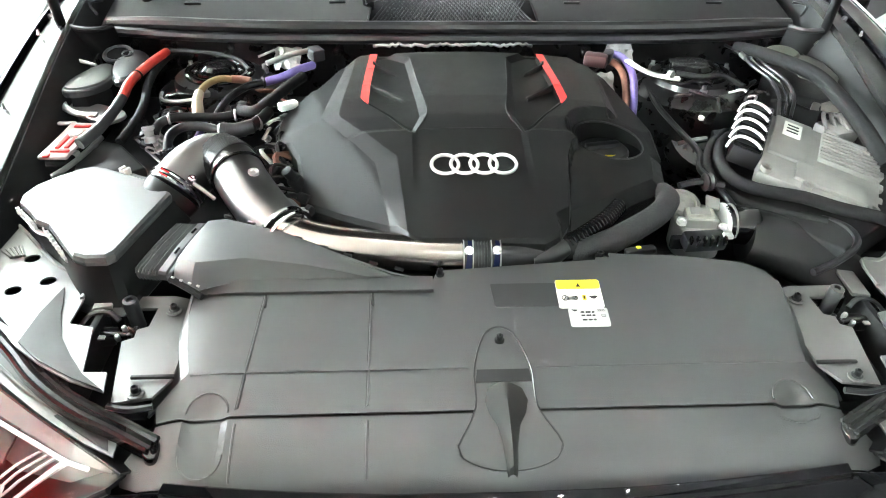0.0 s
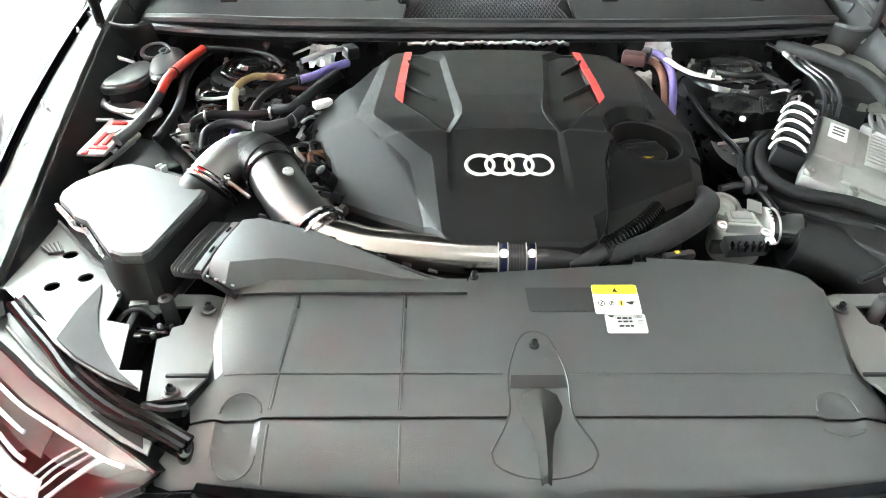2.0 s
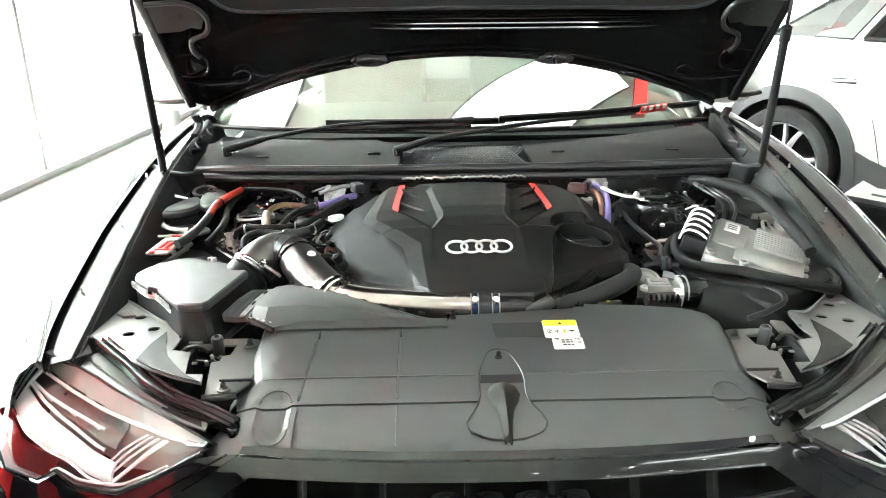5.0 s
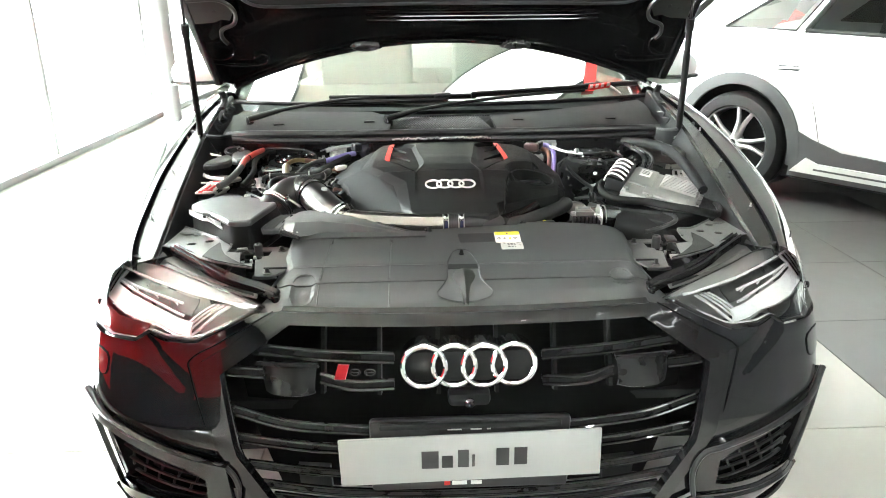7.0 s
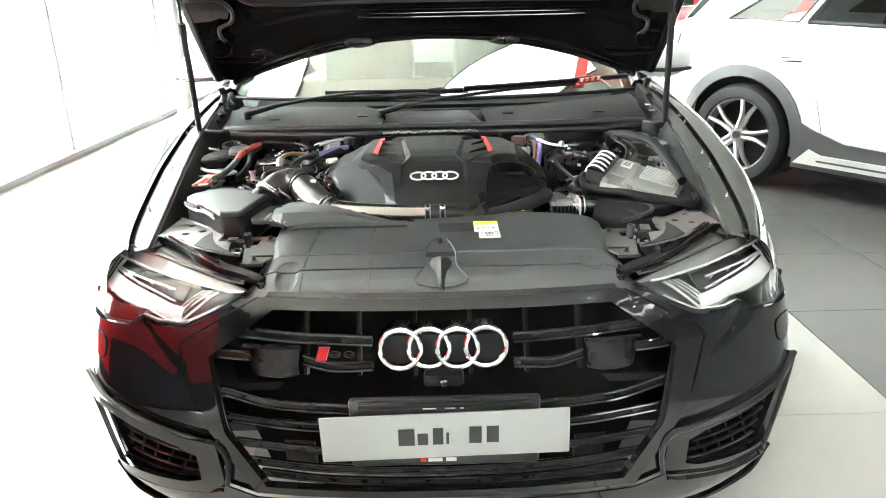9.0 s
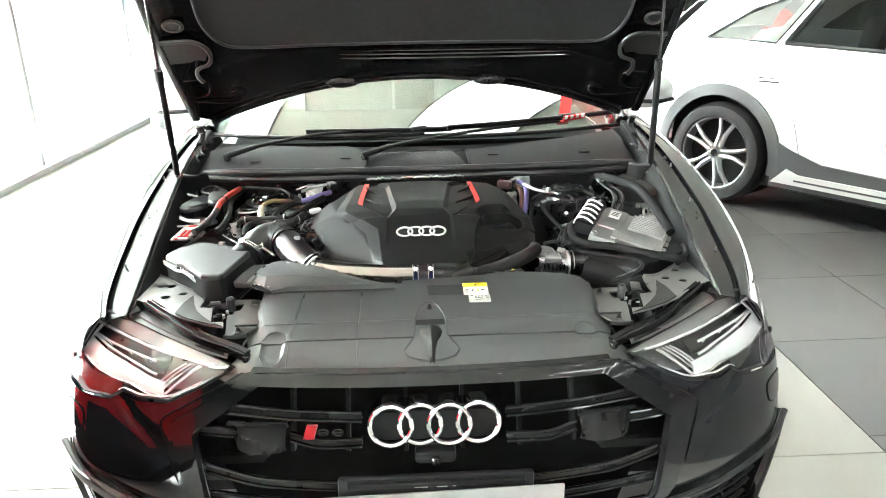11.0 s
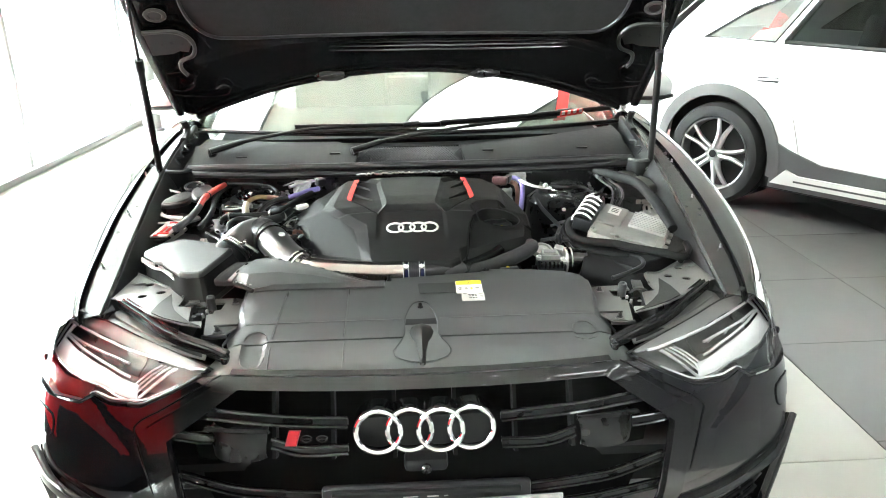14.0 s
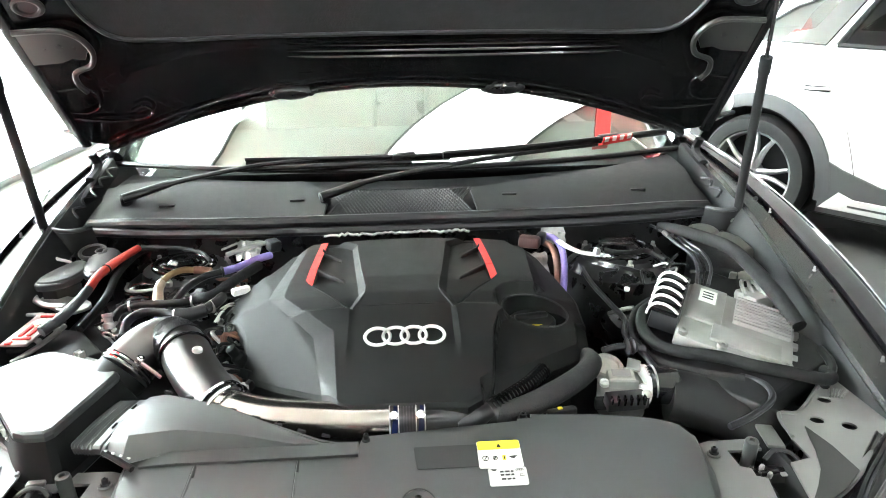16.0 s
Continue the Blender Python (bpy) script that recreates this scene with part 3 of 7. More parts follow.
# side intakes of the bumper
for k in (1, -1):
    def out(d):
        return lambda s, z: skin(k * s, z, d)
    IN_OUT = [(.93, .478), (.57, .420), (.50, .415), (.50, .300), (.55, .262), (.70, .238), (.895, .222)]
    IN_HOLE = [(.895, .448), (.60, .392), (.555, .37), (.56, .300), (.60, .285), (.72, .268), (.865, .248)]
    intake = part("side_intake", fill(IN_OUT, 0.03, out(.010), .012, holes=[IN_HOLE]), GLOSS_BLACK, bumper, "gloss black side air intake surround")
    part("intake_backing", fill([(.92, .47), (.53, .41), (.53, .28), (.90, .225)], 0.05, out(-.06), .004), VOID, intake)
    part("intake_side", loft([[skin(k * s, z, -.002), skin(k * s, z, -.06)] for s, z in IN_HOLE + IN_HOLE[:1]], .003), VOID, intake)
    part("intake_blade", tube([skin(k * s, z, .014) for s, z in ((.928, .478), (.80, .452), (.66, .428), (.545, .412), (.50, .405), (.485, .36), (.50, .29))], .008, 6, 8, flat=.7), SMOOTH_PLASTIC, intake)
    part("intake_blade", tube([skin(k * s, z, .014) for s, z in ((.928, .478), (.915, .36), (.893, .225))], .006, 6, 8), SMOOTH_PLASTIC, intake)
    for i in range(5):
        z0, z1 = .395 - .026 * i, .425 - .036 * i
        a, b = .585, .83 + .01 * (4 - i) / 2
        pts = [skin(k * (a + (b - a) * q), z0 + (z1 - z0) * q, -.014) for q in np.linspace(0, 1, 7)]
        part("intake_slat", tube(pts, .0055, 3, 6, flat=.5), SMOOTH_PLASTIC, intake)
        for j in range(5):
            q = (j + .5 * (i % 2) + .3) / 5
            p, r = (a + (b - a) * q, z0 + (z1 - z0) * q), (a + (b - a) * (q + .06), z0 + (z1 - z0) * q - .026)
            if i < 4:
                part("intake_web", tube([skin(k * p[0], p[1], -.016), skin(k * r[0], r[1], -.016)], .0035, 2, 6), DARK_PLASTIC, intake)
    rows = []
    for a in np.linspace(.515, .893, 14):
        zb = float(np.interp(a, [.515, .55, .72, .90], [.268, .255, .228, .212]))
        zt = float(np.interp(a, [.515, .56, .72, .90], [.285, .297, .268, .246]))
        rows.append([skin(k * a, zb - .006, .010), skin(k * a, zb, .022), skin(k * a, zb + .004, .022), skin(k * a, (zb + zt) / 2, .010), skin(k * a, zt, -.006), skin(k * a, zt + .001, -.02)])
    part("lower_facet", loft(rows, .003), BLACK_PAINT, intake, "glossy slanted sill under the intake")

# headlights: a lens skin over a dark housing with light guides
LOW = [(.44, .733), (.50, .702), (.57, .669), (.65, .663), (.70, .670), (.735, .648), (.83, .636), (.97, .623), (1.05, .65), (1.10, .70)]
EVEN = [(.44, .733), (.50, .702), (.57, .669), (.63, .660), (.69, .652), (.75, .645), (.83, .640), (.95, .640), (1.03, .655), (1.08, .68)]
RIDGE = [(.424, .146, .7395), (.480, .168, .7385), (.550, .211, .739), (.610, .248, .740), (.650, .280, .7405), (.690, .312, .741), (.735, .350, .742), (.785, .394, .743), (.826, .430, .744), (.846, .470, .745)]
TOP = [(.418, .150, .7425), (.466, .180, .750), (.540, .229, .757), (.600, .271, .762), (.645, .308, .7645), (.684, .338, .766), (.722, .357, .767), (.766, .382, .769), (.814, .425, .770), (.838, .470, .770)]


def lamp_point(i, q, depth=0.0):
    """q from the lower edge (0) over the ridge (.74) to the back edge (1)."""
    blend = max(0.0, 1 - q / .28)
    s, z = [f * blend + g * (1 - blend) for f, g in zip(LOW[i], EVEN[i])]
    a, r, b = skin(s, z), Vector(RIDGE[i]), Vector(TOP[i])
    n = Vector((.30 + .30 * i / 9, -.75, .25 + .5 * q)).normalized()
    if q < .74:
        p = a.lerp(r, q / .74) + n * (.007 * math.sin(math.pi * q / .74))
    else:
        p = r.lerp(b, (q - .74) / .26)
    return p - n * depth


def lamp_at(u, q, depth=0.0):
    i = min(int(u), 8)
    return lamp_point(i, q, depth).lerp(lamp_point(i + 1, q, depth), u - i)


for k in (1, -1):
    def lk(u, q, d):
        p = lamp_at(u, q, d)
        return Vector((k * p.x, p.y, p.z))
    hl = part("headlight", loft([[lk(i, q / 8, .085) for q in range(9)] for i in range(10)], .003), LAMP_GREY, car, "swept headlight with clear lens, dark housing and chrome light guides")
    part("housing_side", loft([[lk(i, 0, .085 * d) for d in (0, .5, 1)] for i in range(10)], .003), DARK_PLASTIC, hl)
    part("housing_top", loft([[lk(i, 1, .085 * d) for d in (0, .5, 1)] for i in range(10)], .003), DARK_PLASTIC, hl)
    ln = part("lens", loft([[lk(i / 2, q, 0) for q in (0, .1, .2, .3, .4, .5, .6, .7, .78, .8, .82, .9, 1)] for i in range(19)]), LENS, hl)
    ln.visible_shadow = False
    def qz(u, z):
        lo, hi = np.interp(u, range(10), [p[1] for p in EVEN]), np.interp(u, range(10), [p[2] for p in RIDGE])
        return float(min(max(.74 * (z - lo) / (hi - lo), .01), .74))

    def strip(name, u0, u1, low, high, depth, material, label="", n=24):
        """A raised band in the lamp between two height lines."""
        return part(name, loft([[lk(u, qz(u, low(u) + (high(u) - low(u)) * c / 6), depth - .004 * math.sin(c / 6 * math.pi)) for c in range(7)] for u in np.linspace(u0, u1, n)], .005), material, hl, label)

    mid_line = lambda u: .682 + .0022 * (u - 2.2)
    strip("light_guide", 2.3, 8.35, lambda u: mid_line(u) - .011 - .0006 * (u - 2.3), lambda u: mid_line(u) + .012 + .0013 * (u - 2.3), .010, LIGHT_GUIDE, "white daytime light guide")
    strip("guide_line", 2.15, 7.9, lambda u: mid_line(u) - .0165, lambda u: mid_line(u) - .0125, .012, REFLECTOR)
    strip("guide_line", 2.75, 7.5, lambda u: mid_line(u) + .0160 + .0013 * (u - 2.3), lambda u: mid_line(u) + .0195 + .0013 * (u - 2.3), .012, LIGHT_GUIDE)
    strip("outer_light_block", 6.9, 8.75, lambda u: .690, lambda u: .737, .011, LIGHT_GUIDE, "", 8)
    for o, w in ((0, .11), (.24, .04), (.40, .035), (.56, .03)):
        part("guide_arm", loft([[lk(2.3 + o - (1.15 + .05 * o) * v + c * w / 3, qz(2.3 + o - 1.15 * v, .671 + .012 * o + (.062 - .016 * o) * v), .012) for c in range(4)] for v in np.linspace(0, 1, 7)], .004), LIGHT_GUIDE, hl)
    part("inner_panel", loft([[lk(u, qz(u, mid_line(u) + .020 + (.735 - mid_line(u) - .022) * c / 4), .030 - .006 * math.cos(c)) for c in range(5)] for u in np.linspace(2.6, 7.6, 16)], .003), LAMP_DARK, hl)
    strip("guide_line", 2.9, 7.2, lambda u: .718, lambda u: .7215, .012, LIGHT_GUIDE)
    part("rim_line", tube([lk(u, qz(u, np.interp(u, range(10), [p[1] for p in EVEN]) + .006), .004) for u in np.linspace(.9, 4.4, 12)], .0022, 2, 6), LIGHT_GUIDE, hl)
    for i in range(6):
        u = 6.95 + .28 * i
        part("block_line", loft([[lk(u + c * .05, qz(u, .690 + .047 * v), .006) for c in range(3)] for v in np.linspace(0, 1, 6)], .002), REFLECTOR, hl)
    # Small pale boxes stand for glints on the lamp modules.
    for u in (3.4, 4.7, 6.0):
        part("module_glint", box(*lk(u, qz(u, .716), .018), .003, .004, .014, .001, (25, 0, k * 35)), LIGHT_GUIDE, hl)
    part("lower_trim", loft([[lk(u, .01 + .20 * c / 3, .010) for c in range(4)] for u in np.linspace(4.4, 8.6, 16)], .003), GLOSS_BLACK, hl)
    part("washer_jet", lathe(lk(7.3, .16, .004), (k * .5, -.8, .2), [(.009, 0), (.009, .006), (.004, .008), (0, .008)], 12), DARK_STEEL, hl)
    # top strap of the lamp, running back to the fender
    SP = [Vector(p) for p in spline([(.392, .174, .754), (.43, .192, .763), (.49, .222, .771), (.545, .262, .779), (.582, .300, .784), (.625, .340, .789), (.660, .374, .793)], 5)]
    rows = []
    for a, b in zip(SP, SP[1:] + [2 * SP[-1] - SP[-2]]):
        d = (b - a).normalized()
        side = Vector((d.y, -d.x, 0)).normalized()
        rows.append([Vector((k * (a + side * o).x, (a + side * o).y, a.z + h)) for o, h in ((-.0165, -.014), (-.0160, .001), (-.0140, .004), (-.0115, .001), (-.0075, .0005), (-.0045, .006), (-.0015, .0005), (.0030, .0005), (.0055, .0045), (.0080, .001), (.0085, -.014))])
    strap = part("lamp_strap", loft(rows, .003), STRAP, hl, "ridged dark plastic strap over the lamp")
    part("strap_end", prism([(k * x, y) for x, y in soften([(.384, .164), (.394, .162), (.402, .172), (.400, .188), (.386, .186)])], .735, .752, .003), GLOSS_BLACK, strap)
    part("upper_bezel", loft([[lk(u, .75 + .25 * c / 4, .008) for c in range(5)] for u in np.linspace(.2, 8.9, 24)], .004), BEZEL_GREY, hl, "grey upper lamp bezel under the lens")
    part("bezel_line", tube([lk(u, .725, .003) for u in np.linspace(.6, 8.2, 18)], .0030, 2, 6), LIGHT_GUIDE, hl)
    # roof of the lamp housing between the lens and the strap
    roof_z = lambda x, y: .752 + .05 * (y - .2)
    part("lamp_roof", fill([(k * x, y) for x, y in ((.430, .166), (.466, .184), (.540, .233), (.600, .275), (.645, .311), (.684, .342), (.700, .375), (.664, .404), (.616, .354), (.573, .315), (.536, .277), (.482, .237), (.432, .204))], .03, lambda x, y: (x, y, roof_z(x, y)), .003), GREY_PLASTIC, hl, "pale grey lamp housing roof")
    part("roof_pocket", fill([(k * x, y) for x, y in ((.436, .172), (.466, .190), (.512, .222), (.500, .232), (.444, .196))], 0, lambda x, y: (x, y, roof_z(x, y) + .0015), .001), DARK_PLASTIC, hl)
    part("roof_rib", tube([(k * x, y, roof_z(x, y) + .002) for x, y in ((.50, .222), (.56, .262), (.62, .312), (.67, .358))], .003, 3, 6), GREY_PLASTIC, hl)
    part("wing_cap", fill([(k * x, y) for x, y in ((.676, .372), (.696, .352), (.735, .362), (.758, .378), (.735, .398), (.70, .410))], .02, lambda x, y: (x, y, .772 + .04 * (y - .35)), .006), DARK_PLASTIC, hl)
    part("lower_seal", tube([lk(u, .004, -.001) for u in np.linspace(0, 2.4, 12)], .0042, 2, 8), RUBBER, hl)

# front wings with their inner flange
WY = [.345, .42, .52, .64, .78, .92, 1.06, 1.22, 1.42, 1.62]
TOPZ = [.772, .788, .808, .834, .868, .902, .934, .962, .985, 1.0]


def wing_row(y, z):
    wall = .696 + .075 * (y - .42)
    xi = wall + float(np.interp(y, [.345, .42, .52, .64, .92, 1.06, 1.3], [.006, .008, .012, .016, .018, .016, .012]))
    xo = float(np.interp(y, [.345, .42, .52, .65, .79, .96, 1.2, 1.6], [.747, .768, .786, .802, .814, .818, .818, .82]))
    e = float(np.interp(y, [.345, .42, .51, .64, .79, .96, 1.2, 1.6], [.800, .826, .855, .886, .904, .910, .908, .905]))
    lo = .66 if y < .5 else .70
    return [(wall - .035, y, z - .13), (wall - .018, y, z - .075), (xi - .016, y, z - .034), (xi - .003, y, z - .005), (xi + .003, y, z + .003), (xo - .014, y, z - .005), (xo - .009, y, z - .008), (xo - .006, y, z - .022), (xo - .003, y, z - .022), (xo - .001, y, z - .010), (xo, y, z + .0005),
            (xo + .006, y, z + .0010), (.5 * (xo + e) - .008, y, z - .0040), (e - .026, y, z - .0125), (e - .010, y, z - .0235), (e, y, z - .040), (e + .012, y, z - .070), (e + .022, y, z - .110), (min(e + .030, .945), y, lo)]


rows = [wing_row(y, z) for y, z in zip(WY, TOPZ)]
fl = [r[3:8] for r in rows]
wl = [r[:4] for r in rows]
pn = [r[8:] for r in rows]
dense = lambda R: [list(c) for c in zip(*[[tuple(p) for p in spline(col, 4)] for col in zip(*R)])]
wings = both("front_wing", loft(dense(pn), .003), BLACK_PAINT, "glossy black front wing")
for k, w in zip((1, -1), wings):
    bmf = loft(dense(fl), .003)
    part("wing_flange", bmf if k > 0 else mirror(bmf), FLANGE, w, "matt inner flange of the wing", 18)
    bmw = loft(dense(wl), .003)
    part("wing_wall", bmw if k > 0 else mirror(bmw), COWL_PLASTIC, w)
    for y, z in ((.55, .80), (.80, .862), (1.02, .915)):
        screw(w, k * (.757 + .075 * (y - .42)), y, z + .011, .0022, material=BRACKET)
    seal = [(k * (wing_row(y, z)[7][0] + .0015), y, z - .016) for y, z in zip(WY, TOPZ)]
    part("gap_seal", tube(seal, .0042, 4, 6), VOID, w)
    # the side of the wing down to the arch
    SIDE = [(1.10, .70), (1.16, .66), (1.20, .58), (1.27, .68), (1.38, .76), (1.50, .79), (1.65, .79), (1.80, .74), (1.90, .64), (1.95, .52), (1.98, .25), (2.15, .22), (2.15, .80), (1.10, .78)]
    part("wing_side", fill([(k * a, b) for a, b in SIDE], .06, lambda s, z: skin(s, z), .003), BLACK_PAINT, w)


# wheels
def wheel(parent, cx, cy, cz, r, width, axis, rim_mat, spokes=5):
    """An alloy wheel with twin spokes in a tall-walled tyre."""
    ax = Vector(axis).normalized()
    R, r = r, r * .905
    w = part("wheel", lathe((cx, cy, cz), ax, [(r * .79, -width / 2), (R * .93, -width / 2), (R * .985, -width * .36), (R, -width * .2), (R, width * .2), (R * .985, width * .36), (R * .93, width * .5), (R * .84, width * .52), (r * .82, width / 2), (r * .79, width * .44), (r * .79, -width * .44)], 56), TYRE, parent, "black road tyre on an alloy rim")
    part("rim", lathe((cx, cy, cz), ax, [(r * .79, -width * .45), (r * .80, width * .44), (r * .785, width * .47), (r * .76, width * .44), (r * .73, 0), (r * .73, -width * .45)], 56), rim_mat, w, "bright alloy rim with twin spokes")
    part("brake_disc", lathe((cx, cy, cz), ax, [(r * .5, -.02), (r * .5, .0), (0, .0)], 32), DARK_STEEL, w)
    q = Vector((0, 0, 1)).rotation_difference(ax)
    for i in range(spokes):
        for d in (-.13, .13):
            a = 2 * math.pi * i / spokes + .3
            p0 = Vector((cx, cy, cz)) + q @ Vector((r * .16 * math.cos(a + d * 2.4), r * .16 * math.sin(a + d * 2.4), width * .36))
            p1 = Vector((cx, cy, cz)) + q @ Vector((r * .48 * math.cos(a + d * 1.2), r * .45 * math.sin(a + d * 1.2), width * .40))
            p2 = Vector((cx, cy, cz)) + q @ Vector((r * .76 * math.cos(a + d * 1.7), r * .76 * math.sin(a + d * 1.7), width * .42))
            part("spoke", tube([p0, p1, p2], (r * .072, r * .052), 4, 8, flat=.8), rim_mat, w)
    part("hub_cap", lathe((cx, cy, cz), ax, [(r * .22, width * .25), (r * .20, width * .39), (r * .10, width * .42), (r * .095, width * .44), (0, width * .44)], 24), rim_mat, w)
    part("centre_cap", lathe((cx, cy, cz), ax, [(r * .085, width * .43), (r * .08, width * .455), (0, width * .455)], 20), DARK_PLASTIC, w)
    return w


for k in (1, -1):
    for y in (.95, 3.87):
        wheel(car, k * .835, y, .355, .355, .235, (k, 0, 0), SATIN_SILVER)

# body behind the bonnet: doors, tail, roof, pillars and glass
for k in (1, -1):
    SILL = [(2.15, .22), (4.55, .22), (4.58, .52), (4.64, .64), (4.75, .74), (4.92, .79), (5.07, .79), (5.22, .74), (5.33, .62), (5.40, .30), (6.7, .28), (6.7, .80), (2.15, .80)]
    def side(s, z):
        return skin(k * s, z)
    part("side_panel", fill([(a if a < 6.6 else PL[-1], b) for a, b in SILL], .12, side, .003), BLACK_PAINT, car)
    rows = []
    for y in np.linspace(1.42, 4.9, 16):
        e = np.interp(y, [1.42, 1.62, 3.6, 4.6, 4.9], [.90, .915, .915, .86, .74])
        rows.append([(k * (e + .018), y, .80), (k * e, y, .90), (k * (e - .05), y, .975), (k * (e - .09), y, .99)])
    part("shoulder", loft(rows, .003), BLACK_PAINT, car)
    part("side_glass", loft([[(k * np.interp(y, [1.6, 2.4, 3.4, 4.0], [.83, .80, .78, .72]), y, .985), (k * np.interp(y, [1.6, 2.4, 3.4, 4.0], [.80, .62, .60, .60]), y, np.interp(y, [1.6, 2.35, 2.8, 3.4, 4.0], [1.0, 1.40, 1.43, 1.38, 1.15]))] for y in np.linspace(1.62, 4.0, 14)]), CAR_GLASS, car)
    part("a_pillar", tube([(k * .775, 1.50, .995), (k * .71, 1.85, 1.22), (k * .63, 2.28, 1.425)], .022, 6, 8), BLACK_PAINT, car)
    cap = lathe((k * 1.01, 1.98, 1.04), (0, -1, .08), [(.02, .10), (.065, .085), (.095, .05), (.10, 0), (.095, -.03), (0, -.03)], 24)
    for v in cap.verts:
        v.co.x, v.co.z = k * 1.01 + (v.co.x - k * 1.01) * 1.25, 1.04 + (v.co.z - 1.04) * .78
    mir = part("door_mirror", cap, SATIN_SILVER, car, "silver-capped door mirror")
    part("mirror_band", tube([(k * .905, 1.915, 1.010), (k * .96, 1.886, 1.006), (k * 1.05, 1.884, 1.004), (k * 1.125, 1.930, 1.006)], .013, 5, 8, flat=.7), GLOSS_BLACK, mir)
    part("mirror_foot", tube([(k * .87, 1.98, .965), (k * .93, 1.98, .975), (k * .97, 1.98, 1.0)], .018, 4, 8), BLACK_PAINT, mir)
roof_rows = []
for y in np.linspace(2.22, 4.95, 18):
    z = np.interp(y, [2.22, 2.6, 3.1, 3.6, 4.2, 4.6, 4.95], [1.425, 1.452, 1.45, 1.39, 1.13, 1.03, .96])
    h = np.interp(y, [2.22, 3.2, 4.2, 4.95], [.62, .62, .66, .74])
    roof_rows.append([(h * u, y, z - .05 * u * u * abs(u)) for u in np.linspace(-1, 1, 13)])
part("roof", loft(roof_rows, .004), BLACK_PAINT, car, "black roof and boot lid")
part("dashboard", loft([[(x, y, z) for x in np.linspace(-.70, .70, 9)] for y, z in ((1.52, .93), (1.75, .97), (1.95, .985), (2.05, .95), (2.10, .75))], .01), SEAT, car)
for x in (-.36, .36):
    part("seat_back", box(x, 2.85, .95, .50, .14, .62, .05, (-14, 0, 0)), SEAT, car)
    part("head_rest", box(x, 2.95, 1.28, .26, .10, .18, .04, (-10, 0, 0)), SEAT, car)
part("cabin_floor", box(0, 3.1, .45, 1.6, 3.2, .05, 0), SEAT, car)
part("underbody", box(0, 2.6, .17, 1.5, 4.2, .04, .01), DARK_PLASTIC, car)

# windscreen, cowl and wipers
def screen(u, v):
    """u across (-1 to 1), v up the glass (0 to 1)."""
    x = u * (.775 - .15 * v)
    return Vector((x, 1.345 + .17 * u * u * (1 - .4 * v) + .90 * v - .02 * math.sin(math.pi * v), .975 + .445 * v + .03 * math.sin(math.pi * v) - .02 * u * u * v))


ws = part("windscreen", loft([[screen(u, v) for u in np.linspace(-1, 1, 25)] for v in np.linspace(0, 1, 13)]), WINDSCREEN, car, "raked laminated windscreen mirroring the ceiling")
part("screen_edge", tube([screen(u, 0) + Vector((0, -.004, 0)) for u in np.linspace(-1, 1, 15)], .008, 2, 8), RUBBER, ws)


def cowl_place(x, q):
    """q from the front seal (0) to the glass (1)."""
    y0 = 1.085 + .05 * (x / .7) ** 4
    b = screen(x / .775, 0)
    y1 = b.y + .012
    return Vector((x, y0 + (y1 - y0) * q, .918 + (b.z - .012 - .918) * q ** .8 + .012 * math.sin(math.pi * q)))


cowl = part("cowl_panel", fill([(-.70, 0), (-.19, 0), (-.175, .48), (-.20, .52), (-.25, .72), (-.64, .66), (-.73, .45)], .05, cowl_place, .004), COWL_PLASTIC, car, "black plastic cowl below the windscreen")
part("cowl_half", fill([(.168, 0), (.70, 0), (.73, .5), (.74, .93), (.155, .46)], .05, cowl_place, .004), COWL_PLASTIC, cowl)
part("cowl_trough", fill([(-.74, .05), (.74, .05), (.74, 1.0), (-.74, 1.0)], .06, lambda x, q: cowl_place(x, q) + Vector((0, 0, -.022)), .004), DARK_PLASTIC, cowl)
# honeycomb mesh of the air inlet
bm = bmesh.new()
for k in range(46):
    for s in (1, -1):
        a, b = -.20 + .0085 * k, -.20 + .0085 * k + s * .055
        p, q = (a, .04), (b, .46)
        if -.187 < p[0] < .165 and -.187 < q[0] < .165:
            tube([cowl_place(*p), cowl_place((p[0] + q[0]) / 2, .25), cowl_place(*q)], .0016, 0, 4, bm=bm)
part("inlet_mesh", bm, SMOOTH_PLASTIC, cowl, "fine black inlet mesh")
part("inlet_border", tube([cowl_place(x, q) for x, q in ((-.188, .02), (.165, .02), (.155, .47), (-.175, .47), (-.188, .02))], .003, 0, 6), SMOOTH_PLASTIC, cowl)
for x, q in ((-.55, .22), (-.25, .30), (.245, .30), (.56, .25)):
    p = cowl_place(x, q)
    part("clip_slot", box(p.x, p.y, p.z + .001, .034, .007, .006, .001, (10, 0, 0)), RUBBER, cowl)
part("cowl_seal", tube([cowl_place(x, 0) + Vector((0, -.004, .004 - .008 * (abs(x) > .6))) for x in np.linspace(-.71, .71, 13)], .013, 4, 10), SEAL, cowl, "rubber bonnet seal along the cowl")
part("seal_lower", tube([cowl_place(x, 0) + Vector((0, -.022, -.014)) for x in np.linspace(-.70, .70, 13)], .010, 4, 8), SMOOTH_PLASTIC, cowl)
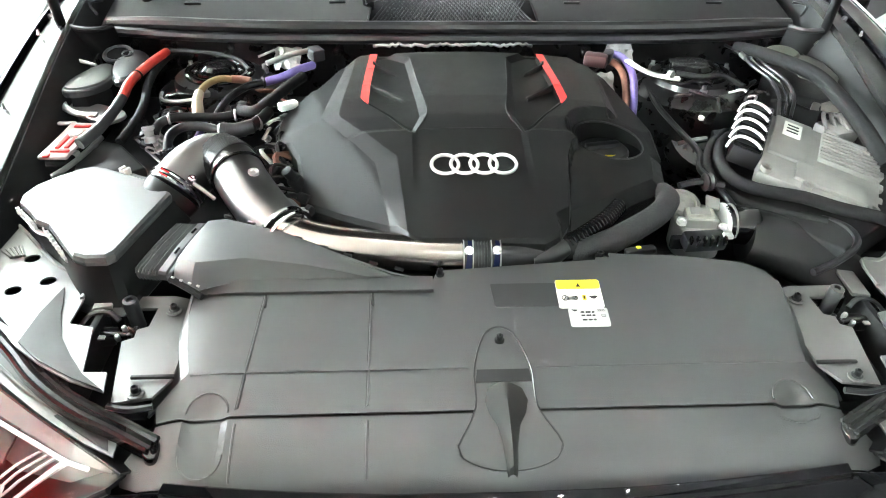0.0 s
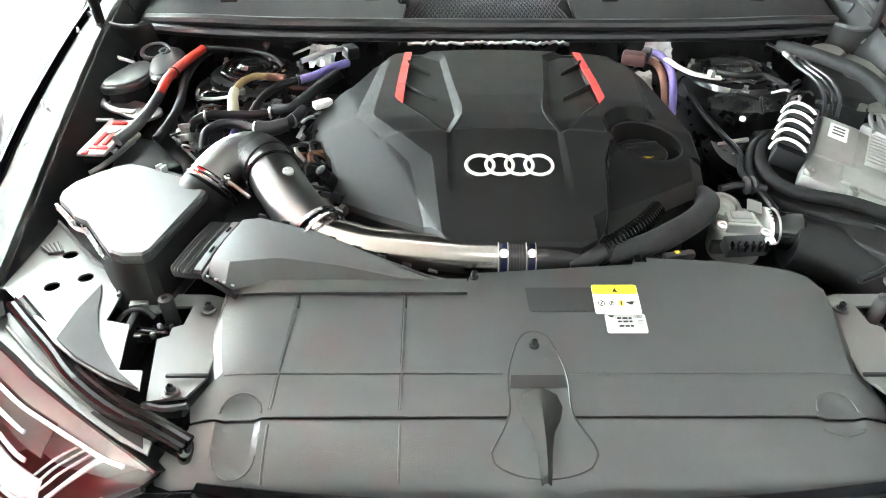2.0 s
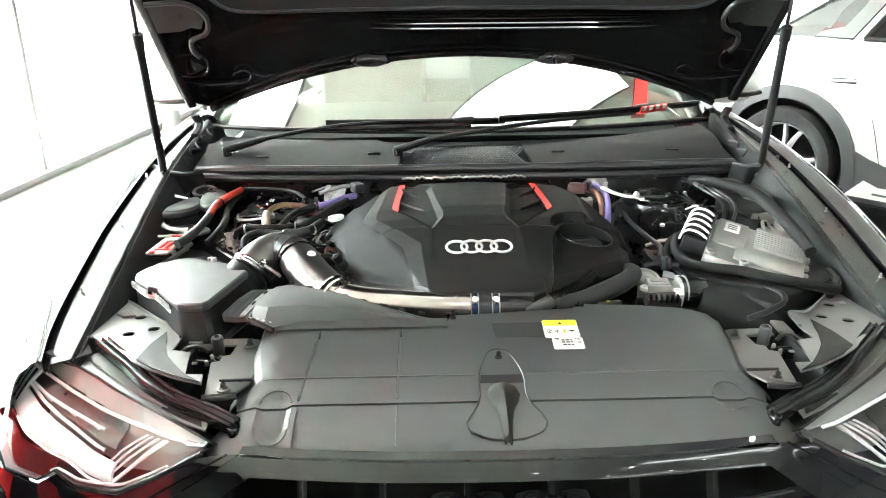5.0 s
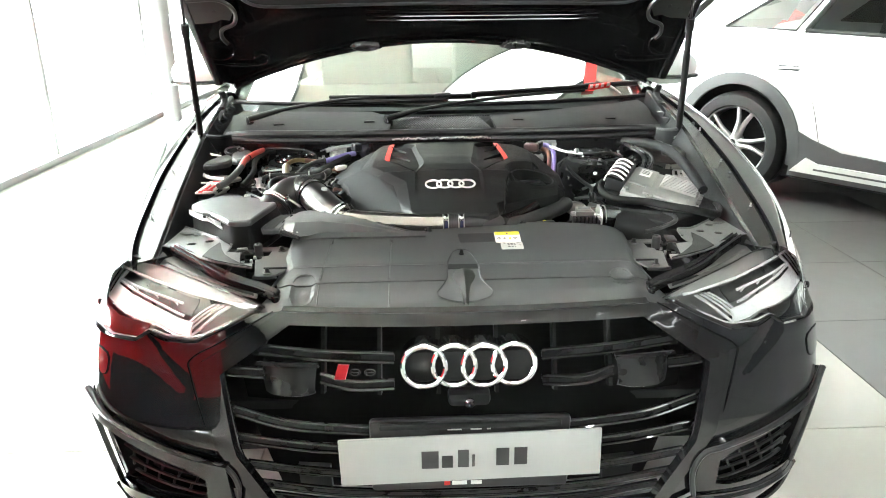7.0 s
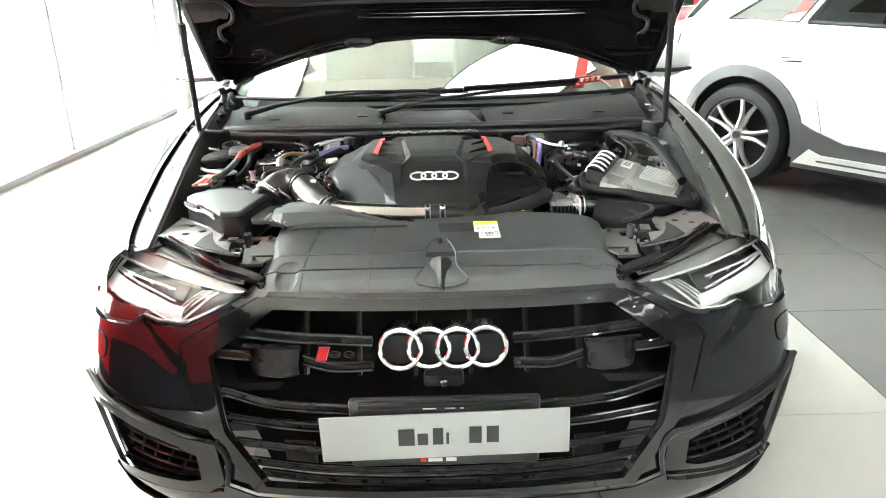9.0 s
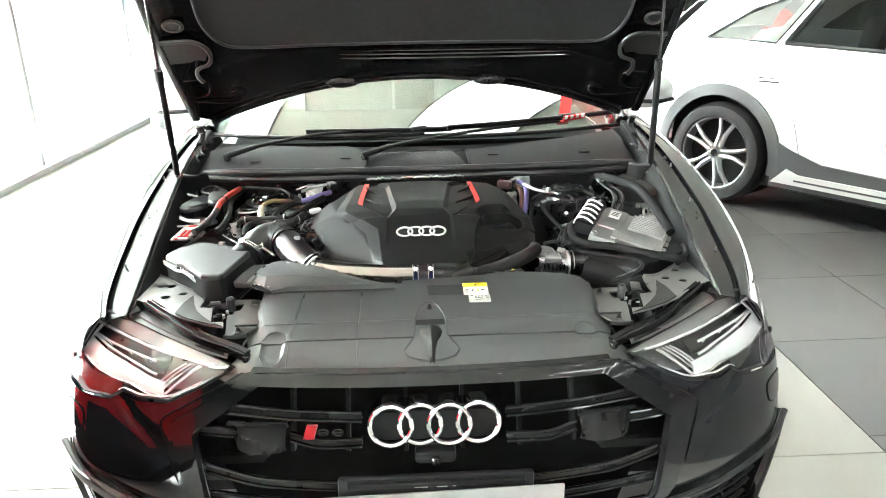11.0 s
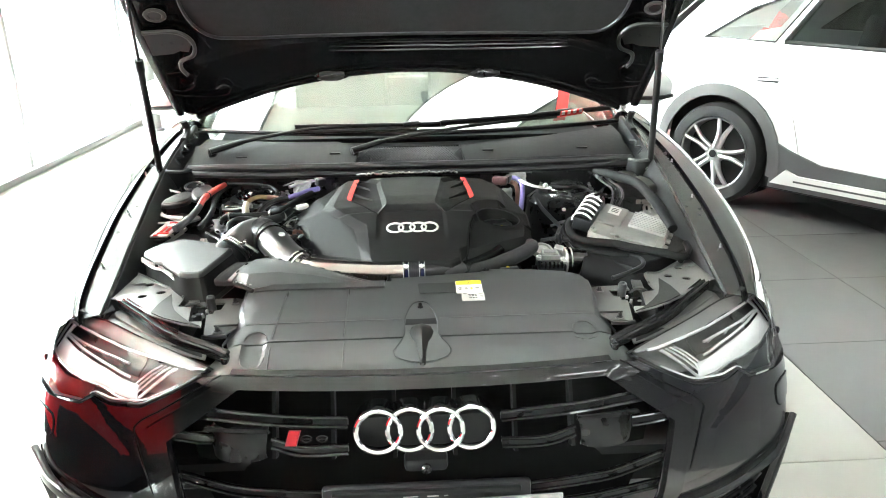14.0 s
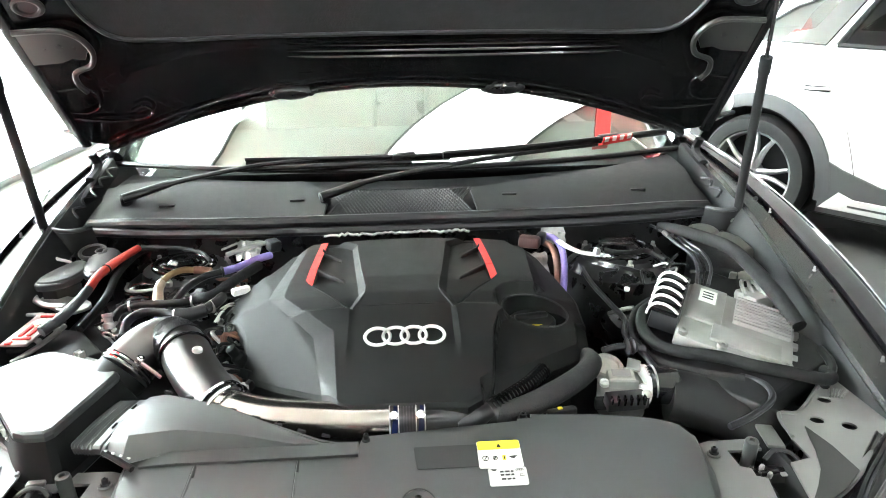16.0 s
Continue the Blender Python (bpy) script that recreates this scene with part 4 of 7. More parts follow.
for k in (1, -1):
    END_LIP = spline([(k * .690, 1.092, .922), (k * .712, 1.062, .923), (k * .745, 1.058, .926), (k * .782, 1.080, .930), (k * .815, 1.110, .934)], 4)
    end = part("cowl_end", loft([[tuple(Vector(p) + Vector((-k * d * .3, d, h))) for d, h in ((0, .001), (.002, -.008), (.010, -.040), (.006, -.085))] for p in END_LIP], .004), COWL_PLASTIC, car, "black end wall of the cowl behind the strut foot")
    part("end_lip", tube(END_LIP, .0055, 0, 8), SEAL, end)
    for i in range(5 if k < 0 else 2):
        part("edge_clip", tube([(k * (.735 + .006 * (i % 2)), 1.14 + .055 * i, .93 + .01 * i), (k * .752, 1.16 + .055 * i, .945 + .01 * i), (k * .735, 1.185 + .055 * i, .945 + .01 * i)], .0030, 3, 6), SMOOTH_PLASTIC, car)
    hinge = part("bonnet_hinge", box(k * .762, 1.34, .955, .018, .22, .05, .006, (14, 0, 0)), DARK_PLASTIC, car)
    part("hinge_arm", tube([(k * .765, 1.30, .98), (k * .770, 1.37, 1.00), (k * .775, 1.36, 1.03)], .012, 5, 6, flat=.5), DARK_PLASTIC, hinge)


def wiper(pts, blade, piv):
    arm = part("wiper", tube(pts, (.011, .0075), 6, 8, flat=.7), RUBBER, car, "black windscreen wiper")
    part("pivot_cap", lathe(piv, (0, -.3, 1), [(.013, -.02), (.013, .006), (.010, .010), (0, .011)], 20), DARK_PLASTIC, arm)
    part("arm_knuckle", tube([pts[0], [(a + b) / 2 for a, b in zip(pts[0], pts[1])], pts[1]], (.015, .012), 4, 10, flat=.75), RUBBER, arm)
    part("blade", tube([Vector(p) + Vector((0, 0, .012)) for p in blade], .009, 6, 8, flat=.8), RUBBER, arm)
    part("blade_spine", tube([Vector(p) + Vector((0, -.012, .022)) for p in blade], .007, 6, 6, flat=.7), RUBBER, arm)
    mid = Vector(blade[len(blade) // 2])
    part("blade_joint", box(mid.x, mid.y - .008, mid.z + .022, .06, .02, .016, .005, (0, -3, 14)), SMOOTH_PLASTIC, arm)


wiper([(-.655, 1.20, .955), (-.56, 1.252, .976), (-.45, 1.296, .990), (-.33, 1.337, 1.0), (-.09, 1.366, 1.005)],
      [(-.40, 1.372, .985), (-.20, 1.358, .986), (0.0, 1.356, .986), (.12, 1.36, .987)], (-.650, 1.205, .955))
wiper([(-.195, 1.16, .955), (-.10, 1.206, .976), (.08, 1.270, .993), (.26, 1.335, 1.004), (.52, 1.425, 1.008)],
      [(.10, 1.335, .995), (.30, 1.366, 1.000), (.55, 1.435, 1.006), (.735, 1.50, 1.01)], (-.185, 1.165, .955))
part("second_blade", tube([(-.42, 1.33, .988), (-.25, 1.335, .99), (-.10, 1.342, .992), (.02, 1.345, .992)], .011, 5, 8, flat=.7), RUBBER, car)

# red strap and hang tag on the glass
strap_ob = thing("red_ribbon", tuple(screen(.70, .02)), "glossy red ribbon lying on the windscreen above a wiper", "ribbon")
part("band", loft([[screen(.675 + .46 * q + d, .035 + .9 * q) + Vector((0, -.003, .008)) for d in (0, .03, .06)] for q in np.linspace(0, .35, 8)], .002), RED_TRIM, strap_ob)
tag = thing("hang_tag", (.56, 1.42, 1.0), "red and white printed hang tag tied to the wiper", "tag")
bm = box(.575, 1.425, 1.022, .088, .010, .022, .003, (30, -4, 16))
part("card", bm, RED_TRIM, tag)
for i in range(4):
    part("printed_bar", box(.542 + .022 * i, 1.408 + .0065 * i, 1.0235 + .0015 * i, .012, .004, .014, .001, (30, -4, 16)), LABEL_WHITE, tag)
part("tail", tube([(.618, 1.43, 1.022), (.638, 1.425, 1.008), (.655, 1.418, .995)], (.008, .005), 4, 8, flat=.5), LABEL_WHITE, tag)

# bonnet, raised on its hinges at the cowl
PHI = radians(53)
HE, HN = Vector((0, -math.cos(PHI), math.sin(PHI))), Vector((0, math.sin(PHI), math.cos(PHI)))


def lid(x, v, d=0.0):
    """A place on the bonnet's underside: v metres up from the hinge line, d behind the underside."""
    return Vector((x, 1.40, .985)) + HE * v + HN * (d + .02 * (1 - (x / .8) ** 2) - .05 * (v - .6) ** 2)


rear = [(x, .25 - .33 * x * x) for x in np.linspace(-.72, .72, 17)]
OUTER = rear + [(.775, .10), (.80, .30), (.812, .55), (.80, .85), (.745, 1.08), (.55, 1.19), (.25, 1.235), (-.25, 1.235), (-.55, 1.19), (-.745, 1.08), (-.80, .85), (-.812, .55), (-.80, .30), (-.775, .10)]
bonnet = part("bonnet", fill(OUTER, .06, lambda x, v: lid(x, v, .035), .003), BLACK_PAINT, car, "glossy black bonnet standing open, underside showing")
INNER = [(x, v + .006) for x, v in rear] + [(.765, .11), (.788, .30), (.80, .55), (.788, .85), (.735, 1.07), (.54, 1.18), (.25, 1.222), (-.25, 1.222), (-.54, 1.18), (-.735, 1.07), (-.788, .85), (-.80, .55), (-.788, .30), (-.765, .11)]
part("inner_panel", fill(INNER, .05, lambda x, v: lid(x, v, .004 if abs(x) > .74 else .012), .003), HOOD_INNER, bonnet, "black painted inner panel with pressed ribs")
part("insulation_pad", fill([(-.56, .405), (.56, .405), (.62, .43), (.655, .50), (.66, .95), (.60, 1.06), (-.60, 1.06), (-.66, .95), (-.655, .50), (-.62, .43)], .06, lambda x, v: lid(x, v, -.006), .014), mat("felt_pad", (0.009, 0.0087, 0.008), 0.95, 0, 0.2, 12, bump=0.9, bscale=250), bonnet, "dark felt insulation pad")
part("pad_edge", tube([lid(x, v, -.008) for x, v in ((-.655, .62), (-.652, .50), (-.615, .43), (-.56, .407), (-.3, .405), (0, .405), (.3, .405), (.56, .407), (.615, .43), (.652, .50), (.655, .62))], .005, 4, 8), SMOOTH_PLASTIC, bonnet)
RN, RT = Vector((0, -.928, .372)), Vector((0, .372, .928))
for v in (.336, .352, .368):
    rows = []
    for x in np.linspace(-.25, .50, 16):
        wide = .0058 * math.sin(math.pi * (x + .25) / .75) ** .4 + .0004
        rows.append([lid(x, v + .02 * x * x, .004) + RT * (wide * q) - RN * (wide * q) ** 2 / .16 for q in (-1, -.5, 0, .5, 1)])
    part("pressed_rib", loft(rows, .003), BLACK_PAINT, bonnet)
part("rear_seal", tube([lid(x, v + .004, .004) for x, v in rear], .009, 3, 8), GLOSS_BLACK, bonnet)
part("rear_bead", tube([lid(x, v + .022, .006) for x, v in rear], .004, 3, 6), BLACK_PAINT, bonnet)
for x in (-.255, .24):
    bm = lathe((0, 0, 0), (0, 0, 1), [(.05, 0), (.048, .008), (.036, .014), (.03, .012), (0, .010)], 28)
    for vtx in bm.verts:
        vtx.co = lid(x + vtx.co.x * 1.1, .236 + vtx.co.y * .36, .006 - vtx.co.z)
    part("edge_bump", bm, BAY_PAINT, bonnet)
for k in (1, -1):
    part("edge_flange", tube([lid(k * x, v, .002) for x, v in ((.772, .10), (.793, .30), (.805, .55), (.793, .85))], .016, 5, 8, flat=.6), HOOD_INNER, bonnet)
    plate_b = part("hinge_reinforcement", fill([(k * .79, .436), (k * .70, .436), (k * .672, .418), (k * .662, .385), (k * .675, .36), (k * .70, .365), (k * .725, .355), (k * .785, .352)], .02, lambda x, v: lid(x, v, -.008), .012), HOOD_METAL, bonnet)
    part("rolled_edge", tube([lid(k * x, v, -.012) for x, v in ((.79, .44), (.70, .44), (.665, .42), (.652, .385), (.665, .35), (.705, .33), (.712, .30), (.70, .275))], .0065, 5, 8), HOOD_METAL, plate_b)
    for x, v, r in ((.715, .398, .006), (.745, .392, .003), (.685, .392, .003)):
        part("bolt_hole", lathe(lid(k * x, v, -.0085), -HN, [(r, 0), (r, .001), (0, .001)], 12), RUBBER, plate_b)
    part("drain_ring", torus(lid(k * .737, .494, -.004), HN, .022, .006, 28, 8, 1.2, .85), HOOD_METAL, bonnet)
    part("drain_hole", lathe(lid(k * .737, .494, -.002), -HN, [(.02, 0), (.02, .002), (0, .002)], 20), RUBBER, bonnet)
    part("side_channel", tube([lid(k * x, v, .0) for x, v in ((.79, .16), (.775, .185), (.72, .178), (.66, .172), (.60, .178), (.585, .20), (.60, .215), (.63, .205))], .0042, 5, 8), HOOD_INNER, bonnet)
    part("side_pocket", tube([lid(k * x, v, .002) for x, v in ((.77, .27), (.70, .268), (.695, .22), (.73, .20), (.775, .205))], .0035, 5, 8), HOOD_INNER, bonnet)
    # gas strut
    lowp, upp = Vector((k * .764 + CX, 1.070, .905)), Vector((k * .684 + 2.2 * CX, .800, 1.640))
    mid = lowp.lerp(upp, .49)
    st = part("gas_strut", tube([lowp, mid], .0098, 4, 12), DARK_PLASTIC, car, "black gas strut holding the bonnet")
    part("rod", tube([mid, upp], .0042, 4, 8), DARK_STEEL, st)
    part("collar", tube([mid - (upp - lowp) * .040, mid + (upp - lowp) * .002], .0122, 2, 12), DARK_PLASTIC, st)
    part("ball_joint", lathe(lowp + Vector((-k * .025, 0, -.008)), (k, 0, .2), [(.008, 0), (.012, .012), (.012, .03), (.006, .04), (0, .04)], 14), BRACKET, st)

# ---- under the bonnet ----
# shell of the bay
part("bay_floor", prism([(-.73, 1.09), (-.73, .44), (-.58, .16), (.58, .16), (.73, .44), (.73, 1.09)], .49, .51, 0), DARK_PLASTIC, car)
part("bulkhead", box(0, 1.13, .70, 1.46, .03, .42, .004), BAY_PAINT, car)
for k in (1, -1):
    part("inner_wing", loft([[(k * .70, y, .50), (k * .71, y, z - .14), (k * .722, y, z - .06)] for y, z in zip(WY[:8], TOPZ[:8])], .004), BAY_PAINT, car)


# radiator cover: two panels with an open joint, ribs, dimples and the lever
def cover_z(y):
    return float(np.interp(y, [.115, .122, .14, .17, .21, .257, .262, .30, .38, .44], [.700, .718, .737, .752, .764, .777, .780, .787, .806, .818]))


def step_up(t):
    t = min(max(t, 0.0), 1.0)
    return t * t * (3 - 2 * t)


def cover_at(x, y, up=0.0):
    near = math.hypot(abs(x) - .338, max((.165 if x < 0 else .205) - y, 0, y - .212))
    up = up - .006 * step_up((.023 - near) / .006)
    return Vector((x, y, cover_z(y) - .05 * max(abs(x) - .34, 0) * 4 * max(abs(x) - .34, 0) / .06 + up))


FRONT = [(-.432, .168), (-.425, .150), (-.405, .140), (-.30, .128), (-.15, .121), (0, .119), (.15, .121), (.30, .128), (.405, .140), (.425, .150), (.432, .168), (.415, .185), (.395, .200), (.395, .2035), (-.395, .2035), (-.395, .200), (-.415, .185)]
cov = part("radiator_cover", fill(FRONT, .0085, cover_at, .003), COVER, car, "large grained charcoal plastic cover over the radiator")
REAR = [(-.395, .2075), (.395, .2075), (.400, .226), (.385, .245), (.372, .262), (.378, .300), (.386, .345), (.388, .385), (.372, .405), (.33, .418), (.26, .429), (.18, .434), (.165, .436), (.165, .428), (.145, .428), (.145, .424), (-.072, .408), (-.078, .392), (-.372, .396), (-.384, .385), (-.386, .345), (-.378, .300), (-.368, .262), (-.385, .245), (-.400, .226)]
rear_p = part("rear_panel", fill(REAR, .011, cover_at, .003), COVER, cov)
part("joint_bed", fill([(-.394, .199), (.394, .199), (.394, .211), (-.394, .211)], .05, lambda x, y: cover_at(x, y, -.005), .002), RUBBER, cov)
part("crease_bead", tube([cover_at(x, .259, .000) for x in np.linspace(-.365, -.04, 9)], .0019, 2, 6), COVER, rear_p)
part("crease_bead", tube([cover_at(x, .259, .000) for x in np.linspace(.04, .372, 9)], .0019, 2, 6), COVER, rear_p)
for x0, x1 in ((-.292, -.305), (-.157, -.158)):
    part("rib", tube([cover_at(x0 + (x1 - x0) * q, .37 - .155 * q, .0003) for q in np.linspace(0, 1, 8)], .0015, 2, 6), COVER, rear_p)
    part("rib", tube([cover_at(x1, .198 - .06 * q, .0003) for q in np.linspace(0, 1, 6)], .0015, 2, 6), COVER, cov)
    part("rib_notch", box(x0 + .0010, .362, cover_z(.362), .0035, .020, .004, .001, (13, 0, 0)), RUBBER, rear_p)
    part("rib_groove", tube([cover_at(x0 - .0022 + (x1 - x0) * q, .37 - .155 * q, -.0004) for q in np.linspace(0, 1, 8)], .0009, 2, 6), RUBBER, rear_p)
part("step_strip", fill([(-.366, .372), (-.078, .372), (-.078, .394), (-.366, .397)], .04, lambda x, y: cover_at(x, y, .005), .006), COVER, rear_p)
for k in (1, -1):
    part("cover_flank", loft([[cover_at(k * x, y), cover_at(k * (x + w * .4), y, -.003), cover_at(k * (x + w), y, -d)] for x, y, w, d in ((.386, .392, .012, .030), (.386, .345, .016, .024), (.378, .300, .026, .020), (.368, .262, .040, .016), (.385, .245, .030, .012), (.400, .226, .012, .008))], .003), COVER, rear_p)
    part("recess_rim", tube([cover_at(k * .338 + .0235 * math.cos(a), (.165 if k < 0 else .192) + .0235 * (1 if k < 0 else .3) * math.sin(a), .0002) for a in np.linspace(math.pi, 2 * math.pi, 11)], .0010, 2, 6), COVER, cov)
    part("recess_rim", tube([cover_at(k * .338 + .0235 * math.cos(a), .212 + .0235 * math.sin(a), .0002) for a in np.linspace(0, math.pi, 11)], .0012, 2, 6), COVER, rear_p)
# lever in its tear-shaped tray
tray = part("lever_tray", fill([(-.018, .303), (-.006, .312), (.006, .312), (.018, .303), (.034, .255), (.036, .205), (.058, .165), (.052, .152), (.02, .140), (-.02, .140), (-.052, .152), (-.058, .165), (-.036, .205), (-.034, .255)], .02, lambda x, y: cover_at(x, y, .003), .002), COVER, rear_p)
part("tray_edge", tube([cover_at(x, y, .004) for x, y in ((-.058, .165), (-.036, .207), (-.034, .255), (-.020, .300), (-.008, .312), (.008, .312), (.020, .300), (.034, .255), (.036, .207), (.058, .165), (.05, .150))], .0012, 5, 6), SMOOTH_PLASTIC, tray)
part("tray_edge", tube([cover_at(x, y, .0045) for x, y in ((-.058, .165), (-.052, .152), (-.02, .141), (.02, .141), (.05, .151), (.058, .165))], .0010, 5, 6), SMOOTH_PLASTIC, tray)
# Flat dark patch puts a slot's shadow on the tray.
part("tray_shadow_patch", fill([(-.033, .238), (.033, .238), (.031, .254), (-.031, .254)], 0, lambda x, y: cover_at(x, y, .0045), .001), RUBBER, tray)
bm = loft([[cover_at(x * w, y, .004 + h * (1 - abs(x)) ** .6) for x in np.linspace(-1, 1, 9)] for y, w, h in ((.236, .010, .003), (.230, .020, .007), (.215, .025, .010), (.200, .021, .012), (.186, .013, .014), (.165, .0085, .016), (.148, .0068, .016), (.138, .0058, .013), (.135, .005, .005))], .002)
part("lever", bm, FIN_PLASTIC, tray, "moulded bonnet release lever")
screw(tray, 0, .294, cover_z(.294) + .003, .0042)
screw(rear_p, -.068, .401, cover_z(.401), .004)
screw(rear_p, .155, .438, cover_z(.43) - .008, .005)


# stickers on the cover
def rounded(x0, x1, y0, y1, skew):
    """A four-sided outline with small rounded corners."""
    r = min(.0028, .3 * min(x1 - x0, y1 - y0))
    out_line = []
    for cx, cy, a0 in ((x0 + r, y0 + r, 180), (x1 - r, y0 + r, 270), (x1 - r, y1 - r, 0), (x0 + r, y1 - r, 90)):
        for d in (0, 45, 90):
            y = cy + r * math.sin(radians(a0 + d))
            out_line.append((cx + r * math.cos(radians(a0 + d)) + skew * (y1 - y) / (y1 - y0), y))
    return out_line


def sticker(name, x0, x1, y0, y1, material, up=.0012, parent=None, skew=0.0, label=""):
    return part(name, fill(rounded(x0, x1, y0, y1, skew), 0, lambda x, y: cover_at(x, y, up), .0006), material, parent or rear_p, label)


sticker("blank_panel", -.004, .083, .346, .383, mat("blank_panel_plastic", (0.02, 0.02, 0.02), 0.5), skew=.004)
w1 = sticker("warning_label", .082, .1405, .342, .387, LABEL_WHITE, .0016, label="white warning label with a yellow band and small symbols")
sticker("yellow_band", .0826, .1400, .372, .3865, YELLOW, .0022, w1)
part("warning_triangle", fill([(.108, .3745), (.1145, .3745), (.1112, .381)], 0, lambda x, y: cover_at(x, y, .0027), .0004), PRINT, w1)
def label_ring(x, y, r, material=PRINT):
    part("symbol", torus(cover_at(x, y, .0022), (0, -.24, 1), r, .0005, 20, 5), material, w1)


label_ring(.0915, .3575, .0040)
part("symbol", fill([(.0895, .3550), (.0905, .3545), (.0938, .3600), (.0928, .3605)], 0, lambda x, y: cover_at(x, y, .0022), .0004), PRINT, w1)
label_ring(.1045, .3572, .0030)
part("symbol", fill([(.1020, .3545), (.1035, .3545), (.1065, .3600), (.1045, .3590)], 0, lambda x, y: cover_at(x, y, .0024), .0004), PRINT, w1)
sticker("symbol", .1142, .1192, .3535, .3620, YELLOW, .0021, w1)
sticker("symbol", .1160, .1174, .3550, .3605, PRINT, .0025, w1)
part("symbol", fill([(.1225, .3590), (.1250, .3600), (.1262, .3562), (.1305, .3558), (.1325, .3582), (.1352, .3600), (.1318, .3604), (.1275, .3602)], 0, lambda x, y: cover_at(x, y, .0022), .0004), PRINT, w1)
for x in (.1262, .1286, .1310, .1334):
    part("symbol", torus(cover_at(x, .3665, .0022), (0, -.24, 1), .0015, .0003, 14, 4), LABEL_GREY, w1)
part("symbol", tube([cover_at(x, y, .0022) for x, y in ((.0885, .3462), (.0935, .3462), (.0935, .3500), (.0885, .3500), (.0885, .3462))], .0003, 0, 4), LABEL_GREY, w1)
w2 = sticker("oil_label", .0925, .1430, .3135, .3418, LABEL_GREY, .0016, label="pale grey oil label with small printed lines")
for y, words in ((.3340, ((.1075, .1125), (.1140, .1205), (.1220, .1255))), (.3290, ((.1078, .1128), (.1143, .1205), (.1220, .1258))), (.3225, ((.1085, .1145), (.1160, .1212), (.1226, .1262)))):
    for x0, x1 in words:
        sticker("printed_bar", x0, x1, y, y + .0022, PRINT, .0022, w2)
part("symbol", fill([(.0960, .3385), (.0985, .3392), (.1000, .3365), (.1025, .3366), (.1045, .3388), (.1000, .3392)], 0, lambda x, y: cover_at(x, y, .0022), .0004), PRINT, w2)
part("symbol", tube([cover_at(x, y, .0022) for x, y in ((.1335, .3275), (.1385, .3275), (.1385, .3310), (.1335, .3310), (.1335, .3275))], .0003, 0, 4), PRINT, w2)
for x in (.1302, .1326, .1350, .1374):
    part("symbol", torus(cover_at(x, .3372, .0022), (0, -.24, 1), .0014, .0003, 14, 4), PRINT, w2)


# engine cover as a moulded shell
def inside(px, py, poly):
    c = np.zeros(px.shape, bool)
    n = len(poly)
    for i in range(n):
        (x0, y0), (x1, y1) = poly[i], poly[(i + 1) % n]
        hit = ((y0 > py) != (y1 > py)) & (px < (x1 - x0) * (py - y0) / (y1 - y0 + 1e-12) + x0)
        c ^= hit
    return c


def edge_gap(px, py, poly, closed=True):
    d = np.full(px.shape, 9.0)
    n = len(poly)
    for i in range(n if closed else n - 1):
        a, b = np.array(poly[i]), np.array(poly[(i + 1) % n])
        ab = b - a
        t = np.clip(((px - a[0]) * ab[0] + (py - a[1]) * ab[1]) / (ab @ ab), 0, 1)
        d = np.minimum(d, np.hypot(px - a[0] - t * ab[0], py - a[1] - t * ab[1]))
    return d


EC = [(-.128, .470), (-.109, .446), (-.088, .437), (.076, .434), (.100, .450), (.114, .474), (.288, .592), (.296, .612), (.302, .660), (.302, .735), (.288, .800), (.264, .900), (.240, .950), (.20, .968), (-.195, .968), (-.235, .925), (-.250, .886), (-.268, .845), (-.322, .792), (-.330, .750), (-.325, .716), (-.301, .700), (-.284, .666), (-.276, .628), (-.275, .600), (-.271, .577), (-.209, .527)]
BLOCK = [(-.107, .425), (.110, .425), (.118, .492), (.133, .600), (.146, .640), (.218, .712), (.224, .738), (.236, .90), (.19, .985), (-.190, .985), (-.202, .945), (-.218, .718), (-.212, .704), (-.124, .603)]
BAND = [(-.219, .985), (-.2225, .918), (-.2475, .726), (-.1575, .602), (-.1346, .481), (-.126, .425)]
SHOULDER = BAND + [(-.107, .425), (-.124, .603), (-.212, .704), (-.218, .718), (-.202, .945), (-.190, .985)]
GILL = [(-.183, .758), (-.172, .700 + .270), (-.139, .972), (-.100, .938), (-.086, .80), (-.076, .706), (-.096, .654), (-.106, .655)]
GILL_R = [(2 * CX - x, y) for x, y in GILL][::-1]
OIL = (.2165, .682)


def step(t):
    t = np.clip(t, 0, 1)
    return t * t * (3 - 2 * t)


def middle_z(x, y):
    """The raised middle: a sloping front panel that flattens towards the bulkhead."""
    mid = np.interp(y, [.40, .44, .50, .58, .62, .667, .70, .76, .98], [.832, .842, .857, .876, .885, .898, .906, .912, .914]) - .25 * (x - CX) ** 2
    mid = mid + .0035 * step((np.abs(x - CX) - .080) / .010) * step((y - .50) / .08) * step((.668 - y) / .010)
    return mid


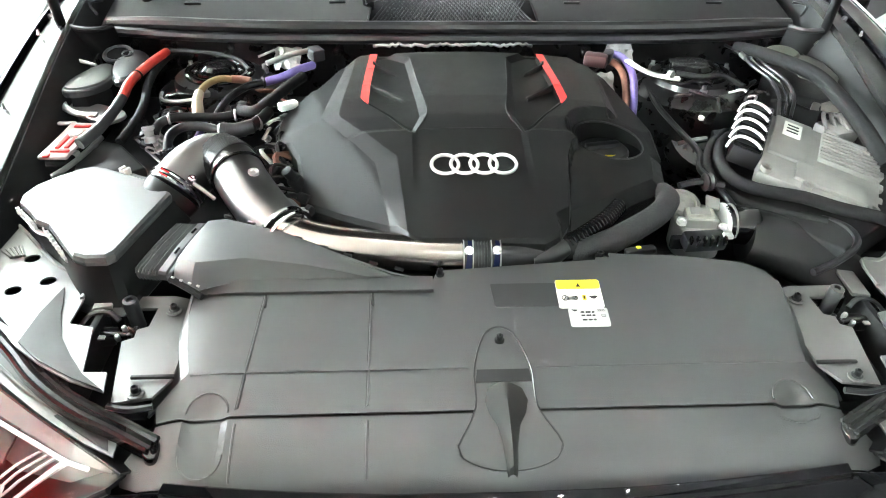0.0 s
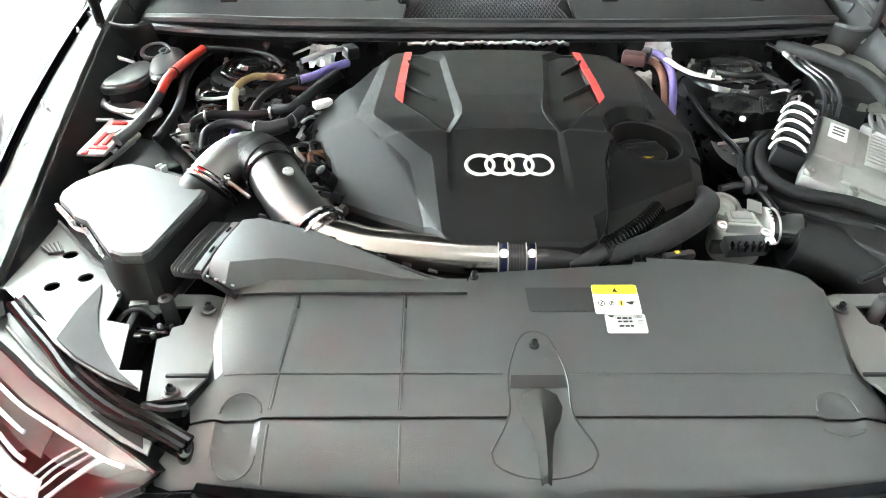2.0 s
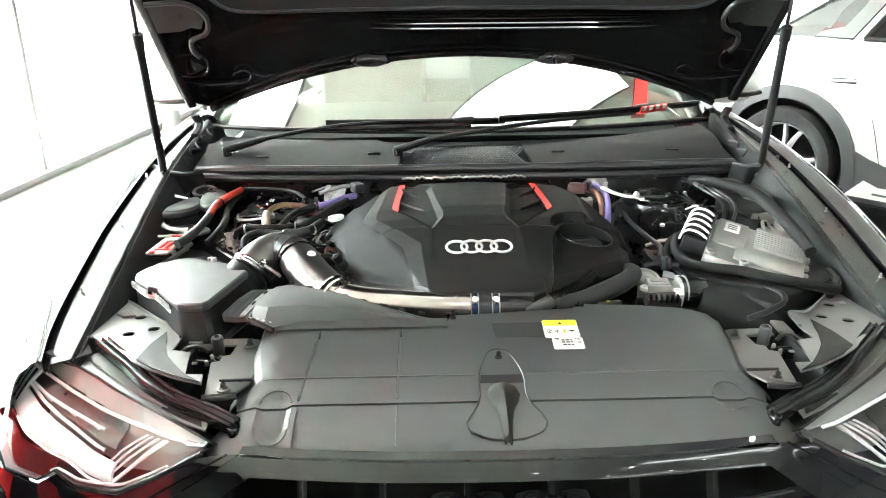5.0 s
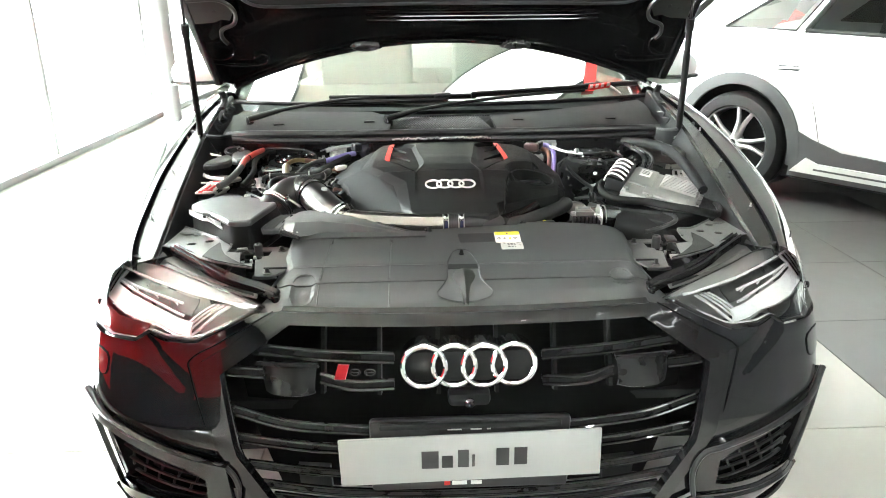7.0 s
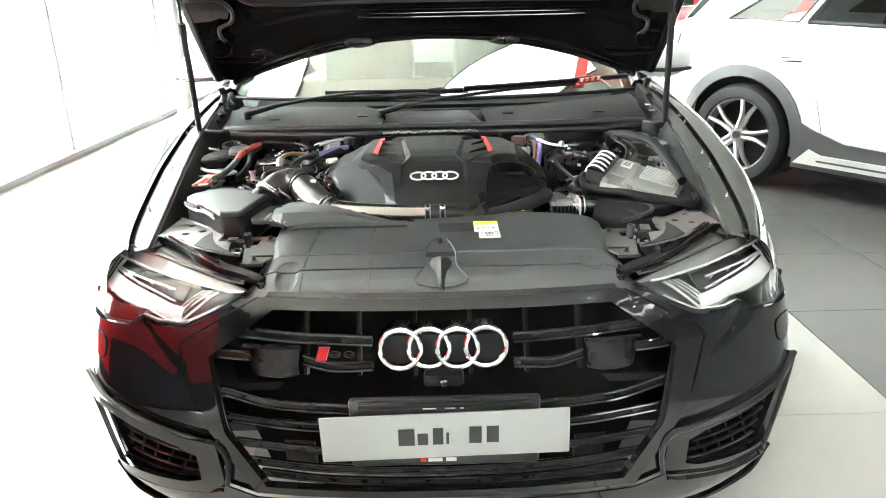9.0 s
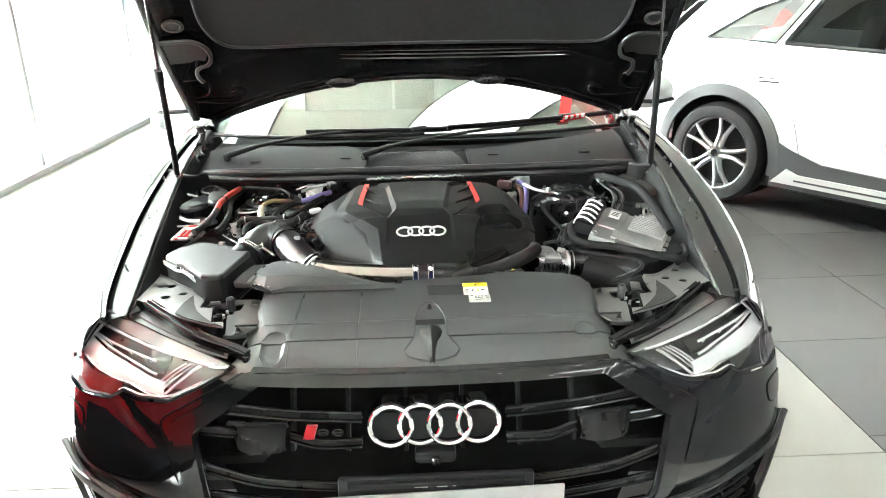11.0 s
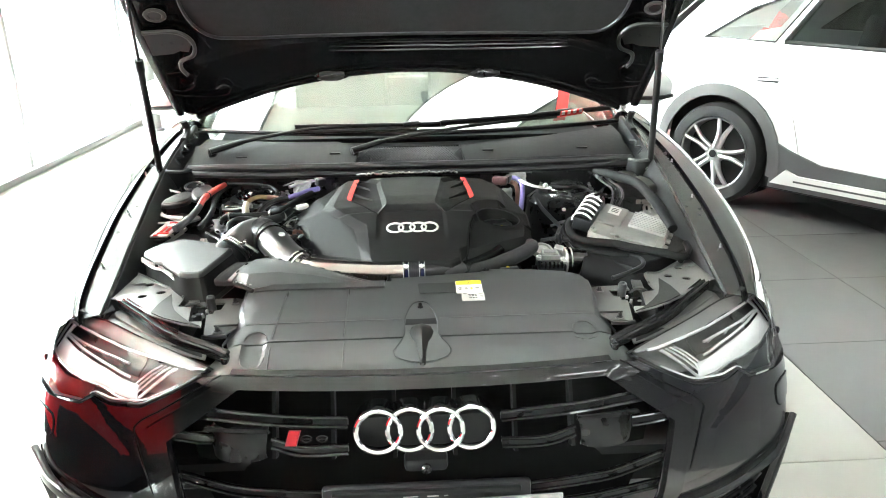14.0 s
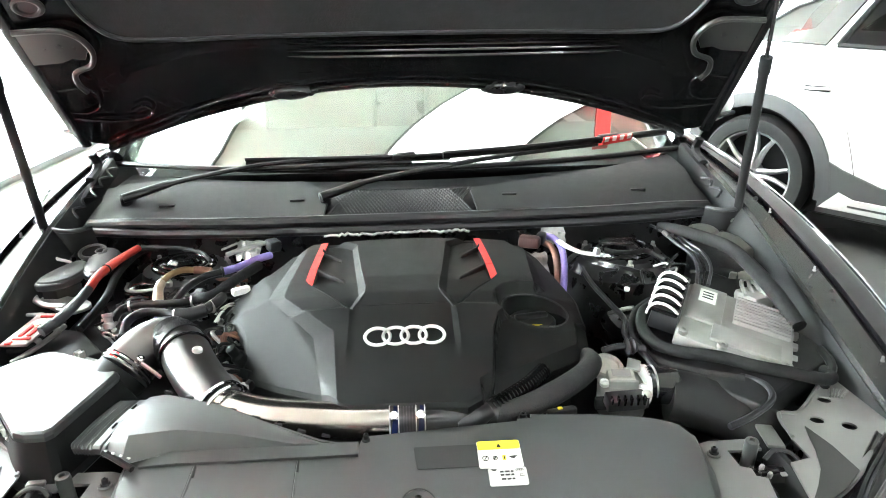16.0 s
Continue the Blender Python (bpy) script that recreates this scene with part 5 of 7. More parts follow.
def engine_z(x, y):
    x, y = np.atleast_1d(np.array(x, float)), np.atleast_1d(np.array(y, float))
    mid = middle_z(x, y)
    # shoulders falling away on both sides
    left = .887 + .45 * (x + .245) + np.where(y < .72, .42, .12) * (y - .72)
    left = left - .20 * np.maximum(-.288 - x - .25 * (y - .70), 0)
    right = .8785 - .2 * (x - .21) + np.where(y < .72, .25, .08) * (y - .72)
    right = right + .05 * np.maximum(.150 - x, 0)
    ins = inside(x, y, BLOCK)
    d = edge_gap(x, y, BLOCK)
    side = np.where(x > CX, np.minimum(right, mid - .006), np.minimum(left, mid - .008))
    fall = np.where(x > CX, np.where(y > .745, .9, 3.0), .72)
    z = np.where(ins, mid, np.maximum(side, mid - fall * d))
    band = inside(x, y, SHOULDER) & ~ins
    gap = edge_gap(x, y, BAND, False)
    z = np.where((x < CX) & ~ins, side, z)
    z = np.where(band, (mid * gap + side * d) / (gap + d + 1e-9), z)
    for g in (GILL, GILL_R):
        gi, gd = inside(x, y, g), edge_gap(x, y, g)
        z = z - .009 * np.where(gi, np.clip(gd / .012, 0, 1), 0)
    r = np.hypot((x - OIL[0]) / 1.18, y - OIL[1])
    well = .8665 - .16 * (x - OIL[0]) + .20 * (y - OIL[1])
    z = z + (well - z) * (1 - step((r - .052) / .010))
    e = edge_gap(x, y, EC)
    z = z - np.where((x > .10) & (y < .66), .011 * np.clip(1 - e / .020, 0, 1), .0045 * np.clip(1 - e / .005, 0, 1))
    return z


RIM_HOLE = [(OIL[0] + .0575 * math.cos(a), OIL[1] + .047 * math.sin(a)) for a in np.linspace(0, 2 * math.pi, 49)[:-1]]
bm = fill(EC, .005, lambda x, y: (x, y, 0), 0, holes=[RIM_HOLE])
# creases cut along the raised block and the gills
RUN_R = -.004
for poly, offs in ((BLOCK, (0, RUN_R)), (SHOULDER, (0,)), (EC, (.005, .020)), (GILL, (0, .012)), (GILL_R, (0, .012))):
    area = sum(poly[i][0] * poly[(i + 1) % len(poly)][1] - poly[(i + 1) % len(poly)][0] * poly[i][1] for i in range(len(poly)))
    for i in range(len(poly)):
        p, q = Vector((*poly[i], 0)), Vector((*poly[(i + 1) % len(poly)], 0))
        d = (q - p).normalized()
        inward = Vector((-d.y, d.x, 0)) * (1 if area > 0 else -1)
        for o in offs:
            near = [f for f in bm.faces if (f.calc_center_median() - (p + q) / 2).length < (q - p).length * .5 + .03]
            geo = {v for f in near for v in f.verts} | {e for f in near for e in f.edges} | set(near)
            bmesh.ops.bisect_plane(bm, geom=list(geo), dist=1e-5, plane_co=p + inward * o, plane_no=inward)
co = np.array([v.co for v in bm.verts])
zz = engine_z(co[:, 0], co[:, 1])
for v, z in zip(bm.verts, zz):
    v.co.z = z
rim = [e for e in bm.edges if len(e.link_faces) == 1]
ext = bmesh.ops.extrude_edge_only(bm, edges=rim)["geom"]
for v in ext:
    if isinstance(v, bmesh.types.BMVert):
        v.co.z -= .045 if math.hypot((v.co.x - OIL[0]) / 1.2, v.co.y - OIL[1]) < .052 else .026
bmesh.ops.recalc_face_normals(bm, faces=bm.faces)
# each panel keeps its own crisp border; the left wing is coarsely grained
cen = np.array([f.calc_center_median() for f in bm.faces])
in_block, in_band = inside(cen[:, 0], cen[:, 1], BLOCK), inside(cen[:, 0], cen[:, 1], SHOULDER)
panel = np.where(in_block, 0, np.where(in_band, 1, np.where(cen[:, 0] < CX, 2, 3)))
bm.faces.index_update()
for e in bm.edges:
    if len(e.link_faces) == 2 and panel[e.link_faces[0].index] != panel[e.link_faces[1].index]:
        e.smooth = False
for f in bm.faces:
    f.material_index = 1 if panel[f.index] == 2 else 0
eng = part("engine_cover", bm, ENGINE_PLASTIC, car, "moulded matt black engine cover with two gilled panels", 17)
eng.data.materials.append(GRAINED_WING)


def on_engine(x, y, up=.002):
    return Vector((x, y, float(engine_z(x, y)[0]) + up))


def on_middle(x, y, up=0.0):
    return Vector((x, y, float(middle_z(np.array([x]), np.array([y]))[0]) + up))


def engine_strip(name, pts, w, material, up=.003, n=10, label="", place=None):
    rows = []
    for i in range(len(pts) - 1):
        a, b = np.array(pts[i]), np.array(pts[i + 1])
        d = (b - a) / np.linalg.norm(b - a)
        nrm = np.array((d[1], -d[0]))
        for k in range(n + (i == len(pts) - 2)):
            p = a + (b - a) * k / n
            rows.append([(place or on_engine)(*(p + nrm * w * q), up) for q in (-.5, -.2, .2, .5)])
    return part(name, loft(rows, .002), material, eng, label)


for s in (1, -1):
    for n, (a, b) in enumerate((((.1665, .754), (.1655, .817)), ((.1655, .8185), (.162, .892)), ((.1618, .8935), (.1575, .965)))):
        rows = []
        for t in np.linspace(0, 1, 7):
            slant = .013 * s * (1 - t) if n == 0 else 0
            rows.append([on_middle(CX + s * (a[0] + (b[0] - a[0]) * t) + .0135 * q, a[1] + (b[1] - a[1]) * t + slant * 2 * q, .0006) for q in (-.5, -.2, .2, .5)])
        part("red_insert", loft(rows, .002), RED_TRIM, eng, "glossy red insert along the gill")
    engine_strip("gill_edge", [(CX + s * .092, .660), (CX + s * .165, .750)], .0030, VOID, .0004, 8, place=on_middle)
    for y0, y1, n in ((.815, .762, .052), (.915, .872, .040)):
        rows = []
        for q in np.linspace(0, 1, 7):
            x, y = CX + s * (.157 - n * q), y0 + (y1 - y0) * q
            rows.append([on_engine(x, y + e, h * (1 - .55 * q)) for e, h in ((.016, .000), (.006, .009), (.000, .010), (-.004, .008), (-.005, -.002))])
        part("gill_rib", loft(rows, .002), ENGINE_PLASTIC, eng)
    part("gill_edge", tube([on_engine(CX + s * x, y, .0002) for x, y in ((.089, .935), (.075, .80), (.064, .706), (.084, .656))], .0012, 5, 6), ENGINE_PLASTIC, eng)
for k in range(4):
    x = -.0105 + (-1.5 + k) * .0287
    c = on_engine(x, .582, .002)
    part("logo_ring", torus(c, (0, -.28, 1), .0200, .0027, 36, 8, 1.0, 1.0), SATIN_SILVER, eng, "satin silver raised ring")
part("panel_crease", tube([on_engine(CX + x, .664, -.0002) for x in np.linspace(-.082, .082, 15)], .0012, 2, 6), ENGINE_PLASTIC, eng)
part("side_groove", tube([on_engine(x, y, .0004) for x, y in ((.1155, .466), (.121, .492), (.129, .550), (.1355, .600), (.1445, .632))], .0013, 3, 6), VOID, eng)
part("filler_rim", tube([on_engine(x, y, .0002) for x, y in RIM_HOLE + RIM_HOLE[:1]], .0014, 2, 8), SMOOTH_PLASTIC, eng)
part("filler_well", lathe((OIL[0], OIL[1], .838), (0, 0, 1), [(.062, .006), (.062, 0), (0, 0)], 32), VOID, eng)
part("filler_cap", lathe((OIL[0] - .004, OIL[1] + .004, .838), (0, 0, 1), [(.042, 0), (.042, .008), (.038, .012), (.028, .011), (0, .010)], 32), RUBBER, eng)
part("cap_bar", box(OIL[0] - .004, OIL[1] + .012, .851, .060, .016, .010, .004, (0, 0, 12)), RUBBER, eng)
mark = part("filler_mark", box(OIL[0] + .000, OIL[1] - .022, .8495, .009, .0045, .001, .0004), YELLOW, eng, "small yellow oil can symbol")
part("mark_spout", tube([(OIL[0] + .0045, OIL[1] - .0225, .8498), (OIL[0] + .009, OIL[1] - .0205, .8498)], .0007, 2, 6), YELLOW, mark)
part("mark_handle", tube([(OIL[0] - .0045, OIL[1] - .0205, .8498), (OIL[0] - .0075, OIL[1] - .0215, .8498)], .0007, 2, 6), YELLOW, mark)
foil_rnd = random.Random(7)
part("foil_edge", tube([(-.17 + .006 * i, .966 + foil_rnd.uniform(-.003, .003), .926 + foil_rnd.uniform(-.003, .003)) for i in range(51)], .0032, 1, 5), FOIL, eng, "crinkled silver heat foil behind the cover")

# engine block and clutter below the cover
block = part("engine_block", prism([(-.27, .50), (.26, .52), (.24, .98), (-.24, .98)], .50, .80, .02, .05), DARK_PLASTIC, car)
for i, (x, y, z, r) in enumerate(((-.305, .66, .80, .018), (-.31, .60, .79, .014), (-.285, .56, .80, .016), (-.30, .72, .81, .02), (-.275, .62, .82, .012))):
    part("engine_fitting", lathe((x, y, z), (-.5, -.3, 1), [(r, 0), (r, .02), (r * .7, .024), (r * .7, .04), (0, .042)], 14), DARK_STEEL if i % 2 else DARK_PLASTIC, block)
for i in range(7):
    a = .53 + .03 * i
    part("small_wire", tube([(-.30 - .02 * math.sin(i), a, .79), (-.32, a + .02, .83 + .004 * i), (-.285, a + .05, .82), (-.27, a + .06, .80)], .0035, 5, 6), (HOSE_BROWN, RUBBER, DARK_STEEL, RUBBER)[i % 4], block)
part("cast_edge", tube([(-.26, .515, .80), (-.18, .475, .80), (-.12, .455, .80)], .012, 4, 8), ALU, block)
part("white_connector", box(-.19, .478, .812, .035, .014, .012, .003, (0, 0, -28)), WHITE_PLASTIC, block)
for i in range(5):
    part("cover_stud", box(-.235 + .028 * i, .498 - .015 * i, .815, .006, .008, .03, .001), DARK_STEEL, block)


# air box, duct and charge pipe
LID = [(-.660, .600), (-.640, .626), (-.612, .650), (-.597, .656), (-.575, .650), (-.486, .603), (-.462, .588), (-.456, .568), (-.488, .418), (-.496, .409), (-.522, .408), (-.540, .416), (-.600, .492), (-.622, .504), (-.640, .528), (-.664, .552), (-.668, .572)]


def lid_ring(grow, right, z):
    """The lid's outline, grown all round and pushed out further on its engine side and front."""
    out_ring = []
    for x, y in LID:
        dx, dy = x + .560, y - .540
        n = math.hypot(dx, dy)
        lean = max(0.0, (dx - .5 * dy) / n)
        out_ring.append((x + dx / n * (grow + right * lean), y + dy / n * (grow + right * lean), z))
    return out_ring


ab = part("air_box", loft([lid_ring(.004, .026, .62), lid_ring(.004, .036, .72), lid_ring(.002, .030, .775), lid_ring(.001, .010, .815), lid_ring(.001, .002, .829)], 0, None, True), DARK_PLASTIC, car, "dark grey plastic air filter box")
bm = loft([lid_ring(.000, 0, .826), lid_ring(.001, 0, .834), lid_ring(-.001, 0, .839), lid_ring(-.006, 0, .8415)], 0, None, True)
bm.verts.ensure_lookup_table()
bm.faces.new(bm.verts[-len(LID):])
bmesh.ops.recalc_face_normals(bm, faces=bm.faces)
part("lid", bm, AIRBOX_PLASTIC, ab, "smooth grey air box lid", 15)
part("body_rib", loft([lid_ring(.006, .034, .768), lid_ring(.009, .036, .773), lid_ring(.004, .030, .780)], 0, None, True), SMOOTH_PLASTIC, ab)
for i in range(7):
    part("clip_tooth", box(-.668 + .0068 * i, .548 - .0072 * i, .826, .0050, .005, .012, .0015, (0, 0, -42)), LABEL_GREY, ab)
for i in range(7):
    part("clip_tooth", box(-.612 + .0075 * i, .499 - .0096 * i, .824, .0045, .005, .012, .0015, (0, 0, -52)), LABEL_GREY, ab)
part("clip_rail", tube([(-.670, .556, .820), (-.646, .528, .820), (-.624, .503, .820), (-.604, .492, .820), (-.560, .438, .816)], .004, 4, 6), BRACKET, ab)
for x, y in ((-.548, .643), (-.540, .639)):
    part("lid_clip", box(x, y, .834, .005, .012, .022, .0015, (0, 0, -27)), LABEL_GREY, ab)
part("outlet_lip", tube([(-.535, .640, .832), (-.505, .622, .833), (-.470, .600, .832), (-.448, .580, .826)], .0045, 4, 8, flat=.6), AIRBOX_PLASTIC, ab)
part("outlet_mount", tube([(-.482, .594, .802), (-.474, .602, .810), (-.466, .611, .818)], .0432, 4, 24), DARK_PLASTIC, ab)


# flat intake duct: a concertina, a clip band with two slots, then the broad tongue
def duct_at(u, q):
    """u from the air box (0) to the tongue (1), q from the front edge (0) to the back (1)."""
    f, k = Vector((-.461, .404, .823)).lerp(Vector((-.412, .392, .824)), u), Vector((-.434, .512, .824)).lerp(Vector((-.386, .503, .828)), u)
    return f.lerp(k, q) + Vector((0, 0, .003 * math.sin(math.pi * min(max(q, 0), 1))))


rows = []
for i in range(57):
    u = i / 56
    ridge = .0019 * (abs((u * 21.0) % 2 - 1) * 2 - 1) if u < .62 else .0016 if u < .84 or u > .90 else -.003
    rows.append([duct_at(u, q) + Vector((0, -.25 * d, -d)) + Vector((0, 0, ridge)) for q, d in ((.03, .013), (.01, .008), (.0, .003), (.02, 0), (.12, 0), (.3, 0), (.5, 0), (.7, 0), (.88, 0), (1, 0), (1.02, .014), (1, .040))])
snout = part("duct", loft([[(x0 + (x1 - x0) * q, y0 + (y1 - y0) * q, .812 - .004 * (x0 > -.2) + (z - .812) * min(1, 5.0 * q) ** .7 + .003 * math.sin(math.pi * q)) for q in np.linspace(0, 1, 11)] for x0, y0, x1, y1, z in ((-.412, .388, -.388, .503, .834), (-.385, .370, -.362, .501, .838), (-.33, .392, -.28, .470, .836), (-.25, .392, -.21, .432, .829), (-.17, .391, -.130, .398, .818), (-.10, .390, -.085, .392, .810))], .004), AIRBOX_PLASTIC, car, "flat grey plastic intake duct")
part("duct_side", loft([[(x1, y1, z), (x1 + .004, y1 + .006, z - .05)] for x1, y1, z in ((-.388, .503, .834), (-.362, .501, .838), (-.28, .470, .836), (-.21, .432, .829), (-.130, .398, .818), (-.085, .392, .810))], .003), AIRBOX_PLASTIC, snout)
part("bellows", loft(rows, .002), AIRBOX_PLASTIC, snout, "ribbed grey concertina joint", 20)
for q in (.38, .80):
    part("band_slot", tube([duct_at(.73, q - .05) + Vector((0, 0, .0022)), duct_at(.73, q + .05) + Vector((0, 0, .0022))], .0016, 2, 6), VOID, snout)
part("duct_skirt", tube([(-.412, .386, .822), (-.392, .374, .818), (-.368, .360, .812)], .0045, 4, 6), DARK_PLASTIC, snout)
for i in range(4):
    part("skirt_clip", box(-.408 + .012 * i, .384 - .0062 * i, .8255, .0045, .003, .002, .0006, (0, 0, -28)), BRACKET, snout)
for i in range(8):
    x = -.36 + .034 * i
    part("edge_tab", box(x, np.interp(x, [-.36, -.28, -.21, -.13], [.504, .473, .435, .401]), np.interp(x, [-.36, -.13], [.840, .821]), .012, .004, .004, .001, (0, 0, -25)), SMOOTH_PLASTIC, snout)

ELBOW = [(-.466, .611, .818), (-.449, .637, .834), (-.430, .657, .843), (-.408, .664, .847), (-.379, .640, .846), (-.350, .588, .838), (-.321, .545, .826), (-.291, .510, .815)]
pipe = part("charge_pipe", tube(ELBOW, (.0425, .0375), 6, 28), ELBOW_STEEL, car, "polished metal intake pipe with a tight bend")
part("ribbed_sleeve", tube([(-.404, .6625, .847), (-.392, .653, .8468), (-.376, .636, .8455)], .0424, 5, 28, 16, .0007), SMOOTH_PLASTIC, pipe)
part("joint_band", torus((-.366, .617, .8425), (.48, -.86, -.13), .0405, .003, 32, 8), GLOSS_BLACK, pipe)
part("pipe_bolt", lathe((-.332, .571, .8725), (.12, -.17, .96), [(.008, -.004), (.008, .003), (.005, .003), (.004, .001), (0, .001)], 14), SATIN_SILVER, pipe)
for d in (0, .012):
    part("hose_clamp", torus((-.289 + d, .507 - d * 1.0, .815), (.68, -.68, -.22), .0375, .003, 32, 6), CHROME, pipe)
for d in (0, .007):
    part("outlet_clamp", torus((-.464 + d * .5, .614 + d * .75, .820 + d * .45), (.50, .74, .45), .0435, .0026, 32, 6), CHROME, pipe)
part("clamp_screw", tube([(-.428, .594, .842), (-.414, .586, .836), (-.396, .576, .826)], .003, 3, 8), BRACKET, pipe)
part("clamp_nut", lathe((-.430, .597, .848), (.3, -.4, 1), [(.006, -.004), (.006, .004), (.003, .005), (0, .004)], 10), CHROME, pipe)
part("silver_pipe", tube([(-.284, .500, .815), (-.220, .468, .814), (-.150, .455, .812), (-.08, .447, .810), (-.03, .445, .810), (.005, .446, .809)], .0285, 6, 24), STEEL, pipe, "brushed steel charge pipe")
part("dark_pipe", tube([(0, .446, .809), (.03, .447, .809), (.08, .456, .806), (.12, .470, .80)], .0260, 6, 20), DARK_STEEL, pipe, "dark polished pipe end")
cup = part("coupling", tube([(-.035, .445, .811), (-.012, .444, .810), (.012, .445, .809)], .0285, 4, 20), RUBBER, pipe, "dark hose coupling with blue clamp bands")
for x in (-.029, .008):
    part("blue_band", tube([(x - .004, .445, .811), (x + .004, .445, .810)], .0297, 2, 22), PURPLE_TAPE, cup)
    for e in (-.0062, .0062):
        part("band_edge", tube([(x + e - .0008, .445, .8105), (x + e + .0008, .445, .8105)], .0300, 2, 24), BRACKET, cup)
    part("band_screw", lathe((x, .422, .832), (0, -.6, .8), [(.006, 0), (.006, .007), (0, .008)], 12), CHROME, cup)

for i in range(6):
    part("coupling_rib", tube([(-.0205 + .0041 * i, .4445, .8105), (-.0190 + .0041 * i, .4445, .8105)], .0293, 2, 22), SMOOTH_PLASTIC, cup)

# right-hand hoses and the throttle valve
part("fat_hose", tube([(.290, .600, .815), (.288, .566, .822), (.262, .528, .822), (.215, .495, .815), (.160, .468, .806), (.10, .458, .80)], (.017, .019), 6, 14), GREY_SLEEVE, car, "thick grey fabric-sleeved hose")
part("corrugated_hose", tube([(.205, .545, .825), (.178, .512, .822), (.140, .480, .818), (.095, .450, .812)], .0135, 8, 12, 22, .004), GLOSS_BLACK, car, "black corrugated hose")
part("hose_end", tube([(.105, .456, .812), (.085, .442, .810), (.060, .436, .806)], (.017, .014), 4, 12), SMOOTH_PLASTIC, car)
part("sensor_plug", box(.215, .452, .808, .046, .013, .012, .004, (0, 0, 12)), SMOOTH_PLASTIC, car)
part("sensor_tag", box(.212, .452, .8145, .007, .006, .002, .001, (0, 0, 12)), YELLOW, car)
thr = part("throttle_body", prism(soften([(.302, .520), (.352, .512), (.372, .540), (.368, .585), (.318, .590), (.298, .560)]), .75, .800, .006), CAST_GREY, car, "cast aluminium throttle valve with plugs")
part("valve_drum", lathe((.318, .582, .800), (.1, -.3, 1), [(.028, 0), (.028, .010), (.025, .014), (.020, .014), (.018, .010), (.008, .010), (0, .013)], 28), CAST_GREY, thr)
part("drum_clip", tube([(.300, .600, .815), (.296, .585, .822), (.298, .568, .818)], .004, 4, 8), BRACKET, thr)
part("motor_cap", tube([(.372, .543, .792), (.395, .541, .792), (.416, .538, .790)], .030, 3, 24), GLOSS_BLACK, thr)
part("motor_end", lathe((.416, .538, .790), (.99, -.1, -.05), [(.029, 0), (.025, .006), (0, .007)], 24), DARK_STEEL, thr)
part("band", tube([(.366, .543, .793), (.372, .543, .793)], .032, 2, 24), SATIN_SILVER, thr)
part("band", tube([(.380, .543, .793), (.383, .543, .793)], .031, 2, 24), BRACKET, thr)
part("cap_block", box(.328, .536, .812, .042, .026, .016, .004, (8, 0, -6)), CAST_GREY, thr)
part("cap_inset", box(.328, .536, .8205, .030, .016, .002, .001, (8, 0, -6)), mat("grey_inset", (0.20, 0.20, 0.20), 0.5), thr)
for i in range(5):
    part("band_hole", box(.370, .520 + .007 * i, .822 + .003 * math.sin(i * .8), .003, .003, .002, 0), RUBBER, thr)
part("cap_lip", box(.328, .521, .806, .046, .006, .020, .002, (8, 0, -6)), BRACKET, thr)
part("lever_plate", box(.356, .560, .820, .022, .034, .004, .0015, (0, 10, -20)), BRACKET, thr)
for x, y in ((.356, .508), (.366, .572), (.300, .528)):
    part("valve_bolt", lathe((x, y, .805), (0, -.2, 1), [(.008, 0), (.008, .006), (.0045, .006), (.0045, .002), (0, .002)], 12), SATIN_SILVER, thr)
part("plug", box(.322, .490, .798, .062, .026, .022, .004, (14, 0, 4)), SMOOTH_PLASTIC, thr)
for i in range(6):
    part("plug_rib", box(.297 + .010 * i, .477, .806, .0035, .008, .016, .001, (14, 0, 4)), GLOSS_BLACK, thr)
part("plug_latch", box(.352, .482, .812, .014, .012, .006, .002, (14, 0, 4)), LABEL_GREY, thr)
part("plug_seat", box(.322, .505, .786, .085, .012, .02, .003), DARK_PLASTIC, thr)
part("link_rod", tube([(.318, .606, .824), (.352, .614, .826), (.392, .610, .822)], .0055, 4, 8), SMOOTH_PLASTIC, thr)
part("rod_collar", lathe((.358, .612, .826), (1, .1, 0), [(.010, 0), (.015, .003), (.011, .008), (.015, .012), (.010, .018)], 16), RUBBER, thr)
part("cooling_duct", tube([(.410, .540, .775), (.46, .525, .765), (.52, .495, .745), (.56, .455, .72)], (.055, .062), 6, 18, flat=.7), DARK_PLASTIC, car, "broad matt black air duct")
part("thin_pipe", tube([(.455, .592, .775), (.51, .570, .79), (.55, .52, .80), (.545, .475, .80), (.50, .44, .795), (.455, .42, .79)], .0055, 6, 8), SMOOTH_PLASTIC, car)
part("guide_rod", tube([(.372, .985, .835), (.376, .90, .825), (.388, .80, .82), (.393, .725, .82), (.378, .675, .815), (.386, .625, .815), (.402, .56, .80)], .0055, 6, 8), SMOOTH_PLASTIC, car)

# control unit with its plug block
EM = Matrix.Translation((.566, .654, .826)) @ Euler((radians(8.5), radians(12), radians(-27))).to_matrix().to_4x4() @ Matrix.Diagonal((.88, .93, 1, 1))
bm = box(0, 0, 0, .215, .195, .026, .006)
bmesh.ops.transform(bm, matrix=EM, verts=bm.verts)
ecu = part("control_unit", bm, ALU, car, "cast aluminium control unit with cooling ribs")


def unit_box(name, x, y, z, sx, sy, sz, material, bevel=.003, label=""):
    b = box(x, y, z, sx, sy, sz, bevel)
    bmesh.ops.transform(b, matrix=EM, verts=b.verts)
    return part(name, b, material, ecu, label)


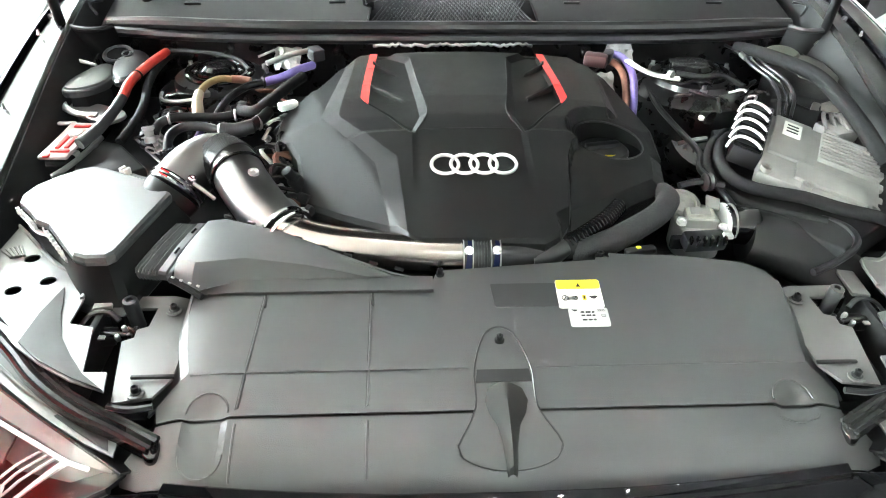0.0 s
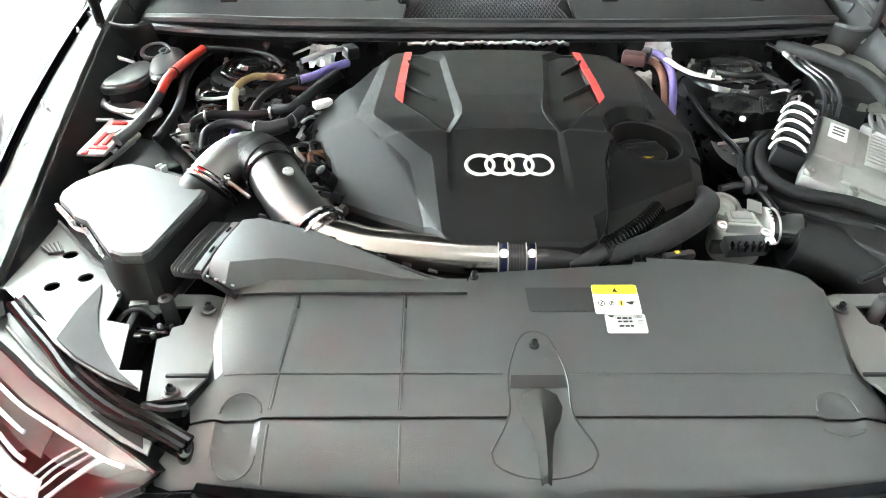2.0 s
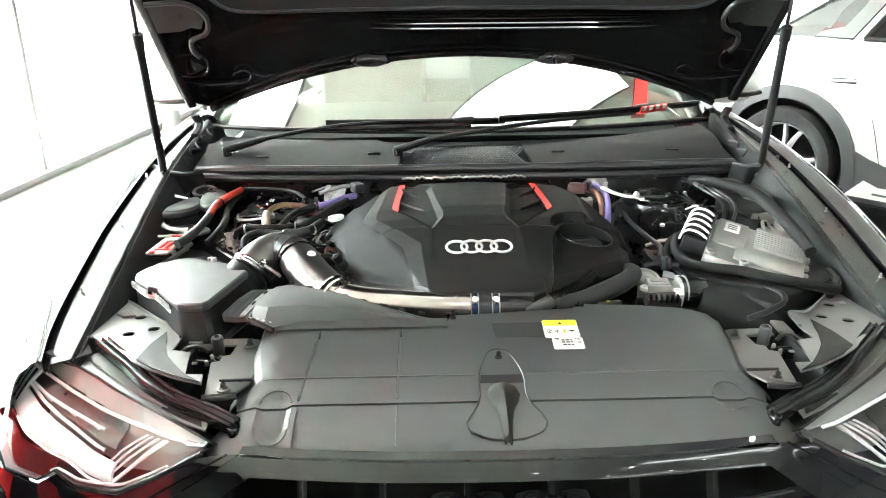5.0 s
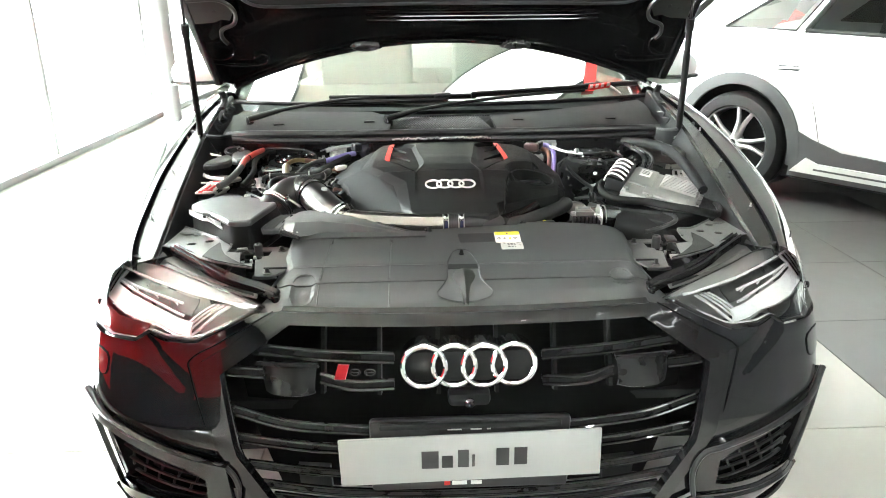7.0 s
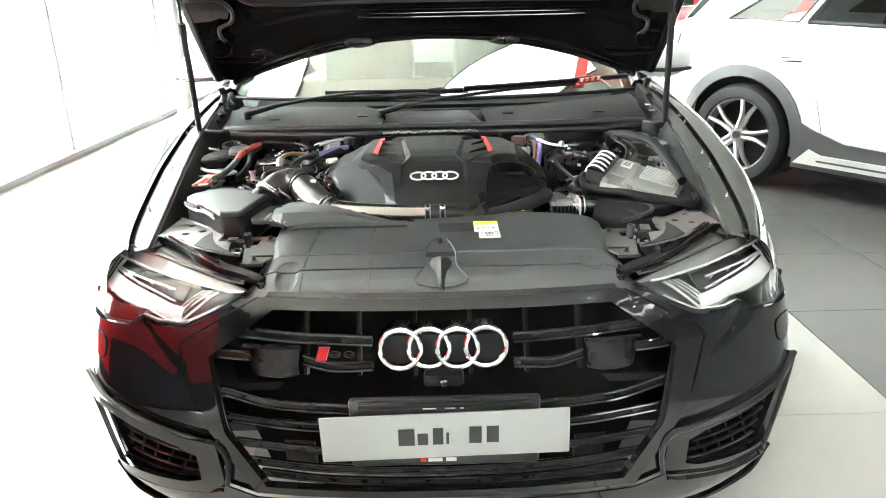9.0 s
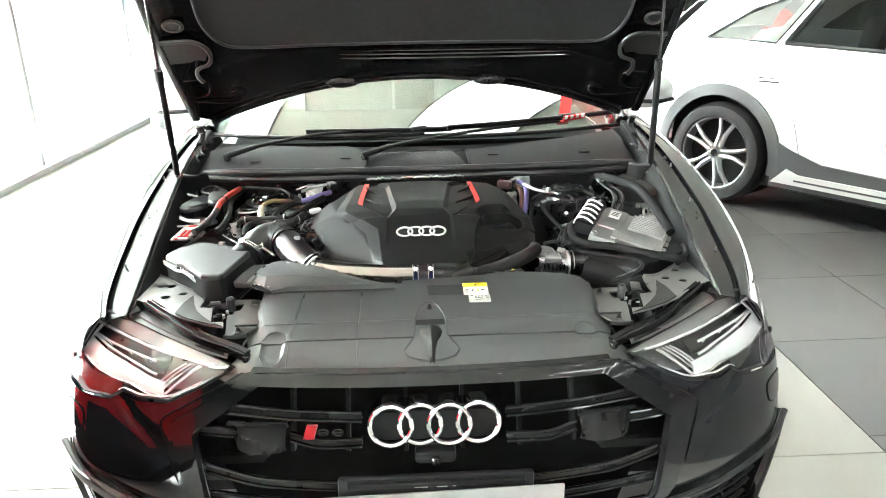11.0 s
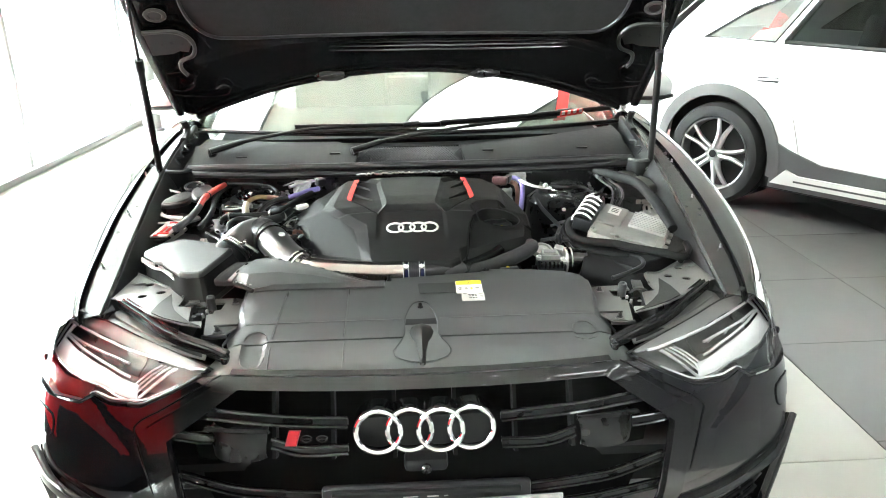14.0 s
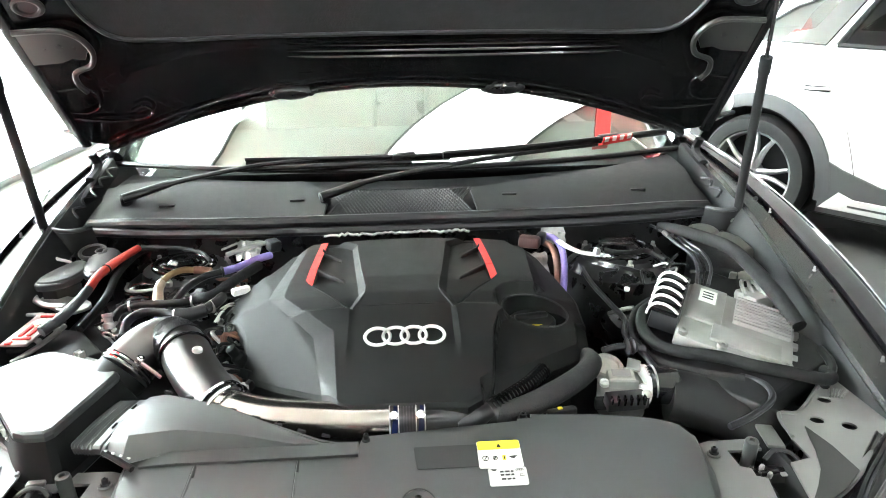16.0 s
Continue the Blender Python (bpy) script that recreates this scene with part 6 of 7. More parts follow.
for i in range(9):
    unit_box("cooling_rib", .045, .085 - .0105 * i, .016, .11, .0045, .010, ALU, .001)
unit_box("raised_field", .02, -.055, .015, .13, .05, .008, ALU)
unit_box("flat_field", -.065, .03, .015, .07, .125, .006, ALU)
unit_box("unit_label", -.066, .055, .0187, .034, .045, .001, LABEL_WHITE, 0)
for i in range(3):
    unit_box("printed_bar", -.066, .067 - .010 * i, .0195, .022, .004, .0006, PRINT, 0)
for x, y in ((-.095, -.085), (.095, -.085), (.095, .085), (-.02, -.09)):
    b = lathe((x, y, .010), (0, 0, 1), [(.010, 0), (.010, .010), (.005, .010), (.005, .006), (0, .006)], 16)
    bmesh.ops.transform(b, matrix=EM, verts=b.verts)
    part("bolt_boss", b, ALU, ecu)
for i in range(4):
    unit_box("side_lug", .111, -.065 + .04 * i, -.004, .018, .018, .012, ALU)
unit_box("plug_block", -.135, .015, .006, .055, .165, .034, SMOOTH_PLASTIC, .004)
for i in range(5):
    y = .078 - .031 * i
    b = tube([(-.112, y - .004, .022), (-.122, y - .003, .028), (-.140, y, .031), (-.158, y + .001, .028), (-.168, y - .002, .018), (-.170, y - .006, .006)], (.0033, .0036), 5, 10, flat=.75)
    bmesh.ops.transform(b, matrix=EM, verts=b.verts)
    part("plug_lever", b, WHITE_PLASTIC, ecu, "white plug lever")
    unit_box("lever_slot", -.138, y - .0155, .0245, .050, .009, .003, VOID, 0)
for i in range(11):
    unit_box("plug_pin", -.113, .085 - .0145 * i, .024, .004, .004, .004, RUBBER, .001)
part("unit_tray", prism([(.40, .60), (.52, .46), (.72, .60), (.70, .72), (.56, .88), (.47, .86)], .76, .80, .006), DARK_PLASTIC, car)
part("loom_hose", tube([(.447, .742, .842), (.420, .712, .840), (.405, .665, .832), (.412, .620, .826), (.440, .592, .824), (.500, .566, .824), (.545, .540, .820), (.600, .522, .814), (.645, .512, .806), (.672, .530, .798), (.680, .565, .790)], .0100, 6, 14), SLEEVE, ecu, "black taped wiring loom")
part("loom_hose", tube([(.455, .775, .835), (.415, .735, .83), (.392, .675, .815), (.402, .615, .805), (.45, .575, .80), (.53, .535, .80)], .0075, 6, 12), SLEEVE, ecu)

# lamp supports and bonnet latches on both sides
for k in (1, -1):
    def mx(pts):
        return [(k * x, y) for x, y in pts]
    hole = lambda cx, cy, r=.014: [(k * cx + r * math.cos(a), cy + r * math.sin(a)) for a in np.linspace(0, 2 * math.pi, 15)[:-1]]
    slope = lambda x, y: (x, y, .785 - .05 * (y - .45) - .10 * max(abs(x) - .66, 0))
    sup = part("lamp_support", fill(mx([(.748, .43), (.765, .60), (.735, .62), (.70, .59), (.628, .508), (.573, .456), (.544, .456), (.530, .388), (.529, .340), (.497, .331), (.479, .249), (.452, .248), (.445, .217), (.489, .236), (.538, .268), (.575, .298), (.623, .347), (.690, .410)]), .03, slope, .003, holes=[hole(.638, .490, .0105), hole(.629, .412, .0105), hole(.593, .433, .0105)]), GREY_PLASTIC, car, "grey plastic lamp support plate with three holes")
    # Black sheet below the plate holds the shade inside its holes.
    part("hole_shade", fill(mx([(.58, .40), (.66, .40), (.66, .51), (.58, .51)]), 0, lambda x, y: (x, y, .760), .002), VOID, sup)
    part("fin", fill(mx([(.573, .302), (.572, .361), (.563, .414), (.552, .382), (.544, .354), (.526, .311), (.502, .276), (.476, .243), (.446, .217), (.489, .239), (.538, .270)]), .02, lambda x, y: (x, y, slope(x, y)[2] + .003), .002), FIN_PLASTIC, sup)
    part("edge_rib", tube([(k * x, y, slope(x, y)[2] + .001) for x, y in ((.735, .618), (.70, .588), (.628, .506), (.574, .454), (.546, .454), (.532, .390))], .003, 4, 6), GREY_PLASTIC, sup)
    for i in range(5):
        part("ribbed_pad", tube([(k * (.668 + .005 * i), .522 - .003 * i, .783), (k * (.650 + .004 * i), .494 - .001 * i, .785)], .0022, 2, 6), GREY_PLASTIC, sup)
    lp = part("latch_plate", fill(mx([(.486, .409), (.418, .408), (.395, .400), (.385, .34), (.385, .255), (.40, .226), (.425, .222), (.443, .219), (.450, .255), (.463, .321), (.450, .327), (.451, .342), (.438, .348), (.436, .384), (.486, .384)]), .03, lambda x, y: (x, y, .776), .004), GREY_PLASTIC, car, "grey latch mounting plate")
    # Black slab gives the latch well its depth of shade.
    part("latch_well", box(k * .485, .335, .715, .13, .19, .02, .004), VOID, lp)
    part("well_wall", box(k * .505, .325, .745, .01, .15, .07, .002), DARK_PLASTIC, lp)
    part("tongue", box(k * .512, .412, .776, .024, .075, .006, .002, (-10, 0, k * -14)), GREY_PLASTIC, lp)
    knob = part("rubber_stop", lathe((k * .4675, .385, .745), (0, -.12, 1), [(.0095, 0), (.0100, .044), (.009, .049), (.0045, .050), (.004, .046), (0, .046)], 20), COVER, lp, "rubber bonnet stop")
    hook = part("latch", tube([(k * .528, .352, .770), (k * .516, .368, .780), (k * .495, .370, .782), (k * .478, .360, .776)], .0036, 5, 8, flat=.6), RUBBER, lp, "dark metal bonnet latch")
    part("latch_body", box(k * .508, .352, .757, .052, .022, .016, .003), RUBBER, hook)
    part("latch_arm", box(k * .482, .346, .766, .05, .008, .006, .002, (0, 0, k * 10)), DARK_STEEL, hook)
    part("latch_tongue", box(k * .512, .340, .7655, .040, .007, .003, .001), BRACKET, hook)
    for dx, dy, dz in ((.470, .352, .772), (.476, .340, .768), (.463, .344, .766), (.455, .352, .770)):
        part("latch_pin", lathe((k * dx, dy, dz - .006), (0, -.3, 1), [(.0035, 0), (.0035, .008), (.002, .010), (0, .010)], 8), BRACKET if dx > .465 else SMOOTH_PLASTIC, hook)
    part("latch_spring", tube([(k * .470, .358, .764), (k * .462, .352, .768), (k * .455, .346, .766)], .003, 3, 8, 7, .001), DARK_STEEL, hook)
    for sx, sy in ((.412, .374), (.418, .230)):
        screw(lp, k * sx, sy, .780, .0045, material=SMOOTH_PLASTIC)
        part("washer", lathe((k * sx, sy, .778), (0, 0, 1), [(.010, 0), (.010, .0025), (.007, .003), (0, .003)], 16), GREY_PLASTIC, lp)
    part("slot", box(k * .405, .253, .7815, .05, .005, .004, .001), RUBBER, lp)
    part("slot", tube([(k * .445, .214, .776), (k * .42, .208, .776), (k * .395, .212, .776)], .004, 4, 6), RUBBER, lp)

def foil_patch(cx, cy, cz, size=.052):
    """A crumpled sheet of heat foil."""
    rr = random.Random(int(abs(cx) * 1000))
    part("foil_patch", loft([[(cx + size * (i / 7 - .5) + rr.uniform(-.003, .003), cy + size * .7 * (j / 6 - .5), cz - .008 + .030 * (j / 6 - .5) + rr.uniform(-.004, .004)) for i in range(8)] for j in range(7)], .001), FOIL, car, deg=12)


# left bank: covers, hoses and brackets
FRONT_LOBE = [(-.706, .872), (-.724, .884), (-.722, .930), (-.702, .990), (-.682, 1.012), (-.664, .990), (-.652, .945), (-.656, .912), (-.676, .884)]
REAR_LOBE = [(-.672, 1.020), (-.652, .935), (-.632, .912), (-.612, .925), (-.606, .975), (-.612, 1.035), (-.640, 1.075), (-.672, 1.070)]


def lobe(poly, z, crown, drop):
    """A pillow-shaped lid: a rim that steps up to a crowned top."""
    ring = [Vector((x, y, 0)) for x, y in soften(poly, 3)]
    c = sum(ring, Vector()) / len(ring)
    rows = [[tuple(c + (p - c) * f + Vector((0, 0, z + dz))) for p in ring + ring[:1]] for f, dz in ((.98, -drop), (1.0, -.008), (1.0, -.002), (.97, .001), (.92, .002), (.88, .005), (.80, .006), (.55, .006 + crown * .6), (.25, .006 + crown), (.02, .006 + crown))]
    bm = loft(rows)
    bmesh.ops.remove_doubles(bm, verts=bm.verts, dist=1e-5)
    bmesh.ops.recalc_face_normals(bm, faces=bm.faces)
    return bm


res = part("reservoir_cover", lobe(FRONT_LOBE, .872, .0015, .012), RESERVOIR, car, "slate grey two-lobed reservoir cover", 12)
part("rear_lobe", lobe(REAR_LOBE, .876, .003, .012), RESERVOIR, res, "", 12)
part("reservoir_body", prism([(-.70, .91), (-.645, .93), (-.625, .99), (-.65, 1.05), (-.695, 1.02)], .70, .862, .004, .0), VOID, res)
part("body_flank", prism([(-.712, .882), (-.684, .882), (-.658, .915), (-.645, .950), (-.66, .96), (-.71, .93)], .80, .858, .004, .03), SMOOTH_PLASTIC, res)
# Dark disc set in the ring, in place of a hole's shade.
part("lobe_hole", lathe((-.668, 1.030, .8835), (0, -.25, 1), [(.024, 0), (.024, .003), (0, .002)], 24), VOID, res)
part("lobe_mouth", torus((-.668, 1.030, .885), (0, -.25, 1), .025, .0045, 28, 8), RESERVOIR, res)
part("lobe_dimple", torus((-.640, 1.005, .896), (0, -.2, 1), .010, .0015, 20, 6), RESERVOIR, res)
part("ball_stud", tube([(-.742, 1.012, .880), (-.728, 1.006, .879), (-.70, .995, .876)], (.0045, .003), 3, 8), WHITE_PLASTIC, res)
part("red_hose", tube([(-.584, 1.058, .880), (-.594, .98, .884), (-.604, .895, .882), (-.602, .838, .876)], (.0082, .0088), 7, 14), HOSE_RED, car, "bright red rubber sleeve over a cable")
part("sleeve_tie", torus((-.601, .925, .883), (.1, .98, .05), .0090, .002, 20, 6), RUBBER, car)
part("grey_cable", tube([(-.602, .842, .876), (-.606, .79, .868), (-.618, .745, .858), (-.636, .712, .850)], (.0088, .0100), 6, 12), mat("grey_cable_sleeve", (0.05, 0.05, 0.052), 0.5), car)
term = part("terminal_cover", box(-.668, .748, .839, .046, .128, .006, .002, (0, 0, -3)), mat("pale_pink_terminal_plastic", (0.42, 0.33, 0.32), 0.4, 0, 0.15, 40), car, "pale jump terminal plate with red caps")
for dx, dy, sx, sy in ((-.004, .0, .007, .060), (.010, -.002, .007, .055), (.003, -.040, .030, .007), (.006, .052, .026, .008), (-.012, -.055, .010, .010)):
    part("red_cap", box(-.668 + dx, .742 + dy, .8430, sx, sy, .004, .001, (0, 0, -3)), RED_TRIM, term)
part("white_boss", lathe((-.660, .760, .842), (0, 0, 1), [(.011, 0), (.011, .006), (0, .007)], 16), LABEL_WHITE, term)
part("terminal_side", tube([(-.688, .694, .826), (-.660, .70, .824), (-.645, .76, .826), (-.640, .80, .83)], .006, 5, 8), DARK_PLASTIC, term)
for x, y in ((-.652, .72), (-.640, .765)):
    part("terminal_clip", box(x, y, .826, .016, .012, .016, .003, (0, 0, -20)), BRACKET, term)
part("stay", tube([(-.757, .868, .838), (-.735, .888, .845), (-.720, .870, .845), (-.690, .848, .842), (-.655, .842, .842)], .007, 5, 8, flat=.45), BRACKET, car, "pale metal stay")
part("stay_plate", prism(soften([(-.756, .913), (-.737, .922), (-.623, .872), (-.608, .841), (-.638, .817), (-.712, .872)], 3), .834, .840, .002), BRACKET, car, "pale metal stay plate")
part("stay", tube([(-.757, .845, .83), (-.72, .83, .832), (-.69, .83, .832)], .006, 4, 8, flat=.5), BRACKET, car)
part("rod_end", lathe((-.757, .845, .828), (0, 0, 1), [(.009, 0), (.009, .008), (.004, .008), (0, .006)], 14), BRACKET, car)
part("silver_rod", tube([(-.630, .782, .828), (-.640, .735, .824), (-.655, .690, .820), (-.672, .668, .815)], .0045, 4, 8), BRACKET, car)
part("silver_rod", tube([(-.588, .820, .805), (-.548, .766, .805), (-.508, .713, .805)], .0028, 3, 6), BRACKET, car)
part("relay_box", prism([(-.682, .832), (-.61, .803), (-.541, .715), (-.565, .69), (-.633, .70), (-.652, .690)], .66, .806, .004, .02), SMOOTH_PLASTIC, car, "black relay box")
for x, y, z in ((-.726, .700, .792), (-.722, .655, .785)):
    part("wing_bolt", lathe((x, y, z), (.6, 0, 1), [(.005, 0), (.005, .003), (.003, .006), (0, .006)], 12), BRACKET, car)
part("wire_loom", tube([(-.550, 1.085, .872), (-.576, 1.070, .872), (-.589, 1.013, .868), (-.583, .922, .868), (-.564, .828, .868), (-.562, .762, .862), (-.574, .718, .850)], .0075, 6, 12), SLEEVE, car, "taped black wiring loom")
part("wire_loom", tube([(-.405, .96, .880), (-.430, .995, .886), (-.470, 1.02, .888), (-.520, 1.035, .888), (-.572, 1.052, .885)], .0042, 5, 8), SLEEVE, car)
part("wire_loom", tube([(-.562, .80, .852), (-.545, .775, .845), (-.53, .765, .838)], .005, 4, 8), SLEEVE, car)

for k in (1, -1):
    tw = part("strut_tower", lathe((k * .470, 1.00, .70), (0, 0, 1), [(.13, 0), (.12, .125), (.098, .142), (.088, .145), (.084, .155), (.062, .158), (.056, .150), (0, .150)], 36), BAY_PAINT, car, "black suspension strut tower")
    part("tower_ring", torus((k * .470, 1.00, .862), (0, 0, 1), .062, .0055, 36, 8), GLOSS_BLACK, tw)
    part("tower_ring", torus((k * .470, 1.00, .866), (0, 0, 1), .044, .0055, 36, 8), GLOSS_BLACK, tw)
    part("tower_cap", lathe((k * .470, 1.00, .856), (0, 0, 1), [(.034, 0), (.034, .014), (.026, .020), (.010, .021), (0, .017)], 24), GLOSS_BLACK, tw)
    for a in (.4, 2.5, 4.6):
        part("tower_nut", lathe((k * .470 + .086 * math.cos(a), 1.0 + .086 * math.sin(a), .846), (0, 0, 1), [(.008, 0), (.008, .009), (.0045, .011), (.0045, .018), (0, .018)], 6), BRACKET, tw)
caliper = part("pump_block", box(-.520, .888, .832, .062, .040, .050, .006, (10, 0, -10)), GLOSS_BLACK, car, "glossy black pump block with a dark red side")
part("red_side", box(-.518, .868, .830, .046, .004, .034, .001, (10, 0, -10)), mat("dark_red_enamel", (0.12, 0.014, 0.012), 0.3), caliper)
part("bright_rim", tube([(-.556, .906, .858), (-.548, .876, .856), (-.520, .868, .856), (-.490, .876, .857)], .003, 5, 6), BRACKET, caliper)
part("ochre_hose", tube([(-.432, .942, .868), (-.455, .935, .872), (-.474, .905, .872), (-.480, .872, .868)], .0064, 6, 12), HOSE_YELLOW, car, "ochre heat-sleeved hose")
part("brown_hose", tube([(-.402, .944, .864), (-.418, .946, .866), (-.436, .941, .869)], .0075, 4, 12), HOSE_BROWN, car)
part("alloy_elbow", tube([(-.480, .875, .869), (-.478, .848, .864), (-.472, .822, .856), (-.470, .806, .846)], (.0085, .011), 5, 12), HOSE_SAND, car)
part("elbow_collar", torus((-.470, .804, .845), (.05, .3, 1), .011, .003, 18, 6), BRACKET, car)
part("purple_hose", tube([(-.288, .990, .878), (-.312, .960, .880), (-.342, .930, .876), (-.372, .916, .872)], .0078, 6, 12), HOSE_PURPLE, car, "purple coolant hose")
part("silver_hose", tube([(-.295, 1.010, .900), (-.33, .985, .900), (-.37, .955, .894)], .005, 5, 10), BRACKET, car)
part("hose_joint", box(-.283, 1.005, .895, .026, .034, .024, .005, (0, 0, 30)), SMOOTH_PLASTIC, car)
part("black_hose", tube([(-.370, .918, .872), (-.402, .903, .869), (-.425, .865, .864), (-.436, .820, .856), (-.440, .785, .845)], .0072, 6, 10), RUBBER, car)
part("hose_tie", torus((-.372, .917, .872), (.9, .4, 0), .0092, .0025, 16, 6), RUBBER, car)
part("coolant_hose", tube([(-.530, .752, .845), (-.528, .780, .853), (-.508, .796, .857), (-.470, .798, .857), (-.430, .798, .857), (-.395, .808, .858)], .0078, 6, 12), RUBBER, car, "black coolant hose with plated clips")
part("coolant_hose", tube([(-.395, .806, .866), (-.365, .790, .872), (-.345, .825, .876), (-.325, .875, .878), (-.300, .925, .880)], .010, 6, 12), SLEEVE, car)
part("connector", lathe((-.533, .740, .838), (-.1, .30, 1), [(.010, 0), (.010, .010), (.0075, .012), (.0075, .020), (.010, .022), (.010, .027), (0, .027)], 16), BRACKET, car)
for p in ((-.513, .793, .857), (-.404, .804, .858)):
    part("spring_clip", torus(p, (.9, .1, 0), .0085, .0022, 20, 6), BRACKET, car)
part("clip_block", box(-.392, .812, .866, .016, .024, .020, .003), SMOOTH_PLASTIC, car)
part("vent_hose", tube([(-.497, .705, .838), (-.500, .740, .850), (-.482, .762, .856), (-.450, .762, .856), (-.420, .748, .855)], .008, 6, 12), RUBBER, car)
part("valve", tube([(-.415, .747, .856), (-.392, .745, .857), (-.366, .755, .860)], (.0135, .012), 4, 14), SMOOTH_PLASTIC, car, "black breather valve")
part("valve_band", torus((-.418, .748, .855), (1, 0, 0), .0095, .0035, 20, 6), CAST_GREY, car)
part("valve_band", torus((-.358, .765, .862), (.8, .6, 0), .0095, .003, 20, 6), CAST_GREY, car)
part("valve_elbow", tube([(-.366, .755, .861), (-.352, .772, .866), (-.345, .795, .868)], .010, 5, 12), RUBBER, car)
part("purple_pipe", tube([(-.458, .800, .845), (-.463, .765, .835), (-.470, .720, .825)], .0062, 5, 10), HOSE_PURPLE, car)
part("white_box", box(-.312, .802, .876, .034, .016, .013, .003, (0, 0, 35)), WHITE_PLASTIC, car, "small white connector box")
foil_patch(-.345, 1.045, .880)
part("stud", tube([(-.40, 1.035, .878), (-.37, 1.055, .885)], .0025, 2, 6), BRACKET, car)
rnd = random.Random(4)
for i in range(16):
    x, y = rnd.uniform(-.55, -.34), rnd.uniform(.72, .98)
    a = rnd.uniform(0, 6.28)
    part("loose_wire", tube([(x, y, .825 + rnd.uniform(0, .02)), (x + .03 * math.cos(a), y + .03 * math.sin(a), .845), (x + .07 * math.cos(a + .4), y + .06 * math.sin(a + .4), .835)], rnd.uniform(.002, .004), 5, 6), (RUBBER, BRACKET, SLEEVE, HOSE_BROWN, RUBBER, DARK_STEEL)[i % 6], car)
for i in range(12):
    x, y = rnd.uniform(-.53, -.34), rnd.uniform(.70, .95)
    part("fitting", lathe((x, y, .805 + rnd.uniform(0, .02)), (rnd.uniform(-.6, .6), -.4, 1), [(.008, 0), (.008, .008), (.005, .010), (.005, .018), (0, .019)], 10), (BRACKET, DARK_STEEL, SMOOTH_PLASTIC, ALU)[i % 4], car)
for i in range(46):
    x, y = rnd.uniform(-.56, -.30), rnd.uniform(.69, .99)
    if x > -.36 and y < .74:
        continue
    z, kind = .812 + rnd.uniform(0, .032), i % 6
    if kind == 0:
        part("small_connector", box(x, y, z, .020, .013, .012, .002, (rnd.uniform(-20, 20), rnd.uniform(-20, 20), rnd.uniform(0, 180))), SMOOTH_PLASTIC, car)
    elif kind == 1:
        part("spring_clip", torus((x, y, z), (rnd.uniform(-1, 1), rnd.uniform(-1, 1), .5), .0075, .0018, 16, 6), BRACKET, car)
    elif kind == 2:
        part("hex_bolt", lathe((x, y, z), (rnd.uniform(-.5, .5), -.5, 1), [(.0075, 0), (.0075, .003), (.0052, .003), (.0052, .009), (0, .010)], 6), ALU, car)
    elif kind == 3:
        a = rnd.uniform(0, 3.14)
        part("small_stay", tube([(x, y, z), (x + .02 * math.cos(a), y + .02 * math.sin(a), z + .010), (x + .045 * math.cos(a + .3), y + .045 * math.sin(a + .3), z)], .0034, 4, 6, flat=.4), BRACKET, car)
    elif kind == 4:
        a = rnd.uniform(0, 6.28)
        part("small_hose", tube([(x, y, z - .01), (x + .025 * math.cos(a), y + .025 * math.sin(a), z + .012), (x + .06 * math.cos(a + .5), y + .06 * math.sin(a + .5), z + .004), (x + .09 * math.cos(a + .9), y + .08 * math.sin(a + .9), z - .015)], .0058, 6, 10), RUBBER, car)
    else:
        a = rnd.uniform(0, 6.28)
        part("ribbed_conduit", tube([(x, y, z), (x + .03 * math.cos(a), y + .03 * math.sin(a), z + .008), (x + .06 * math.cos(a - .4), y + .06 * math.sin(a - .4), z)], .0048, 6, 8, 12, .0012), RUBBER, car)
for i in range(30):
    q = rnd.random()
    x, y = -.335 + .06 * q + rnd.uniform(-.02, .02), .74 - .20 * q + rnd.uniform(-.015, .015)
    z, kind = .795 + rnd.uniform(0, .03), i % 3
    if kind == 0:
        part("hex_bolt", lathe((x, y, z), (-.5, rnd.uniform(-.5, .5), 1), [(.008, 0), (.008, .003), (.0055, .003), (.0055, .010), (0, .011)], 6), (BRACKET, ALU)[i % 2], car)
    elif kind == 1:
        part("small_connector", box(x, y, z, .018, .012, .014, .002, (rnd.uniform(-30, 30), rnd.uniform(-30, 30), rnd.uniform(0, 180))), (SMOOTH_PLASTIC, DARK_PLASTIC, LABEL_GREY)[i % 9 // 3], car)
    else:
        part("small_hose", tube([(x, y - .02, z), (x - .018, y, z + .016), (x + .005, y + .022, z + .012), (x + .02, y + .03, z - .01)], rnd.uniform(.002, .004), 6, 8), (RUBBER, HOSE_BROWN, RUBBER, BRACKET)[i % 4], car)
part("left_under_tray", box(-.48, .80, .78, .36, .50, .02, .004), DARK_PLASTIC, car)

# right bank
part("purple_hose", tube([(.300, 1.035, .886), (.318, 1.010, .888), (.324, .965, .884), (.318, .905, .875), (.304, .84, .845), (.285, .79, .80)], .0072, 6, 12), HOSE_PURPLE, car, "purple coolant hose arching behind the engine")
part("brown_hose", tube([(.295, 1.008, .880), (.306, .975, .880), (.306, .925, .872), (.294, .85, .845), (.278, .79, .80)], .0068, 6, 12), HOSE_BROWN, car)
part("hose_bracket", box(.262, .985, .890, .045, .030, .024, .005, (0, 0, -20)), mat("dark_red_brown_plastic", (0.05, 0.018, 0.018), 0.5), car)
part("hose_clip", box(.288, .998, .892, .018, .034, .022, .004, (0, 0, -25)), SMOOTH_PLASTIC, car)
